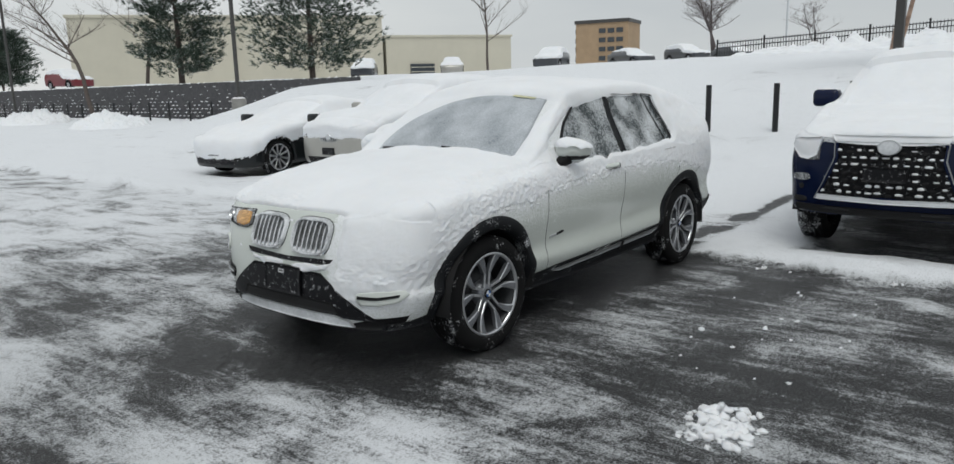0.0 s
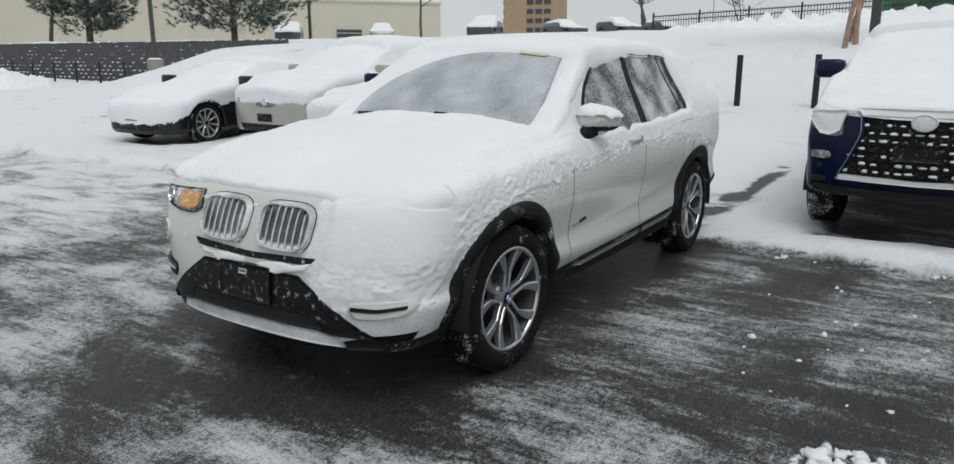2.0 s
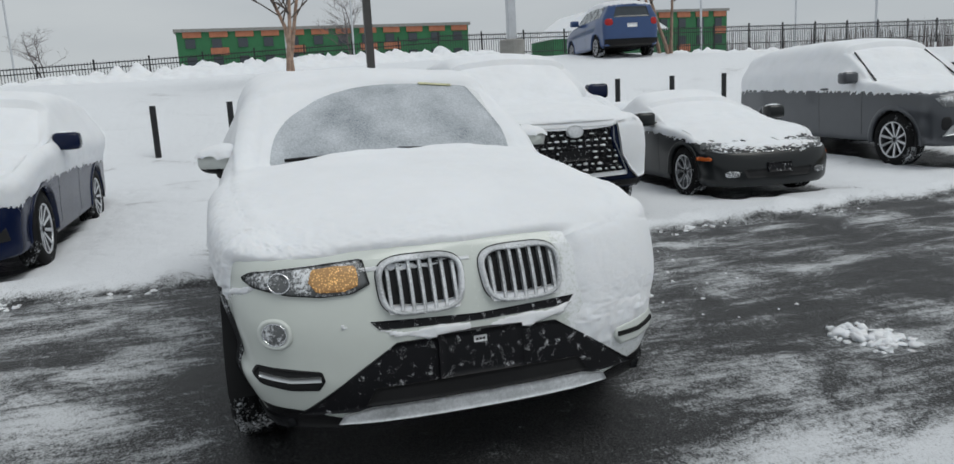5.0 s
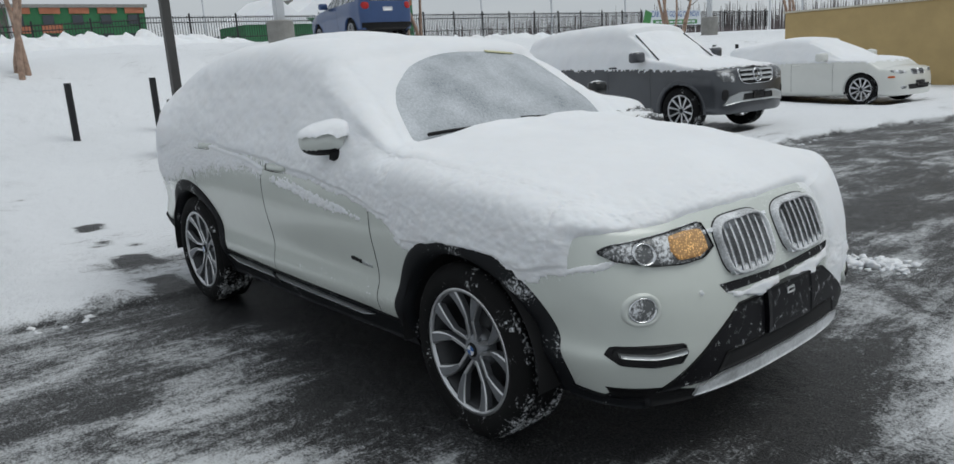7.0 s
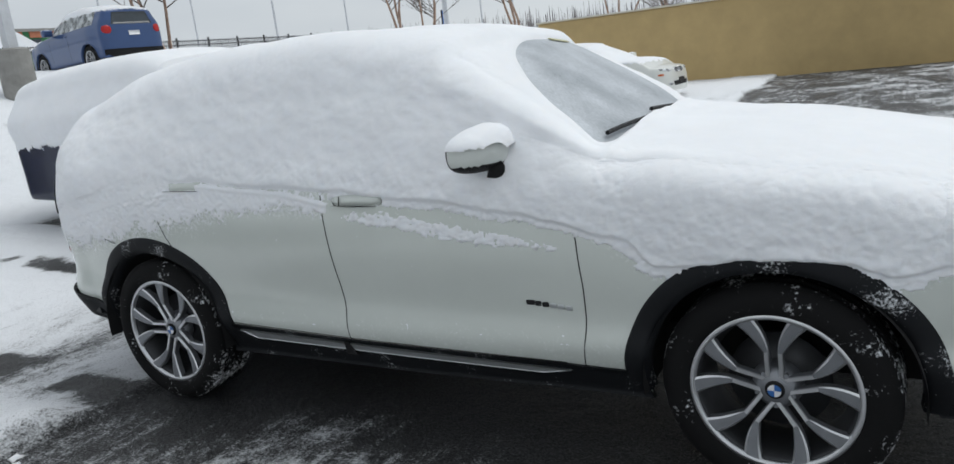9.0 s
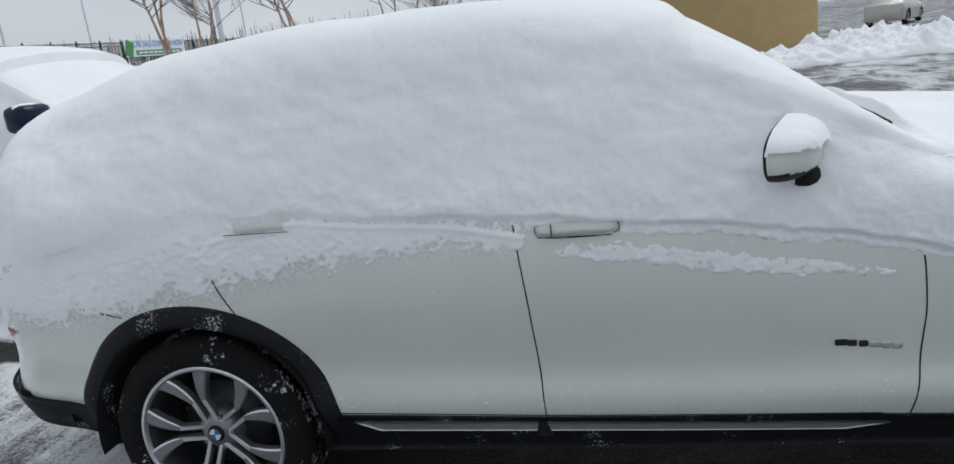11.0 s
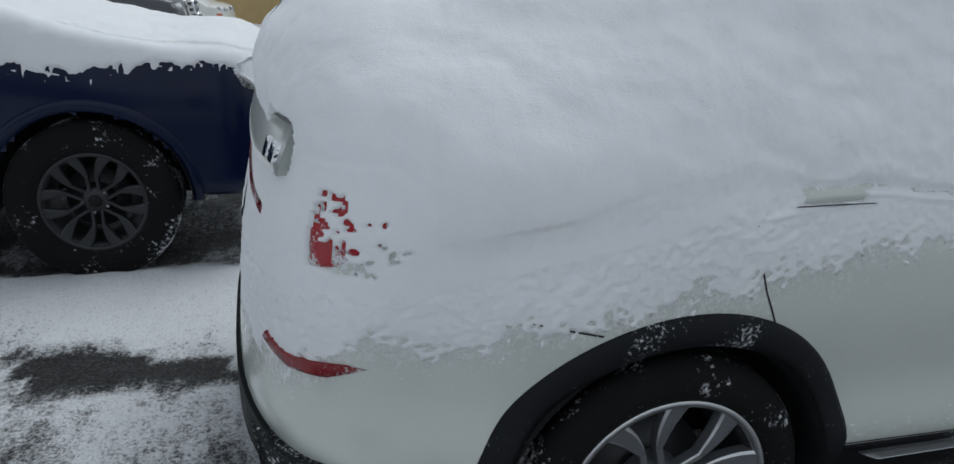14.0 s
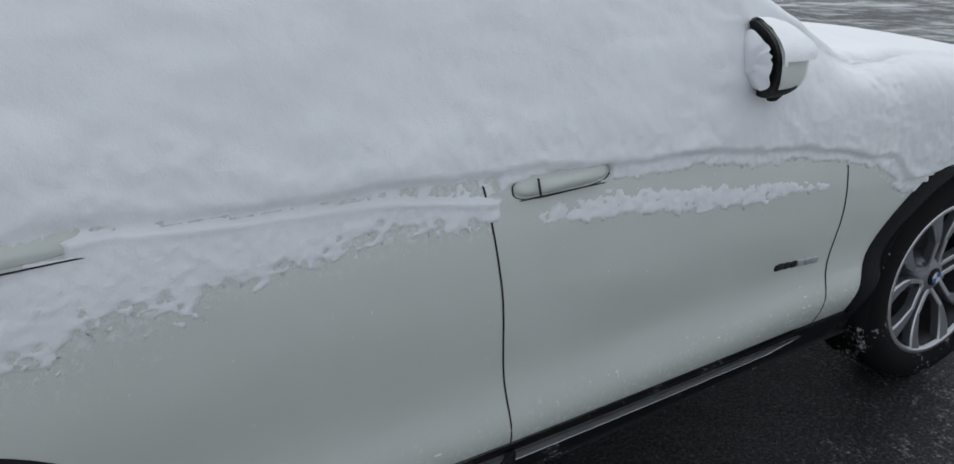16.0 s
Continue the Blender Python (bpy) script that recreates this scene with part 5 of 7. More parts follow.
    # crust of stuck flakes under the edge, thinning downwards
    grain = fbm(P, 130.0, 2, 27)
    reach = np.where(right, np.maximum(LIM_R(x) - LOW_R(x), 0.03), 0.13)
    deep = -rise / reach + np.where(right, 0.5 * mid + 0.6 * small + 0.5 * fine, 0)
    crust = np.where(right, 0.0048 + 0.006 * small + 0.009 * fine + 0.011 * grain - 0.0065 * step(0.45, 1.05, deep), (0.009 + 0.020 * small + 0.034 * fine - 0.020 * np.clip((deep - 0.1) / 0.9, 0, 1.5)) * 0.5 - 0.003)
    crust = np.where(right & (deep < 0.55), np.maximum(crust, 0.002 + 0.004 * small + 0.004 * grain), crust)
    crust = np.where((crust < 0.0) & (deep >= 0.55) | (~right & (crust < 0.0)) | (deep > np.where(right, 1.05, 1.25 + mid)), -0.02, crust)
    groove = right & (x > -2.42) & (x < -1.66) & (z > ROPE(x) + 0.008)
    crust = np.where(groove, np.minimum(crust - 0.006, 0.002), crust)
    t = np.where(rise <= 0, np.maximum(t, crust), t)
    # rope of snow under the rear handle and the long patch on the front door's crease
    rope = np.exp(-((z - ROPE(x) - 0.006 * mid) / 0.008) ** 2) * right * step(-1.66, -1.70, x) * step(-2.72, -2.60, x)
    t = np.where(rope > 0.12, np.maximum(t, 0.002 + 0.010 * rope + 0.004 * small), t)
    inside = np.minimum(PATCH_HI(x) - z, z - PATCH_LO(x)) + 0.014 * small + 0.016 * mid + 0.018 * fine
    patch = right & (x > -1.60) & (x < -0.66) & (inside > 0)
    t = np.where(patch, np.maximum(t, 0.0030 + 0.006 * small + 0.010 * fine + 0.011 * grain - 0.004 * step(0.016, 0.0, inside)), t)
    flakes = right & (fine + 0.7 * small + 0.5 * grain > np.where(abs(z - 0.485) < 0.02 + 0.04 * mid, 0.27, 0.50)) & (z < 0.95) & (z > 0.46) & (x < -0.65) & (x > -3.2)
    t = np.maximum(t, np.where(flakes, 0.003, -0.02))
    # handles show
    for hx, hz, half in ((-1.52, 1.004, 0.125), (-2.485, 1.080, 0.078)):
        t = np.where(right & (abs(x - hx) < half) & (z < hz + np.where(x > -2, 0.008, -0.003) + 0.01 * mid) & (z > hz - 0.022), -0.02, t)
    ledge = step(0.50, 0.6, x) * (np.abs(z - 0.605 - 0.05 * step(0.25, 0.45, abs(y))) < 0.012 + 0.05 * mid) * (abs(y) < 0.5)
    t = np.maximum(t, np.where(ledge, 0.010 + 0.06 * mid, -0.02))
    t = np.where((x > 0.42) & (z < 0.40 + 0.05 * mid) & (y > 0.2), -0.02, t)
    # tail lamp, tailgate panel and lower bumper show through
    lampgap = (x < -3.38) & (np.abs(y) > 0.79 + 0.02 * mid) & (z > 0.955) & (z < 1.10) & ((np.abs(y) - 0.79) / 0.10 + 0.75 * (z - 0.955) / 0.14 + 0.5 * small + 1.8 * fine + 1.2 * grain < 0.85)
    t = np.where(lampgap, -0.018, t)
    panel = (x < -3.55) & (np.abs(np.abs(y) - 0.59) < 0.085 + 0.1 * mid) & (np.abs(z - 1.14) < 0.045 + 0.08 * mid)
    t = np.where(panel, -0.018, t)
    for xw in (0.0, -2.80):
        t = np.where((np.hypot(x - xw, z - 0.36) < 0.418) & (abs(y) > 0.4), -0.02, t)
    t = t + np.where(t > 0.02, 0.010 * mid * (1 - 0.75 * topside) + 0.003 * small * (1 - topside), 0)
    w = (step(-2.95, -3.15, x) * step(1.2, 1.35, z))[..., None]
    P = P * (1 - w) + np.stack([soften(P[..., k], 9) for k in range(3)], -1) * w
    # the bonnet runs into the nose without a break
    w = (np.exp(-(((x - 0.47) / 0.13) ** 2)) * step(0.55, 0.70, a))[..., None]
    P = P * (1 - w) + np.stack([soften(P[..., k], 16, 2) for k in range(3)], -1) * w
    snow_skin(P, t, "snow_cover", "thick fresh snow blanket covering the white car")


suv_snow()
for sg in (1, -1):
    q = mirror_form(sg, 0.008 if sg > 0 else 0.012, 0.95 if sg < 0 else 0.9, 60, 16)
    q[..., 0] += 0.008
    q = q + 0.012 * fbm(q, 22.0, 3, 4)[..., None]
    low = (q[..., 2] > 0.012 + 0.05 * fbm(q, 14.0, 2, 6))
    keep = low[:-1, :-1] & low[1:, :-1] & low[:-1, 1:] & low[1:, 1:]
    cap = raw("snow_cap", q, grid_faces(60, 16, keep), M_SNOW)
    cap.matrix_world = pose(-0.93, sg * 0.925, 1.170, 0, 0, sg * 30)
    tagged(cap, "rounded snow cap on a door mirror", "snow", kind="stuff")


# ---- the parked row ----
def simple_snow(c, P, depth, label, lim, seed, screen=None, glass=True, amp=1.0):
    x, y, z = P[..., 0], P[..., 1], P[..., 2]
    mid, small, big = fbm(P + seed, 9.0, 3, seed), fbm(P + seed, 30.0, 2, seed + 1), fbm(P + seed, 2.5, 3, seed + 2)
    rise = z - (lim(x) + 0.06 * mid + 0.04 * small)
    t = np.where(rise > 0, 0.012 + (depth - 0.012) * step(0.0, 0.28, rise) + 0.3 * depth * big, rise * 0.5)
    fine = fbm(P + seed, 65.0, 2, seed + 5)
    crumb = 0.006 + 0.03 * small + 0.04 * fine - 0.03 * np.clip(-rise / 0.10, 0, 2)
    t = np.where(rise <= 0, np.where(crumb * amp > 0, crumb, -0.016), t)
    if screen:
        x0, x1 = screen
        a = 1 - np.abs(np.linspace(-1, 1, P.shape[1]))[None]
        t = np.where((x < x0) & (x > x1) & (a > 0.72), 0.013 + 0.012 * mid + 0.006 * small, t)
    for xw in (0.0, -c.axle):
        t = np.where((np.hypot(x - xw, z - c.tyre) < c.arch + 0.01) & (abs(y) > 0.4), -0.016, t)
    return snow_skin(P, t, "snow_cover", label)


def place_all(objs, m):
    for o in objs:
        o.matrix_world = m @ o.matrix_world


def generic(kind, x, y, yaw, label, paint, spec, rim, spokes=10, depth=0.07, lim=None, seed=1, face=M_ALLOY, inner=M_RIMGREY, screen=(-0.6, -1.3), extra=None, snow_label="fresh snow blanket on a parked car", trim=None, flare=0.03, wide=0.22, turn=0.2, amp=1.0, res=(150, 30, 64), pillars=True):
    z0 = float(land(np.array(x - 1.4 * math.cos(radians(yaw))), np.array(y - 1.4 * math.sin(radians(yaw)))))
    m = pose(x, y, z0 + 0.0, 0, 0, yaw)
    owner = root(kind, pose(0, 0, 0), label, "car", "cars parked in the row")
    c = spec
    car_body(c, owner, paint, trim or paint, flare, rim=rim, spokes=spokes, wide=wide, face=face, inner=inner, nx=110, na=44, ncap=20, turn=turn)
    xs, xt = screen
    r0, r1 = float(c.rail(xs)), float(c.rail(xt))
    strip("windscreen", lambda u, v, o: over(c, u, v, o), [(xs, -r0 * 0.93), (xs + 0.07, 0), (xs, r0 * 0.93)], [(xt, -r1 * 0.93), (xt - 0.04, 0), (xt, r1 * 0.93)], M_ICE_WHITE, owner, 24, 12, 0.004, 0.01, "windscreen under a skin of snow")
    for left in (True, False):
        S = flank(c, left)
        lo, hi = [], []
        for u in np.linspace(xs - 0.2, c.xr + 0.15, 8):
            zb = float(c.belt(u)) + 0.03
            zt = float(c.top(u) - c.crown(u)) - 0.04
            lo.append((u, zb))
            hi.append((u, max(zt, zb + 0.01)))
        strip("side_window", S, lo, hi, M_ICE_SIDE, owner, 30, 8, 0.003, 0.01)
        for gx0 in (-0.62, -1.62):
            zz0, zz1 = float(c.sill(gx0)) + 0.1, float(c.belt(gx0)) - 0.02
            strip("seam", S, [(gx0 - 0.003, zz0), (gx0 - 0.003, zz1)], [(gx0 + 0.003, zz0), (gx0 + 0.003, zz1)], M_GAP, owner, 12, 2, 0.0012, 0.001)
        hz = float(c.belt(-1.5)) - 0.07
        blob("door_handle", S, rounded(-1.5, hz, 0.21, 0.035, 3.0, 20), paint, owner, 0.01, 0.02, 4, 0.02)
        sg = 1 if left else -1
        bm = bmesh.new()
        rail_pts = [Vector(over(c, u, sg * (r0 + (r1 - r0) * t) * 0.97, depth * 0.35)) for t, u in ((t, xs + (xt - xs) * t) for t in np.linspace(0.02, 0.9, 7))]
        tube(bm, rail_pts[0], rail_pts[-1], 0.013, seg=6)
        if pillars:
            part("screen_pillar", bm, M_DUSTPLASTIC, owner)
        bm = bmesh.new()
        wy = float(c.width(-0.85)) * 0.97
        zb = float(c.belt(-0.85)) + 0.07
        box(bm, (0.19, 0.26, 0.18), (-0.83, sg * (wy + 0.12), zb + 0.05), 0.045)
        tube(bm, (-0.82, sg * (wy - 0.06), zb - 0.02), (-0.82, sg * (wy + 0.02), zb - 0.01), 0.03, seg=8)
        part("door_mirror", bm, paint, owner, smooth=True)
    if extra:
        extra(c, owner)
    place_all([owner], m)
    P = c.skin(*res)
    sn = simple_snow(c, P, depth, snow_label, lim, seed, screen, amp=amp)
    sn.matrix_world = m
    for sg in (1, -1):
        wy = float(c.width(-0.85)) * 0.97
        zb = float(c.belt(-0.85)) + 0.07
        a, b = np.meshgrid(np.linspace(0, 2 * np.pi, 18), np.linspace(0.0, np.pi / 2, 7), indexing="ij")
        q = np.stack([-0.83 + 0.068 * np.cos(b) * np.cos(a), sg * (wy + 0.12) + 0.122 * np.cos(b) * np.sin(a), zb + 0.118 + 0.035 * np.sin(b)], -1)
        cap = raw("snow_cap", q, grid_faces(18, 7), M_SNOW)
        tagged(cap, "snow cap on a parked car's mirror", "snow", kind="stuff")
        cap.matrix_world = m
    return owner


M_NAVY = mat("navy_paint", (0.004, 0.009, 0.036), 0.25, 0.0, 0.1, 3.0, coat=0.12, spec=0.2)
M_BLACKP = mat("black_paint", (0.007, 0.009, 0.010), 0.3, 0.0, 0.1, 3.0, coat=0.3, spec=0.3)
M_GREYP = mat("dark_grey_paint", (0.06, 0.065, 0.075), 0.3, 0.4, 0.08, 3.0, coat=0.6)
M_SILVERP = mat("pale_beige_paint", (0.42, 0.41, 0.38), 0.3, 0.4, 0.06, 3.0, coat=0.6)
M_WHITEP = mat("cream_white_paint", (0.68, 0.69, 0.66), 0.3, 0.0, 0.04, 3.0, coat=0.6)
M_TRAX = mat("blue_paint", (0.03, 0.07, 0.19), 0.3, 0.3, 0.08, 3.0, coat=0.6)
M_BLACKALLOY = mat("grey_alloy", (0.045, 0.046, 0.05), 0.4, 0.7, 0.1, 20.0)


def suv_spec(L=4.8, H=1.85, W=0.94, axle=2.79, tyre=0.385, front=0.88, hood=1.16, nose_z=1.05, sill=0.36, belt=1.22):
    t = -(L - front)
    return Car(
        top=curve((t + 0.35, H - 0.09), (t + 0.9, H - 0.02), (-2.0, H), (-1.55, H - 0.03), (-1.30, H - 0.10), (-0.95, (H + hood) / 2 - 0.01), (-0.60, hood + 0.03), (-0.45, hood), (0.0, hood - 0.03), (0.3, hood - 0.07), (front - 0.40, nose_z + 0.03)),
        width=curve((t + 0.35, W * 0.96), (-axle, W * 1.01), (-1.5, W), (0.0, W * 1.0), (front - 0.40, W * 0.95)),
        belt=curve((t + 0.35, belt + 0.05), (-1.5, belt), (-0.5, belt - 0.04), (0.1, hood - 0.13), (front - 0.40, nose_z - 0.08)),
        rail=curve((t + 0.35, 0.62), (-2.0, 0.66), (-1.3, 0.66), (-0.6, 0.76), (0.1, 0.76), (front - 0.40, 0.70)),
        crown=curve((t + 0.35, 0.09), (-1.4, 0.07), (-0.6, 0.04), (front - 0.4, 0.04)),
        sill=curve((t + 0.35, sill + 0.06), (-1.4, sill), (front - 0.4, sill - 0.02)),
        nose=front, tail=t, axle=axle, tyre=tyre, arch=tyre + 0.055, cap=0.36, rcap=0.35, p=3.4, lean=0.10, rlean=0.14, drop=0.06)


def sedan_spec(L=4.9, H=1.46, W=0.92, axle=2.9, tyre=0.335, front=0.86, hood=0.94, nose_z=0.80, sill=0.19, belt=0.93, deck=1.08, roof0=-1.35, roof1=-2.6):
    t = -(L - front)
    return Car(
        top=curve((t + 0.3, deck - 0.02), (t + 0.62, deck), ((t + roof1) / 2 - 0.05, (deck + H) / 2 + 0.04), (roof1, H - 0.06), ((roof0 + roof1) / 2, H), (roof0, H - 0.05), ((roof0 - 0.5) / 2, (H + hood) / 2 + 0.0), (-0.45, hood + 0.02), (0.0, hood - 0.02), (front - 0.45, nose_z)),
        width=curve((t + 0.3, W * 0.93), (-axle, W), (-1.5, W), (0.0, W * 0.99), (front - 0.45, W * 0.94)),
        belt=curve((t + 0.3, deck - 0.09), (-1.5, belt), (-0.5, belt - 0.04), (0.1, hood - 0.12), (front - 0.45, nose_z - 0.08)),
        rail=curve((t + 0.3, 0.70), (roof1, 0.56), (roof0, 0.57), (-0.45, 0.72), (0.1, 0.74), (front - 0.45, 0.66)),
        crown=curve((t + 0.3, 0.03), (roof1, 0.06), (roof0, 0.06), (-0.5, 0.04), (front - 0.45, 0.035)),
        sill=curve((t + 0.3, sill + 0.05), (-1.4, sill), (front - 0.45, sill)),
        nose=front, tail=t, axle=axle, tyre=tyre, arch=tyre + 0.035, cap=0.42, rcap=0.35, p=2.7, lean=0.12, rlean=0.12, drop=0.08)


def spindle(c, owner):
    """Wide hourglass grille of rows of scales, slim lamps and fog lamps."""
    def f(y, z, off):
        return c.end(np.asarray(y) * 0.93, z, True, off)

    rng = random.Random(5)
    g = [(-0.62, 0.52), (0.62, 0.52), (0.55, 0.66), (0.46, 0.88), (0.47, 1.03), (-0.47, 1.03), (-0.46, 0.88), (-0.55, 0.66)]
    ring = resample(g + g[:1], 73)[:-1]
    gr = blob("grille", f, ring, M_DUSTPLASTIC, owner, 0.003, 0.0, 8, 0.03, "hourglass grille clogged with snow")
    hoop("grille_frame", f, ring, 0.045, M_NAVY, gr, 0.035, 0.05)
    hoop("grille_trim", f, ring, 0.014, M_SILVER, gr, 0.042, 0.03)
    for r in range(8):
        z = 0.545 + 0.060 * r
        half = 0.585 - 0.145 * step(0.52, 0.9, np.array(z))
        n = int(2 * half / 0.082)
        for k in range(n):
            yy = float(-half + 2 * half * (k + 0.25 + 0.5 * (r % 2)) / n)
            blob("grille_scale", f, [(yy - 0.034, z + 0.03), (yy - 0.018, z + 0.042), (yy + 0.018, z + 0.042), (yy + 0.034, z + 0.03), (yy + 0.014, z + 0.010), (yy, z), (yy - 0.014, z + 0.010)], M_PLASTIC, gr, 0.014, 0.016, 2, 0.01)
            if rng.random() < 0.8:
                w, h = rng.uniform(0.025, 0.070), rng.uniform(0.010, 0.026) + 0.006 * (r < 2) + 0.014 * (r > 6)
                blob("snow_clump", f, rounded(yy + rng.uniform(-0.008, 0.008), z + 0.046 + rng.uniform(-0.003, 0.003), w, h, 2.3, 9), M_SNOW, gr, 0.018, 0.010, 2, 0.01)
    strip("snow_ledge", f, [(-0.60, 0.515), (0, 0.505), (0.60, 0.515)], [(-0.585, 0.56), (0, 0.545), (0.585, 0.56)], M_SNOW, gr, 30, 4, 0.04, 0.03)
    strip("snow_ledge", f, [(-0.45, 1.015), (-0.2, 1.0), (0.2, 1.0), (0.45, 1.015)], [(-0.50, 1.08), (0.50, 1.08)], M_SNOW, gr, 30, 4, 0.035, 0.03)
    badge = blob("emblem", f, rounded(0, 0.985, 0.19, 0.13, 2.0, 32), M_ICE_WHITE, owner, 0.05, 0.012, 5, 0.03, "oval chrome emblem under frost")
    hoop("emblem_ring", f, rounded(0, 0.985, 0.19, 0.13, 2.0, 32), 0.014, M_SILVER, badge, 0.060, 0.02)
    p = strip("plate_holder", f, [(-0.20, 0.69), (0.17, 0.69)], [(-0.20, 0.82), (0.17, 0.82)], M_DUSTPLASTIC, owner, 10, 5, 0.040, 0.03)
    for sg in (1, -1):
        l = [(sg * 0.60, 0.86), (sg * 0.72, 0.85), (sg * 0.87, 0.92), (sg * 0.88, 1.0), (sg * 0.76, 1.03), (sg * 0.60, 1.0)]
        blob("headlight", f, resample(l + l[:1], 31)[:-1], M_LENS, owner, 0.006, 0.012, 5, 0.03)
        fr = blob("fog_lamp", f, rounded(sg * 0.76, 0.70, 0.17, 0.065, 3.0, 20, 0.02 * sg), M_LENS, owner, 0.008, 0.010, 4, 0.03, "slim fog lamp with chrome rim")
        hoop("fog_rim", f, rounded(sg * 0.76, 0.70, 0.17, 0.065, 3.0, 20, 0.02 * sg), 0.010, M_CHROME, fr, 0.016, 0.02)
        blob("sensor_port", f, rounded(sg * 0.76, 0.615, 0.05, 0.05, 2.0, 14), M_DARK, owner, 0.004, 0.0, 3, 0.02)
        blob("bumper_vent", f, rounded(sg * 0.77, 0.50, 0.14, 0.05, 3.0, 16), M_DARK, owner, 0.004, 0.0, 3, 0.02)
        strip("bumper_slot", f, [(sg * 0.30, 0.425), (sg * 0.52, 0.43)], [(sg * 0.30, 0.45), (sg * 0.52, 0.455)], M_DARK, owner, 6, 3, 0.026, 0.01)
    # snow stuck to the lamps and packed on one corner
    strip("snow_patch", f, [(-0.62, 0.90), (-0.70, 0.86), (-0.78, 0.87), (-0.88, 0.98)], [(-0.58, 1.06), (-0.70, 1.05), (-0.80, 1.05), (-0.86, 1.03)], M_SNOW, owner, 16, 6, 0.026, 0.03)
    strip("snow_patch", f, [(0.55, 0.72), (0.66, 0.56), (0.76, 0.47), (0.90, 0.50)], [(0.52, 1.06), (0.66, 1.08), (0.78, 1.08), (0.90, 1.06)], M_SNOW, owner, 24, 14, 0.035, 0.04)
    for left in (True, False):
        S = flank(c, left)
        strip("running_board", S, [(-2.2, 0.36), (-0.6, 0.36)], [(-2.2, 0.42), (-0.6, 0.42)], M_SILVER, owner, 20, 4, 0.10, 0.12, "silver running board lined with snow")
    strip("lower_lip", f, [(-0.8, 0.40), (0, 0.38), (0.8, 0.40)], [(-0.8, 0.46), (0, 0.45), (0.8, 0.46)], M_PLASTIC, owner, 30, 4, 0.02, 0.03)


def small_spindle(c, owner):
    f = front(c)
    g = [(-0.30, 0.36), (-0.46, 0.30), (0.46, 0.30), (0.30, 0.36), (0.26, 0.52), (0.38, 0.74), (-0.38, 0.74), (-0.26, 0.52)]
    ring = resample(g + g[:1], 61)[:-1]
    gr = blob("grille", f, ring, M_DARK, owner, 0.003, 0.0, 7, 0.03, "hourglass grille with snow-lined bars")
    hoop("grille_frame", f, ring, 0.02, M_SILVER, gr, 0.02, 0.03)
    for r in range(9):
        z = 0.335 + 0.045 * r
        half = 0.27 + 0.12 * abs(z - 0.52) / 0.2
        strip("grille_bar", f, [(-half, z), (half, z)], [(-half, z + 0.016), (half, z + 0.016)], M_ICE_WHITE, gr, 18, 3, 0.012, 0.02)
    blob("emblem", f, rounded(0, 0.66, 0.13, 0.10, 2.0, 24), M_SNOW, owner, 0.02, 0.012, 4, 0.03)
    for sg in (1, -1):
        l = [(sg * 0.44, 0.72), (sg * 0.62, 0.70), (sg * 0.84, 0.80), (sg * 0.84, 0.86), (sg * 0.6, 0.82)]
        blob("headlight", f, resample(l + l[:1], 31)[:-1], M_LENS, owner, 0.004, 0.008, 5, 0.03)
        v = [(sg * 0.60, 0.36), (sg * 0.78, 0.38), (sg * 0.76, 0.50), (sg * 0.70, 0.44)]
        blob("bumper_vent", f, resample(v + v[:1], 21)[:-1], M_DARK, owner, 0.004, 0.0, 3, 0.02)


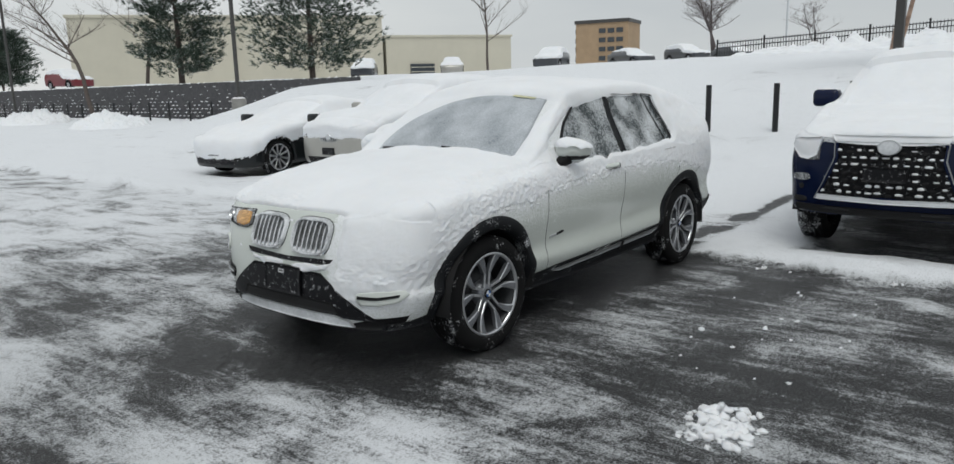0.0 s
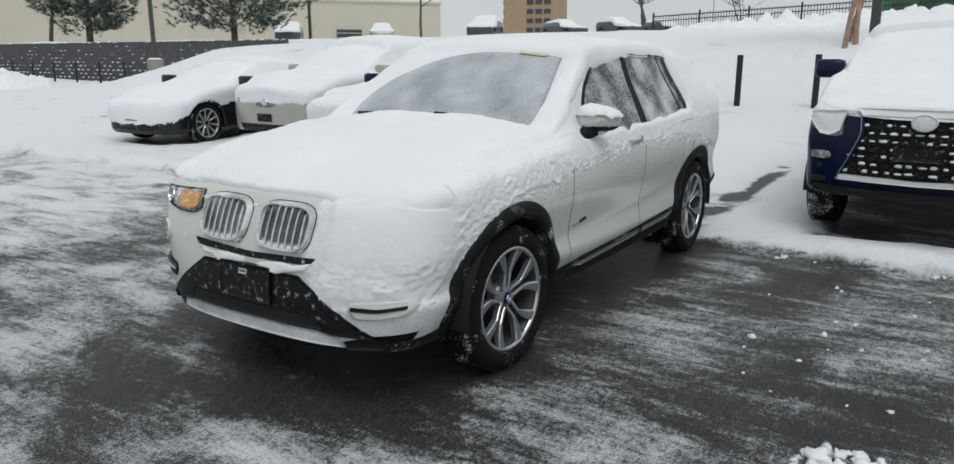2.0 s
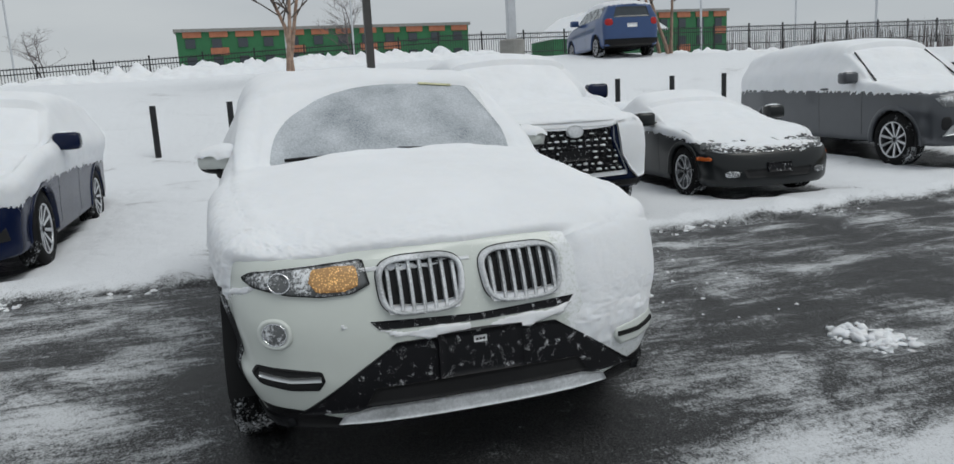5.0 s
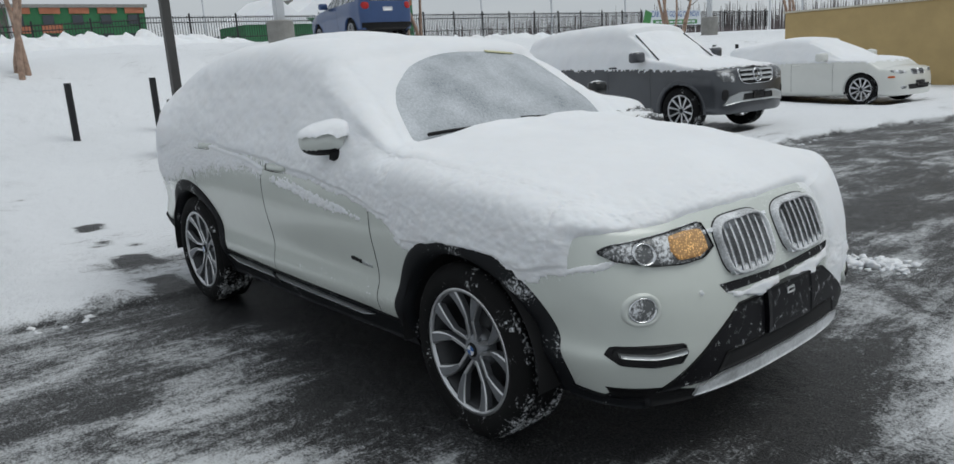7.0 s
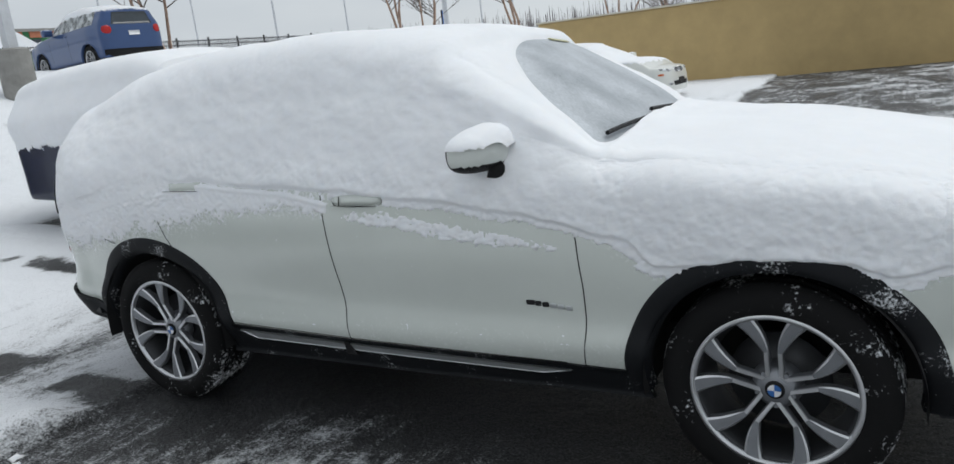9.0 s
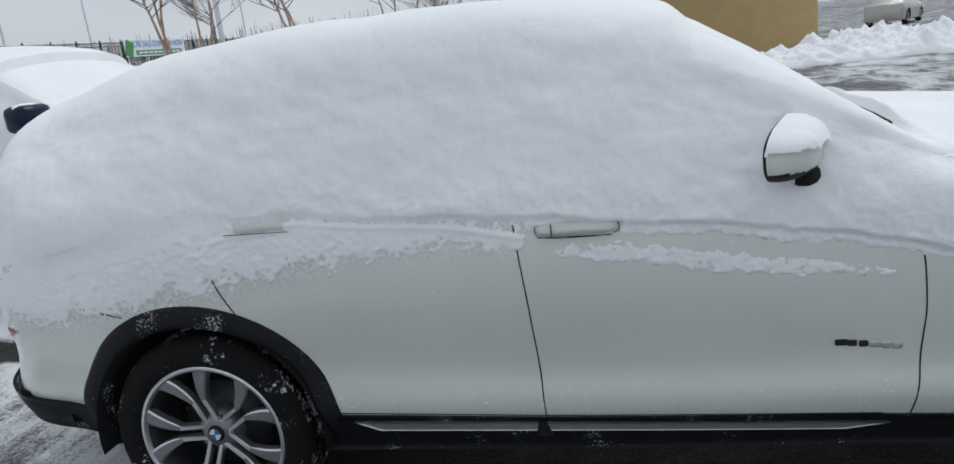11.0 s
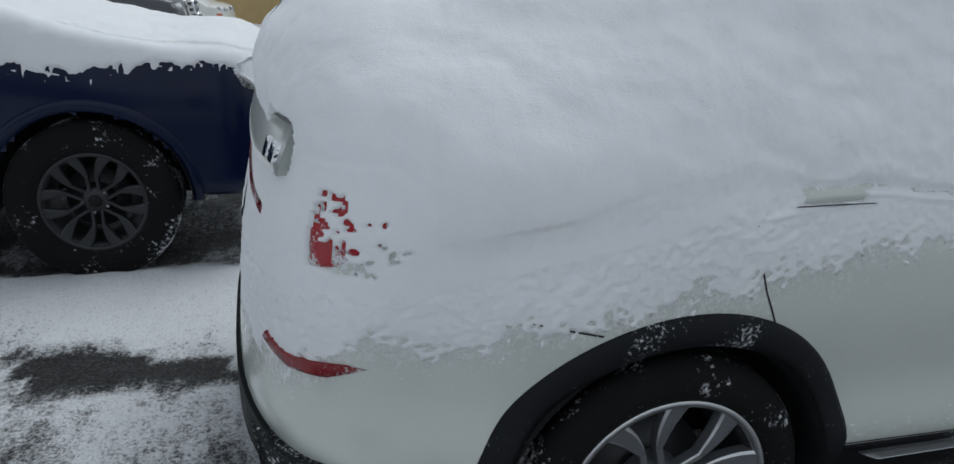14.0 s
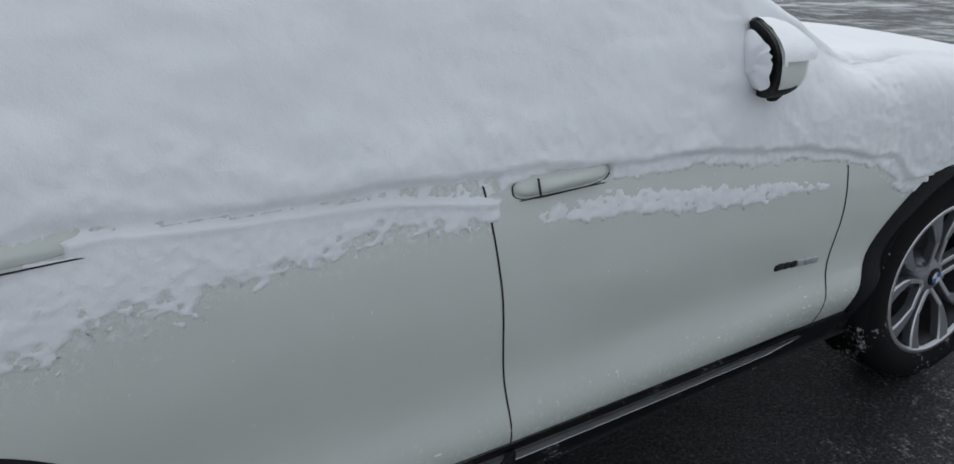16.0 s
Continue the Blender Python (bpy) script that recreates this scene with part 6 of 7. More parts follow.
def round_front(c, owner, star=True):
    """Three-bar chrome grille with a round badge, and a chromed bumper."""
    f = front(c)
    ring = rounded(0, 0.92, 0.92, 0.30, 4.0, 48, 0, 0.10)
    gr = blob("grille", f, ring, M_DARK, owner, 0.003, 0, 6, 0.03, "chrome-barred grille with a round badge")
    hoop("grille_frame", f, ring, 0.03, M_CHROME, gr, 0.02, 0.03)
    for r in range(3):
        z = 0.84 + 0.075 * r
        strip("grille_bar", f, [(-0.42, z), (0.42, z)], [(-0.42, z + 0.035), (0.42, z + 0.035)], M_SILVER, gr, 18, 3, 0.02, 0.03)
    hoop("badge_ring", f, rounded(0, 0.92, 0.24, 0.24, 2.0, 32), 0.025, M_CHROME, gr, 0.04, 0.02)
    for k in range(3):
        a = math.pi / 2 + k * 2.0944
        u, w = math.cos(a), math.sin(a)
        strip("badge_spoke", f, [(-0.012 * w, 0.92 + 0.012 * u), (0.11 * u, 0.92 + 0.11 * w)], [(0.012 * w, 0.92 - 0.012 * u), (0.11 * u + 0.001, 0.92 + 0.11 * w)], M_CHROME, gr, 5, 2, 0.045, 0.02)
    strip("bumper_bar", f, [(-0.80, 0.46), (-0.45, 0.50), (0.45, 0.50), (0.80, 0.46)], [(-0.70, 0.60), (-0.45, 0.66), (0.45, 0.66), (0.70, 0.60)], M_SILVER, owner, 30, 5, 0.015, 0.03, "satin chrome bumper bar")
    strip("intake", f, [(-0.40, 0.53), (0.40, 0.53)], [(-0.38, 0.63), (0.38, 0.63)], M_DARK, owner, 16, 4, 0.02, 0.02)
    strip("plate_holder", f, [(-0.15, 0.55), (0.15, 0.55)], [(-0.15, 0.66), (0.15, 0.66)], M_PLASTIC, owner, 8, 4, 0.035, 0.03)
    for sg in (1, -1):
        l = [(sg * 0.56, 0.82), (sg * 0.80, 0.85), (sg * 0.88, 0.98), (sg * 0.66, 1.0), (sg * 0.54, 0.94)]
        blob("headlight", f, resample(l + l[:1], 31)[:-1], M_LENS, owner, 0.004, 0.01, 5, 0.03)
        blob("bumper_vent", f, rounded(sg * 0.76, 0.63, 0.12, 0.18, 3, 20), M_DARK, owner, 0.004, 0, 3, 0.02)


def twin_front(zc, h, w, vent, yellow=False):
    def build(c, owner):
        f = front(c)
        for sg in (1, -1):
            ring = rounded(sg * (w / 2 + 0.02), zc, w, h, 3.2, 32)
            k = blob("grille", f, ring, M_DARK, owner, 0.003, 0, 4, 0.03)
            hoop("grille_frame", f, ring, 0.016, M_CHROME, k, 0.014, 0.02)
            for i in range(6):
                y0 = sg * (w / 2 + 0.02) + (i - 2.5) * w / 7.5
                strip("grille_slat", f, [(y0 - 0.005, zc - h * 0.38), (y0 - 0.005, zc + h * 0.38)], [(y0 + 0.005, zc - h * 0.38), (y0 + 0.005, zc + h * 0.38)], M_RIMGREY, k, 4, 2, 0.008, 0.02)
            l = [(sg * 0.44, zc - 0.03), (sg * 0.62, zc - 0.04), (sg * 0.80, zc + 0.0), (sg * 0.80, zc + 0.06), (sg * 0.6, zc + 0.07), (sg * 0.44, zc + 0.06)]
            blob("headlight", f, resample(l + l[:1], 31)[:-1], M_LENS, owner, 0.004, 0.008, 4, 0.03)
            blob("side_marker", f, rounded(sg * 0.80, zc - 0.10, 0.10, 0.045, 3, 16), M_AMBERREF, owner, 0.004, 0.004, 3, 0.02, "orange side marker")
            blob("fog_lamp", f, rounded(sg * 0.56, vent, 0.16, 0.07, 3, 20), M_LENS, owner, 0.004, 0.004, 3, 0.02)
        strip("intake", f, [(-0.40, vent - 0.05), (0.40, vent - 0.05)], [(-0.44, vent + 0.05), (0.44, vent + 0.05)], M_DARK, owner, 20, 4, 0.004, 0.02)
        strip("plate_holder", f, [(-0.15, vent + 0.01), (0.15, vent + 0.01)], [(-0.15, vent + 0.12), (0.15, vent + 0.12)], M_DUSTPLASTIC, owner, 8, 4, 0.03, 0.03)
    return build


def plain_front(zc, w, h, mesh=True):
    def build(c, owner):
        f = front(c)
        ring = rounded(0, zc, w, h, 3.2, 40, 0, 0.12)
        k = blob("grille", f, ring, M_DARK, owner, 0.003, 0, 5, 0.03, "bright grille speckled with snow")
        hoop("grille_frame", f, ring, 0.02, M_SILVER, k, 0.014, 0.02)
        n = 9
        for i in range(n):
            y0 = (i - (n - 1) / 2) * w / (n + 0.5)
            strip("grille_slat", f, [(y0 - 0.01, zc - h * 0.36), (y0 - 0.01, zc + h * 0.36)], [(y0 + 0.01, zc - h * 0.36), (y0 + 0.01, zc + h * 0.36)], M_SILVER, k, 4, 2, 0.008, 0.02)
        blob("emblem", f, rounded(0, zc, 0.13, 0.11, 2, 20), M_CHROME, k, 0.02, 0.006, 3, 0.02)
        strip("intake", f, [(-0.55, 0.24), (0.55, 0.24)], [(-0.60, 0.36), (0.60, 0.36)], M_DUSTPLASTIC, owner, 24, 4, 0.006, 0.02)
        strip("plate_holder", f, [(-0.15, 0.40), (0.15, 0.40)], [(-0.15, 0.52), (0.15, 0.52)], M_DUSTPLASTIC, owner, 8, 4, 0.02, 0.03)
        for sg in (1, -1):
            l = [(sg * 0.50, zc + 0.0), (sg * 0.66, zc + 0.0), (sg * 0.82, zc + 0.08), (sg * 0.82, zc + 0.14), (sg * 0.6, zc + 0.10)]
            blob("headlight", f, resample(l + l[:1], 31)[:-1], M_LENS, owner, 0.004, 0.008, 4, 0.03)
    return build


def high(*pts):
    return curve(*pts)


generic("suv", -4.38, 2.43, -2, "navy off-road car heaped with fresh snow in the row", M_NAVY, suv_spec(4.88, 1.84, 0.90, 2.79, 0.385, 0.88, 1.22, 1.12, 0.40, 1.26), 0.235, 6, 0.075,
        high((-4.1, 1.05), (-3.0, 1.08), (-1.0, 1.06), (-0.3, 1.02), (0.3, 1.03), (0.9, 1.03)), 21, M_BLACKALLOY, M_BLACKALLOY, (-0.62, -1.28), spindle, flare=0.05, wide=0.26, turn=0.5, res=(300, 56, 110), pillars=False)
generic("sports_car", -4.62, 5.19, -5, "low black roadster under fresh snow", M_BLACKP, sedan_spec(4.05, 1.24, 0.86, 2.45, 0.31, 0.80, 0.84, 0.66, 0.17, 0.84, 0.90, -1.6, -2.0), 0.21, 5, 0.06,
        high((-3.3, 0.72), (-1.0, 0.78), (0.0, 0.72), (0.8, 0.58)), 31, screen=(-0.75, -1.35), extra=twin_front(0.60, 0.09, 0.17, 0.32), pillars=False)
generic("suv", -5.20, 9.15, -5, "dark grey off-road car with chrome grille under snow", M_GREYP, suv_spec(5.13, 1.85, 0.97, 3.07, 0.385, 0.87, 1.20, 1.08, 0.34, 1.20), 0.26, 10, 0.08,
        high((-4.3, 1.16), (-1.0, 1.10), (0.0, 1.06), (0.9, 1.08)), 41, screen=(-0.62, -1.30), extra=round_front, flare=0.05, wide=0.26)
generic("sedan", -4.78, 15.1, -6, "cream white saloon lightly covered with snow", M_WHITEP, sedan_spec(4.91, 1.47, 0.93, 2.97, 0.335, 0.83, 1.0, 0.80, 0.19, 0.95, 1.08), 0.24, 10, 0.05,
        high((-4.1, 0.98), (-1.0, 0.94), (0.0, 0.92), (0.8, 0.84)), 51, screen=(-0.62, -1.35), extra=twin_front(0.68, 0.16, 0.24, 0.36), pillars=False)
generic("suv", -4.55, -3.55, 0, "navy compact off-road car smothered in white snow", M_NAVY, suv_spec(4.63, 1.64, 0.92, 2.66, 0.36, 0.86, 1.08, 0.90, 0.24, 1.05), 0.24, 10, 0.09,
        high((-3.8, 0.80), (-1.0, 0.84), (-0.1, 0.82), (0.4, 0.70), (0.9, 0.66)), 61, screen=(-0.6, -1.3), extra=small_spindle, flare=0.04, pillars=False)
generic("suv", -6.00, -6.62, 0, "pale beige off-road car deep under snow", M_SILVERP, suv_spec(4.75, 1.70, 0.93, 2.72, 0.36, 0.90, 1.12, 0.92, 0.26, 1.08), 0.235, 10, 0.09,
        high((-3.8, 0.80), (-1.0, 0.86), (0.0, 0.74), (0.9, 0.70)), 71, screen=(-0.6, -1.3), extra=plain_front(0.70, 0.50, 0.16), flare=0.03, pillars=False)
generic("coupe", -5.22, -9.10, 4, "black two-door coupe under fresh snow", M_BLACKP, sedan_spec(4.66, 1.40, 0.92, 2.78, 0.335, 0.85, 0.92, 0.74, 0.18, 0.92, 1.02, -1.45, -2.4), 0.245, 10, 0.06,
        high((-3.8, 0.84), (-1.0, 0.74), (0.0, 0.56), (0.4, 0.48), (0.85, 0.34)), 81, screen=(-0.62, -1.4), extra=plain_front(0.58, 0.42, 0.20), pillars=False)

# ---- posts, lamps, trees, fence, far things ----
def bollard(x, y):
    z = float(land(np.array(x), np.array(y)))
    bm = bmesh.new()
    tube(bm, (0, 0, -0.1), (0, 0, 1.0), 0.055, 0.055, 14)
    o = root("bollard", pose(x, y, z), "slim black steel post standing in snow", "bollard", "posts behind the parked row")
    part("post", bm, M_IRON, o)
    bm = bmesh.new()
    bmesh.ops.create_uvsphere(bm, u_segments=12, v_segments=6, radius=0.056, matrix=pose(0, 0, 1.0) @ Matrix.Diagonal((1, 1, 0.35, 1)))
    part("snow_top", bm, M_SNOW, o, "thin snow on the post top", True)
    return o


for k in range(-4, 16):
    bollard(-11.4, 0.36 + 1.33 * k)


def lot_lamp(x, y, base=0.75, r=0.28, height=8.0, z0=None):
    z = float(land(np.array(x), np.array(y))) if z0 is None else z0
    o = root("lamp_post", pose(x, y, z), "dark square light pole on a concrete pedestal", "lamp post", "lot lamp posts")
    bm = bmesh.new()
    v, f = lathe([(0.0, base + 0.0), (r * 0.92, base), (r, base - 0.03), (r, -0.3)], 28, "z")
    raw("pedestal", v, f, M_CONC, o, "weathered round concrete pedestal", False)
    bm.free()
    bm = bmesh.new()
    box(bm, (0.26, 0.26, 0.16), (0, 0, base + 0.08), 0.01)
    part("base_cover", bm, M_POLE, o)
    bm = bmesh.new()
    box(bm, (0.125, 0.125, height), (0, 0, base + height / 2), 0.008)
    part("pole", bm, M_POLE, o)
    bm = bmesh.new()
    box(bm, (0.5, 0.3, 0.1), (0.3, 0, base + height), 0.02)
    part("lamp_head", bm, M_POLE, o)
    bm = bmesh.new()
    bmesh.ops.create_uvsphere(bm, u_segments=16, v_segments=8, radius=r * 0.9, matrix=pose(0, 0, base) @ Matrix.Diagonal((1, 1, 0.25, 1)))
    part("snow_top", bm, M_SNOW, o, "snow lying on the pedestal", True)
    return o


lot_lamp(-9.4, 1.38)
lot_lamp(-15.0, -23.8, 0.6, 0.3)
lot_lamp(-14.8, -46.5, 0.6, 0.3)


def far_pole(x, y, h, z, r=0.10, arm=0.0, material=M_POLELIGHT):
    o = root("street_lamp", pose(x, y, z), "pale slender street lamp in the distance", "street lamp", "far lamps")
    bm = bmesh.new()
    tube(bm, (0, 0, -1), (0, 0, h), r, r * 0.7, 8)
    part("pole", bm, material, o)
    if arm:
        bm = bmesh.new()
        tube(bm, (0, 0, h - 0.1), (0, arm, h), r * 0.6, r * 0.5, 6)
        box(bm, (0.3, 0.8, 0.15), (0, arm, h), 0.03)
        part("lamp_head", bm, material, o)
    return o


def bare_tree(x, y, h, z=None, seed=1, trunks=1, material=M_BARK, label="bare winter tree with fine twigs", spread_=0.5, thick=0.03, levels=5):
    z = float(land(np.array(x), np.array(y))) if z is None else z
    rng = random.Random(seed)
    o = root("tree", pose(x, y, z), label, "tree")
    verts, faces = [], []
    tv, tf = [], []

    def limb(a, d, length, r, level, out_v, out_f):
        pts, rad = [a], [r]
        n = 9 if level == 0 else (5 if level < 3 else 3)
        for k in range(n):
            d = (d + Vector((rng.gauss(0, 0.10), rng.gauss(0, 0.10), rng.gauss(0.03, 0.06)))).normalized()
            a = a + d * (length / n)
            pts.append(a)
            rad.append(r * (1 - (0.85 if level == 0 else 0.6) * (k + 1) / n))
        sides = 7 if level == 0 else (5 if level < 3 else 3)
        base = len(out_v)
        for p, rr in zip(pts, rad):
            u = d.orthogonal().normalized()
            w = d.cross(u)
            for s in range(sides):
                t = 2 * math.pi * s / sides
                out_v.append(p + (u * math.cos(t) + w * math.sin(t)) * rr)
        for k in range(n):
            for s in range(sides):
                i, j = base + k * sides + s, base + k * sides + (s + 1) % sides
                out_f.append((i, j, j + sides, i + sides))
        if level >= levels - 1:
            return
        for _ in range((15, 7, 5, 4)[min(level, 3)]):
            t = rng.uniform(0.33 if level == 0 else 0.12, 1.0)
            k = min(n - 1, int(t * n))
            p = pts[k].lerp(pts[k + 1], t * n - k)
            side = Vector((rng.gauss(0, 1), rng.gauss(0, 1), 0.2)).normalized()
            nd = (d * (0.42 if level == 0 else 0.7) + side * spread_ * (2.0 if level == 0 else 1.3) + Vector((0, 0, 0.06))).normalized()
            grown = length * ((0.22 + 0.40 * (1 - t)) if level == 0 else rng.uniform(0.30, 0.55))
            limb(p, nd, grown * rng.uniform(0.75, 1.15), max(rad[k] * 0.42, 0.004), level + 1, verts, faces)

    for k in range(trunks):
        lean = Vector((rng.gauss(0, 0.12), rng.gauss(0, 0.12), 1)) if trunks > 1 else Vector((0, 0, 1))
        limb(Vector((0.25 * k - 0.12 * trunks, 0.2 * (k % 2), -0.2)), lean.normalized(), h * 0.92, h * thick * 0.8, 0, tv, tf)
    raw("trunk", tv, tf, material, o)
    raw("crown", verts, faces, M_BARK if material != M_FARTREE else material, o)
    return o


def needle_material():
    """Dark green needles, some of them white with frost."""
    m = mat("pine_needles", (0.060, 0.090, 0.065), 0.8, 0.0, 0.35, 3.0)
    t = m.node_tree
    b = t.nodes["Principled BSDF"]
    base = b.inputs["Base Color"].links[0].from_socket
    geo = t.nodes.new("ShaderNodeNewGeometry")
    r = t.nodes.new("ShaderNodeMapRange")
    r.inputs["From Min"].default_value = 0.80
    r.inputs["From Max"].default_value = 0.97
    r.inputs["To Max"].default_value = 0.75
    mix = t.nodes.new("ShaderNodeMixRGB")
    mix.inputs["Color2"].default_value = (0.62, 0.66, 0.66, 1)
    t.links.new(geo.outputs["Random Per Island"], r.inputs["Value"])
    t.links.new(r.outputs["Result"], mix.inputs["Fac"])
    t.links.new(base, mix.inputs["Color1"])
    t.links.new(mix.outputs["Color"], b.inputs["Base Color"])
    return m


M_NEEDLE = needle_material()


def pine(x, y, h, r, z, seed, lift=0.06):
    """A broad pine: boughs of needle tufts at uneven reach round a trunk."""
    rng = random.Random(seed)
    o = root("pine_tree", pose(x, y, z), "broad dark green pine with frosted needles", "tree", "pines behind the wall")
    bm = bmesh.new()
    tube(bm, (0, 0, -0.5), (0, 0, h * 0.9), h * 0.022, h * 0.006, 8)
    part("trunk", bm, M_BARK, o)
    v, f, bv, bf = [], [], [], []
    for k in range(330):
        t = lift + (1 - lift) * rng.random()
        a = rng.uniform(0, 6.283)
        reach = r * max(0.12, 1 - abs((t - 0.36) / 0.70) ** 2.3) ** 0.7 * rng.uniform(0.55, 1.12)
        p0 = Vector((0, 0, h * t * 0.92))
        p1 = Vector((reach * math.cos(a), reach * math.sin(a), h * t + 0.22 * reach))
        i = len(bv)
        side = Vector((-math.sin(a), math.cos(a), 0)) * 0.025
        bv.extend((p0 - side, p0 + side, p1))
        bf.append((i, i + 1, i + 2))
        for q in range(15):
            u = 0.30 + 0.70 * rng.random() ** 0.7
            c = p0.lerp(p1, u) + Vector((rng.gauss(0, 0.20), rng.gauss(0, 0.20), rng.gauss(0.02, 0.14)))
            out = ((p1 - p0).normalized() + Vector((0, 0, 0.35))).normalized()
            for n in range(9):
                dd = (out + Vector((rng.gauss(0, 0.55), rng.gauss(0, 0.55), rng.gauss(0, 0.5)))).normalized()
                s = dd.orthogonal().normalized() * 0.026
                e = c + dd * rng.uniform(0.22, 0.46)
                i = len(v)
                v.extend((c - s, c + s, e))
                f.append((i, i + 1, i + 2))
    raw("boughs", bv, bf, M_BARK, o, smooth=False)
    raw("crown", v, f, M_NEEDLE, o, smooth=False)
    return o


# iron fence on the upper lot
def fence(x0, y0, x1, y1, z0, z1, h, name_label):
    o = root("fence", pose(0, 0, 0), name_label, "fence")
    n = int(math.hypot(x1 - x0, y1 - y0) / 0.14)
    v, f = [], []
    for k in range(n + 1):
        t = k / n
        x, y, z = x0 + (x1 - x0) * t, y0 + (y1 - y0) * t, z0 + (z1 - z0) * t
        big = k % 18 == 0
        w = 0.04 if big else 0.013
        hh = h + (0.12 if big else 0.0)
        i = len(v)
        for zz in (z - 0.2, z + hh):
            v += [(x - w, y - w, zz), (x + w, y - w, zz), (x + w, y + w, zz), (x - w, y + w, zz)]
        f += [(i, i + 1, i + 5, i + 4), (i + 1, i + 2, i + 6, i + 5), (i + 2, i + 3, i + 7, i + 6), (i + 3, i, i + 4, i + 7), (i + 4, i + 5, i + 6, i + 7)]
    tagged(raw("picket_run", v, f, M_IRON, o, smooth=False), kind="stuff")
    for dz in (0.2, h - 0.08, h - 0.32):
        bm = bmesh.new()
        tube(bm, (x0, y0, z0 + dz), (x1, y1, z1 + dz), 0.025, seg=4)
        part("rail", bm, M_IRON, o)
    return o


fence(-38, -12.5, -38, 10, 2.5, 3.4, 1.2, "black iron picket fence following the snowy bank down")
fence(-38, 10, -38, 71, 3.4, 3.4, 1.3, "long black iron picket fence above the snowy bank")

for x, y, s in ((-14.7, 0.3, 4), (-17.6, 12.0, 6), (-17.6, 26.2, 9)):
    bare_tree(x, y, 6.0, None, s, 3, M_BIRCH, "river birch with peeling tan trunks and bare twigs", 0.42, 0.013, 4)

for x, y, r in ((-14.6, 5.8, 0.31), (-20.5, 33.0, 0.42)):
    z = float(land(np.array(x), np.array(y)))
    o = root("sign_pedestal", pose(x, y, z), "round concrete pedestal with white pole", "pedestal")
    v, f = lathe([(0.0, 1.0), (r - 0.04, 1.0), (r, 0.97), (r, -0.5)], 28, "z")
    raw("pedestal", v, f, M_CONC, o, smooth=False)
    bm = bmesh.new()
    box(bm, (0.2, 0.2, 8), (0, 0, 5), 0.01)
    part("pole", bm, M_POLELIGHT, o)

# building under construction beyond the fence
def site_block(x, y, w, d, h, z, seed):
    o = root("apartment_block", pose(x, y, z), "unfinished flat block in green sheathing with open window holes", "building")
    bm = bmesh.new()
    box(bm, (d, w, h), (0, 0, h / 2))
    part("wall", bm, M_GREEN, o)
    rng = random.Random(seed)
    n = int(w / 3.2)
    for s in range(3):
        for k in range(n):
            yy = -w / 2 + (k + 0.5) * w / n
            zz = h * (s + 0.55) / 3.2
            bm = bmesh.new()
            box(bm, (0.3, 1.25, h * 0.16), (d / 2, yy, zz))
            part("window", bm, M_GLASSFAR, o)
            if s == 2 or rng.random() < 0.3:
                bm = bmesh.new()
                box(bm, (0.25, w / n * 0.7, h * 0.13), (d / 2 + 0.02, yy + 0.3, zz + h * 0.17))
                part("bare_panel", bm, M_ORANGE, o)
    bm = bmesh.new()
    box(bm, (d + 0.6, w + 0.6, 0.4), (0, 0, h + 0.2))
    part("roof", bm, M_CONC, o)
    return o


site_block(-112, 12, 40, 14, 7.4, 3.8, 1)
site_block(-112, 66, 20, 14, 8.5, 3.8, 2)
for x, y, w, h in ((-95, 44, 9, 4.0), (-98, 53, 10, 5.0)):
    o = root("house", pose(x, y, 3.8), "gabled house with snowy roof and green walls", "house")
    bm = bmesh.new()
    box(bm, (8, w, h), (0, 0, h / 2))
    part("wall", bm, M_GREEN, o)
    bm = bmesh.new()
    vs = [bm.verts.new(p) for p in ((4.4, -w * 0.55, h), (4.4, w * 0.55, h), (4.4, 0, h + 3.4), (-4.4, -w * 0.55, h), (-4.4, w * 0.55, h), (-4.4, 0, h + 3.4))]
    for q in ((0, 1, 2), (3, 5, 4), (0, 2, 5, 3), (1, 4, 5, 2), (0, 3, 4, 1)):
        bm.faces.new([vs[i] for i in q])
    part("roof", bm, M_SNOW, o, "snow-covered gable roof")

# beige warehouse
def bearing(deg, dist, z):
    """A place seen from the start of the walk, and the turn that faces it."""
    a = radians(deg)
    return pose(3.4 + dist * math.cos(a), 3.6 + dist * math.sin(a), z, 0, 0, deg + 180)


o = root("warehouse", bearing(-124.0, 102, 2.2), "long plain beige warehouse with a low annex", "building")
bm = bmesh.new()
box(bm, (20, 34, 7.9), (0, 0, 3.9))
part("wall", bm, M_BEIGE, o)
bm = bmesh.new()
box(bm, (20.4, 34.4, 0.3), (0, 0, 7.95))
part("roof", bm, M_BEIGE, o)
bm = bmesh.new()
box(bm, (16, 16, 5.6), (2, 25.4, 2.8))
annex = part("annex", bm, M_BEIGE, o, "lower annex of the warehouse")
bm = bmesh.new()
box(bm, (16.3, 16.3, 0.25), (2, 25.4, 5.7))
part("annex_roof", bm, M_BEIGE, o)
bm = bmesh.new()
box(bm, (0.2, 3.0, 1.8), (10.1, 21.8, 1.5))
gdoor = part("shutter_door", bm, M_GLASSFAR, o, "glazed roller door")
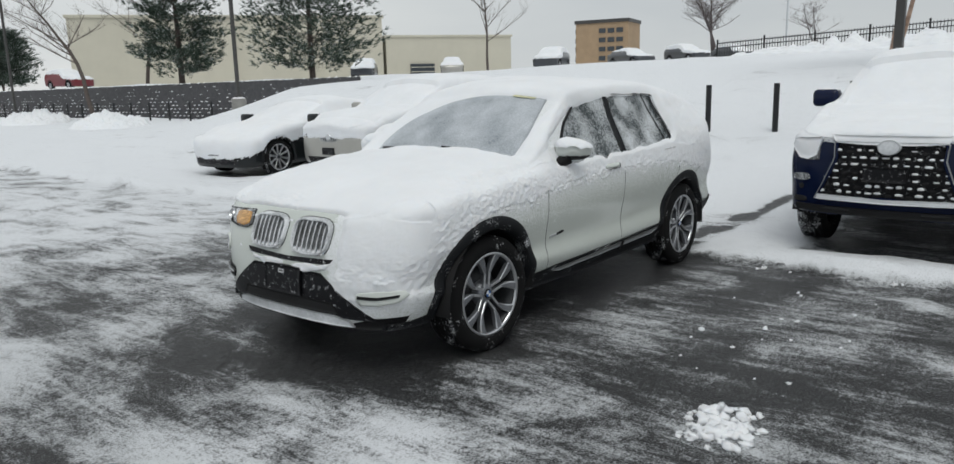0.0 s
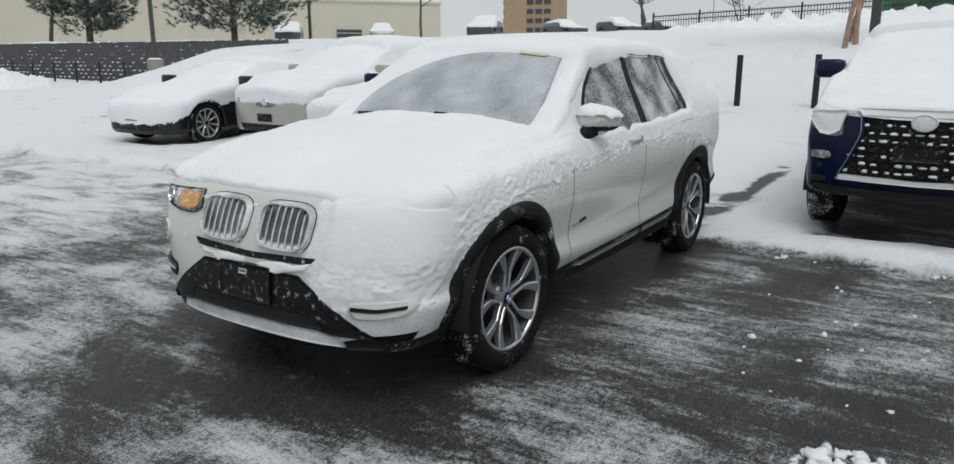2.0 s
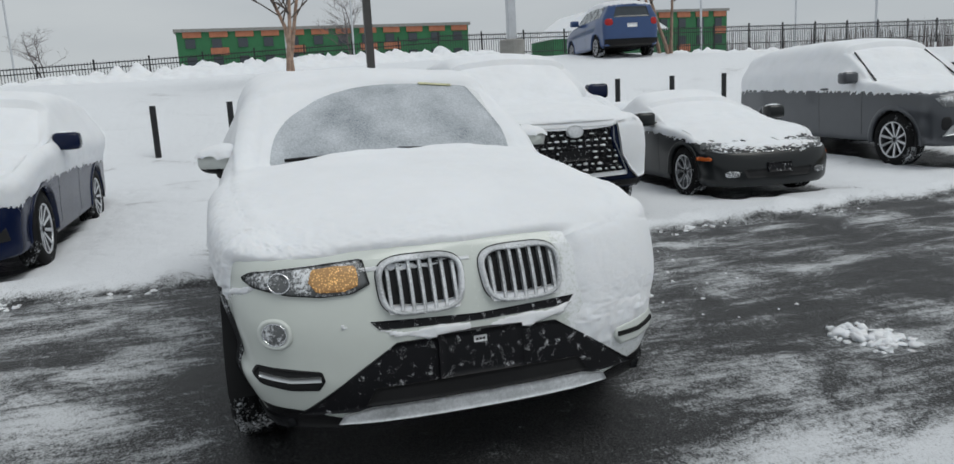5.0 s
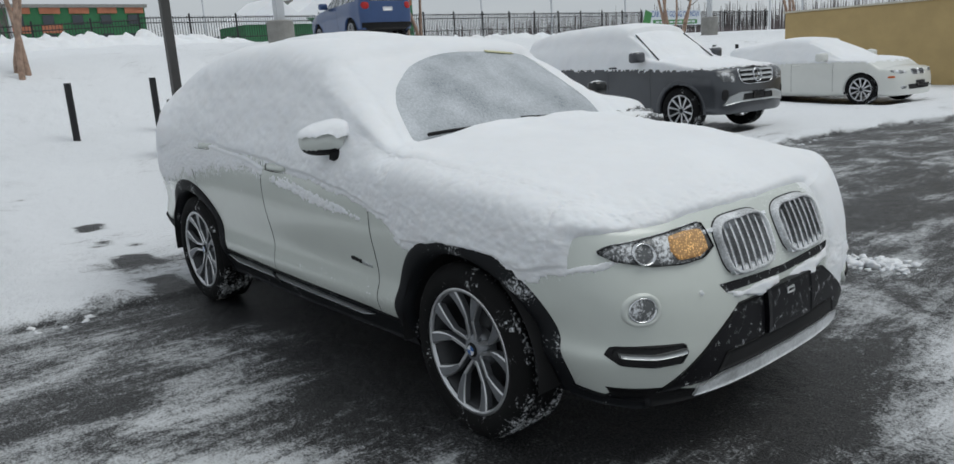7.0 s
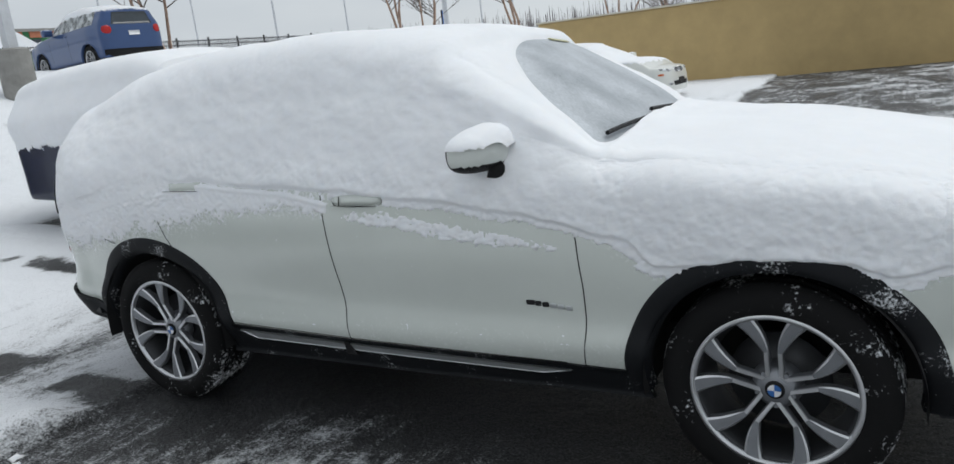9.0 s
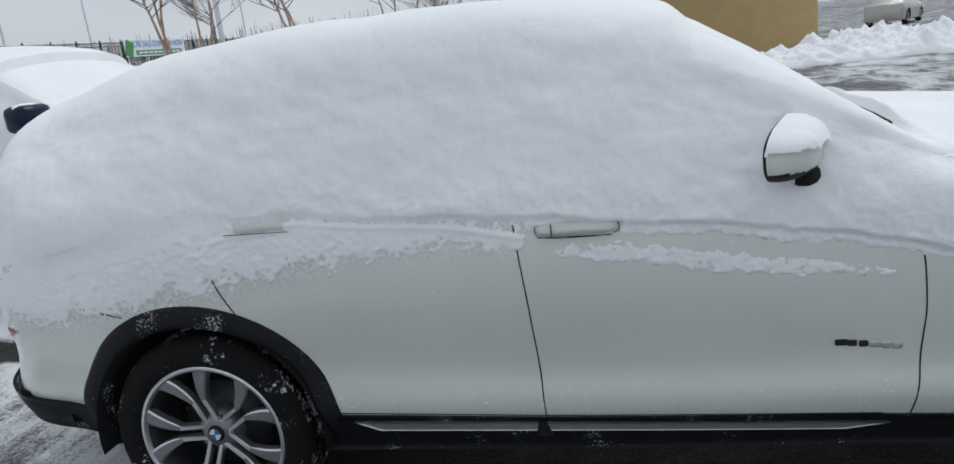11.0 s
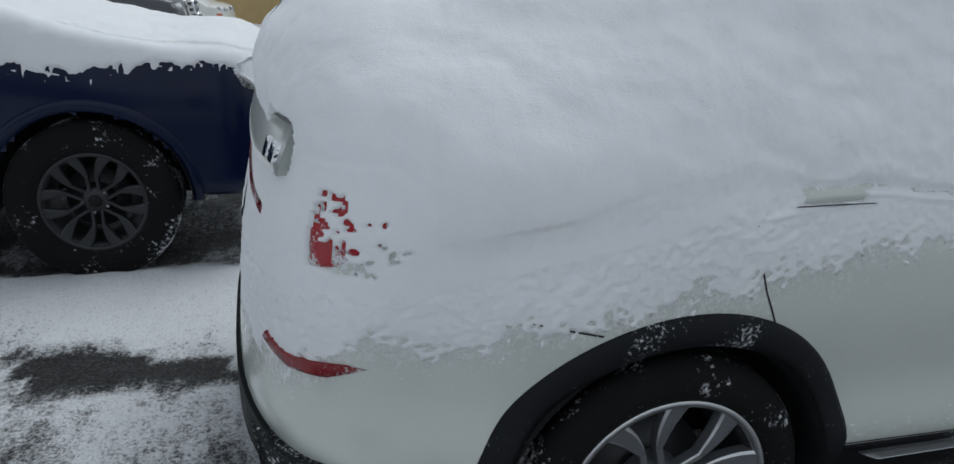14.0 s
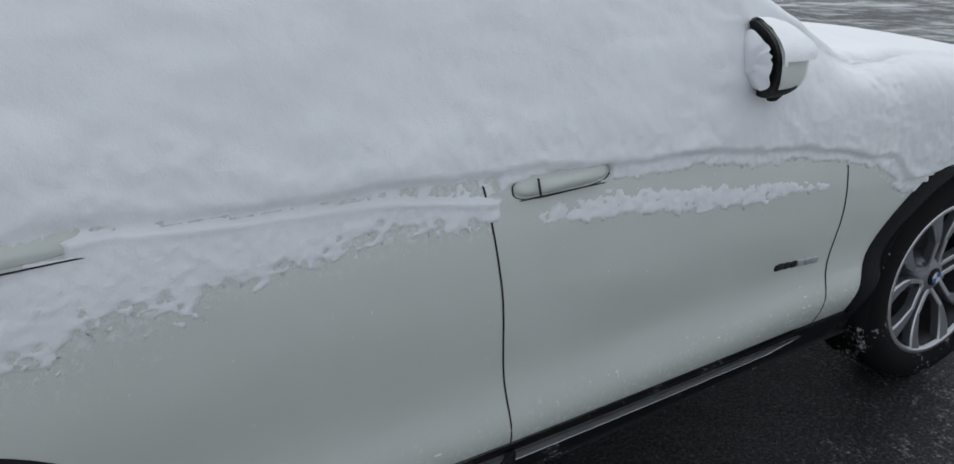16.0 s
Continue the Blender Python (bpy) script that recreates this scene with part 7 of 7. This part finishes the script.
for k in range(3):
    bm = bmesh.new()
    box(bm, (0.1, 3.0, 0.08), (10.22, 21.8, 0.9 + 0.55 * k))
    part("door_rail", bm, M_BEIGE, gdoor)
for yy in (-8.5, 0.5, 9.0):
    bm = bmesh.new()
    box(bm, (0.15, 0.25, 7.8), (10.05, yy, 3.9))
    part("downpipe", bm, M_BEIGE, o)

# tan tower
o = root("tower_block", pose(-186, -101, -1.2), "distant tan brick tower with rows of windows", "building")
o.rotation_euler = (0, 0, radians(12))
bm = bmesh.new()
box(bm, (12, 14.5, 19), (0, 0, 9.5))
part("wall", bm, M_BRICK, o)
for s in range(7):
    for k in range(3):
        bm = bmesh.new()
        box(bm, (0.3, 1.8, 1.2), (6.05, 0.2 + k * 2.4, 2.4 + s * 2.4))
        part("window", bm, M_GLASSFAR, o)
    for k in range(8):
        bm = bmesh.new()
        box(bm, (1.2, 0.3, 1.4), (-5.3 + 1.5 * k, -7.3, 2.4 + s * 2.4))
        part("window", bm, M_GLASSFAR, o)
bm = bmesh.new()
box(bm, (12.6, 15.1, 0.9), (0, 0, 19.3))
part("roof", bm, M_POLE, o)

for k, (x, y, h, r) in enumerate(((-24.3, -43.9, 10.0, 3.0), (-28.2, -35.1, 9.5, 4.5), (-22, -68, 5.0, 2.6))):
    pine(x, y, h, r, 2.2, 40 + k)
bare_tree(-16.5, -40.5, 8.5, 0.2, 77, 1, M_BARK, spread_=0.62, thick=0.024, levels=5)
bare_tree(-23.6, -47.5, 10.0, 2.0, 81, 1, M_BARK, spread_=0.5, thick=0.018, levels=5)
bare_tree(-32, -24, 6.8, 2.2, 79, 1, M_BARK, spread_=0.4, thick=0.016, levels=4)
bare_tree(-66.8, -24, 9.0, 3.6, 78, 3, M_FARTREE, spread_=0.8, thick=0.02, levels=5)
bare_tree(-84, -19.8, 6.0, 4.4, 80, 2, M_FARTREE, spread_=0.8, thick=0.02, levels=4)
bare_tree(-75.9, 10.9, 9.0, 3.6, 82, 2, M_FARTREE, spread_=0.6, thick=0.02, levels=4)
for k, (x, y, h) in enumerate(((-70, 10, 14), (-80, 30, 16), (-60, 52, 12), (-52, 66, 12), (-40, 75, 13), (-75, -20, 15), (-90, 5, 15), (-55, 38, 13), (-30, 62, 12), (-46, 48, 11))):
    far_pole(x, y, h, 3.5, 0.10, 1.6 if k % 2 else 0.0)

# far wood line
v, f = [], []
rng = random.Random(5)
for k in range(3600):
    a = radians(rng.uniform(60, 150))
    d = rng.uniform(150, 190)
    x, y = d * math.cos(a), d * math.sin(a)
    h = rng.uniform(2, 7)
    w = rng.uniform(0.04, 0.22)
    i = len(v)
    v += [(x - w, y, 2), (x + w, y, 2), (x + w * 0.2, y, 3.5 + h), (x - w * 0.2, y, 3.5 + h)]
    f.append((i, i + 1, i + 2, i + 3))
tagged(raw("far_wood", v, f, M_FARTREE, smooth=False), "hazy line of bare trees on the horizon", "woods", kind="stuff")

for k in range(16):
    x, y = -17.6, -58 + 2.0 * k
    bm = bmesh.new()
    tube(bm, (0, 0, -0.2), (0, 0, 1.1), 0.05, 0.05, 8)
    o = root("bollard", pose(x, y, float(land(np.array(x), np.array(y)))), "slim dark post in front of the block wall", "bollard", "posts along the block wall")
    part("post", bm, M_IRON, o)


def trax_rear(c, owner):
    r = back(c)
    strip("rear_window", r, [(-0.55, 1.12), (0.55, 1.12)], [(-0.45, 1.42), (0.45, 1.42)], M_GLASSFAR, owner, 14, 5, 0.006, 0.01)
    for sg in (1, -1):
        blob("tail_light", r, rounded(sg * 0.68, 1.0, 0.22, 0.2, 2.4, 20), M_REDPLAIN, owner, 0.008, 0.01, 4, 0.03)
    strip("rear_cladding", r, [(-0.8, 0.32), (0.8, 0.32)], [(-0.8, 0.52), (0.8, 0.52)], M_PLASTIC, owner, 16, 4, 0.012, 0.03)
    strip("plate", r, [(-0.15, 0.84), (0.15, 0.84)], [(-0.15, 0.95), (0.15, 0.95)], M_WHITE, owner, 5, 3, 0.012, 0.01)


M_REDPLAIN = mat("red_lamp", (0.4, 0.01, 0.01), 0.2)
generic("suv", -19.9, 10.7, 172, "small blue off-road car on the upper lot", M_TRAX, suv_spec(4.25, 1.66, 0.88, 2.55, 0.34, 0.85, 1.1, 0.95, 0.26, 1.08), 0.22, 5, 0.05,
               high((-3.4, 1.50), (-1.0, 1.40), (0.0, 1.02), (0.8, 0.92)), 91, screen=(-0.6, -1.3), extra=trax_rear)

# sale banner on the fence
o = root("banner", pose(-37.9, 54.7, 3.45, 90, 0, 90) @ Matrix.Diagonal((1.2, 1.1, 1, 1)), "white vinyl sale banner tied to the fence", "banner")
M_BANNER = mat("banner_vinyl", (0.62, 0.66, 0.70), 0.5, 0, 0.05)
M_BANNERTEXT = mat("banner_blue", (0.05, 0.13, 0.36), 0.5)
M_BANNERGREEN = mat("banner_green", (0.05, 0.22, 0.06), 0.5)
bm = bmesh.new()
box(bm, (7.0, 1.15, 0.03), (0, 0.65, 0))
part("sheet", bm, M_BANNER, o)
cu = bpy.data.curves.new("lettering", "FONT")
cu.body = "CAR SALE GOING ON NOW"
cu.size = 0.62
cu.align_x = "CENTER"
cu.extrude = 0.004
tmp = new("lettering", cu)
bpy.context.view_layer.update()
me = bpy.data.meshes.new_from_object(tmp.evaluated_get(bpy.context.evaluated_depsgraph_get()))
bpy.data.objects.remove(tmp)
me.materials.clear()
me.materials.append(M_BANNERTEXT)
xs_ = [q.co.x for q in me.vertices]
let = new("lettering", me)
let.parent = o
let.matrix_local = pose(0.35, 0.72, 0.025) @ Matrix.Diagonal((5.9 / max(1e-3, max(xs_) - min(xs_)), 1, 1, 1))
bm = bmesh.new()
box(bm, (5.4, 0.34, 0.02), (0.3, 0.33, 0.02))
part("lower_stripe", bm, M_BANNERGREEN, o)
for k in range(9):
    bm = bmesh.new()
    box(bm, (0.42, 0.14, 0.012), (-1.9 + 0.55 * k, 0.33, 0.034))
    part("text_bar", bm, M_BANNER, o)
bm = bmesh.new()
box(bm, (0.8, 1.1, 0.02), (-3.05, 0.62, 0.02), 0, (0, 0, -18))
part("corner_panel", bm, M_BANNERGREEN, o)

# snowed-in cars on the upper lots
M_REDP = mat("dark_red_paint", (0.16, 0.012, 0.02), 0.35, 0.0, 0.08, 3.0, coat=0.5)
for k, (x, y, yaw) in enumerate(((-38, -41, 40), (-43, -36, 40), (-40, -25, 20), (-52, -24, 60), (-58, -22, 60), (-64, -20, 60), (-23.6, -57.5, 95), (13.0, 39.7, 60))):
    c = sedan_spec() if k % 2 else suv_spec(4.5, 1.6, 0.9, 2.6, 0.34, 0.85, 1.05, 0.9, 0.26, 1.02)
    z = float(land(np.array(float(x)), np.array(float(y))))
    owner = root("parked_car", pose(0, 0, 0), "far parked car under snow", "car", "cars on the upper lot")
    car_body(c, owner, (M_GREYP, M_SILVERP, M_GREYP, M_GREYP, M_GREYP, M_GREYP, M_REDP, M_SILVERP)[k], M_PLASTIC, 0.03, nx=40, na=20, ncap=8, rim=0.2, spokes=10)
    owner.matrix_world = pose(x, y, z, 0, 0, yaw)
    sn = simple_snow(c, c.skin(60, 12, 30), 0.05, "snow on a far parked car", curve((-4, 1.25), (-1.4, 1.22), (-0.6, 0.85), (1, 0.75)), 100 + k)
    sn.matrix_world = pose(x, y, z, 0, 0, yaw)

# trees, lamps and a sign past the ochre wall
for k, (x, y, h) in enumerate(((-25.5, 36.5, 9.5), (-19.3, 39.5, 9.0), (-15.0, 46.0, 8.0), (-12.3, 48.0, 7.5))):
    bare_tree(x, y, h, None, 200 + k, 3, M_BIRCH, "river birch with peeling tan trunks and bare twigs", 0.42, 0.013, 4)
for x, y in ((-14.6, 56), (-8.7, 62), (-7.0, 70), (2.0, 64), (-3.0, 75)):
    far_pole(x, y, 10.5, 2.0, 0.09, 1.0, M_POLE)
o = root("sign", pose(-22.5, 36.0, float(land(np.array(-22.5), np.array(36.0))), 0, 0, -60), "small blue and white notice on a post", "sign")
bm = bmesh.new()
tube(bm, (0, 0, -0.2), (0, 0, 2.4), 0.04, seg=8)
part("post", bm, M_POLE, o)
bm = bmesh.new()
box(bm, (0.9, 0.05, 0.9), (0, 0.06, 1.9))
board = part("board", bm, mat("sign_blue", (0.02, 0.12, 0.42), 0.5), o)
for k in range(3):
    bm = bmesh.new()
    box(bm, (0.6, 0.02, 0.07), (0, 0.1, 2.1 - 0.18 * k))
    part("text_bar", bm, M_WHITE, board)
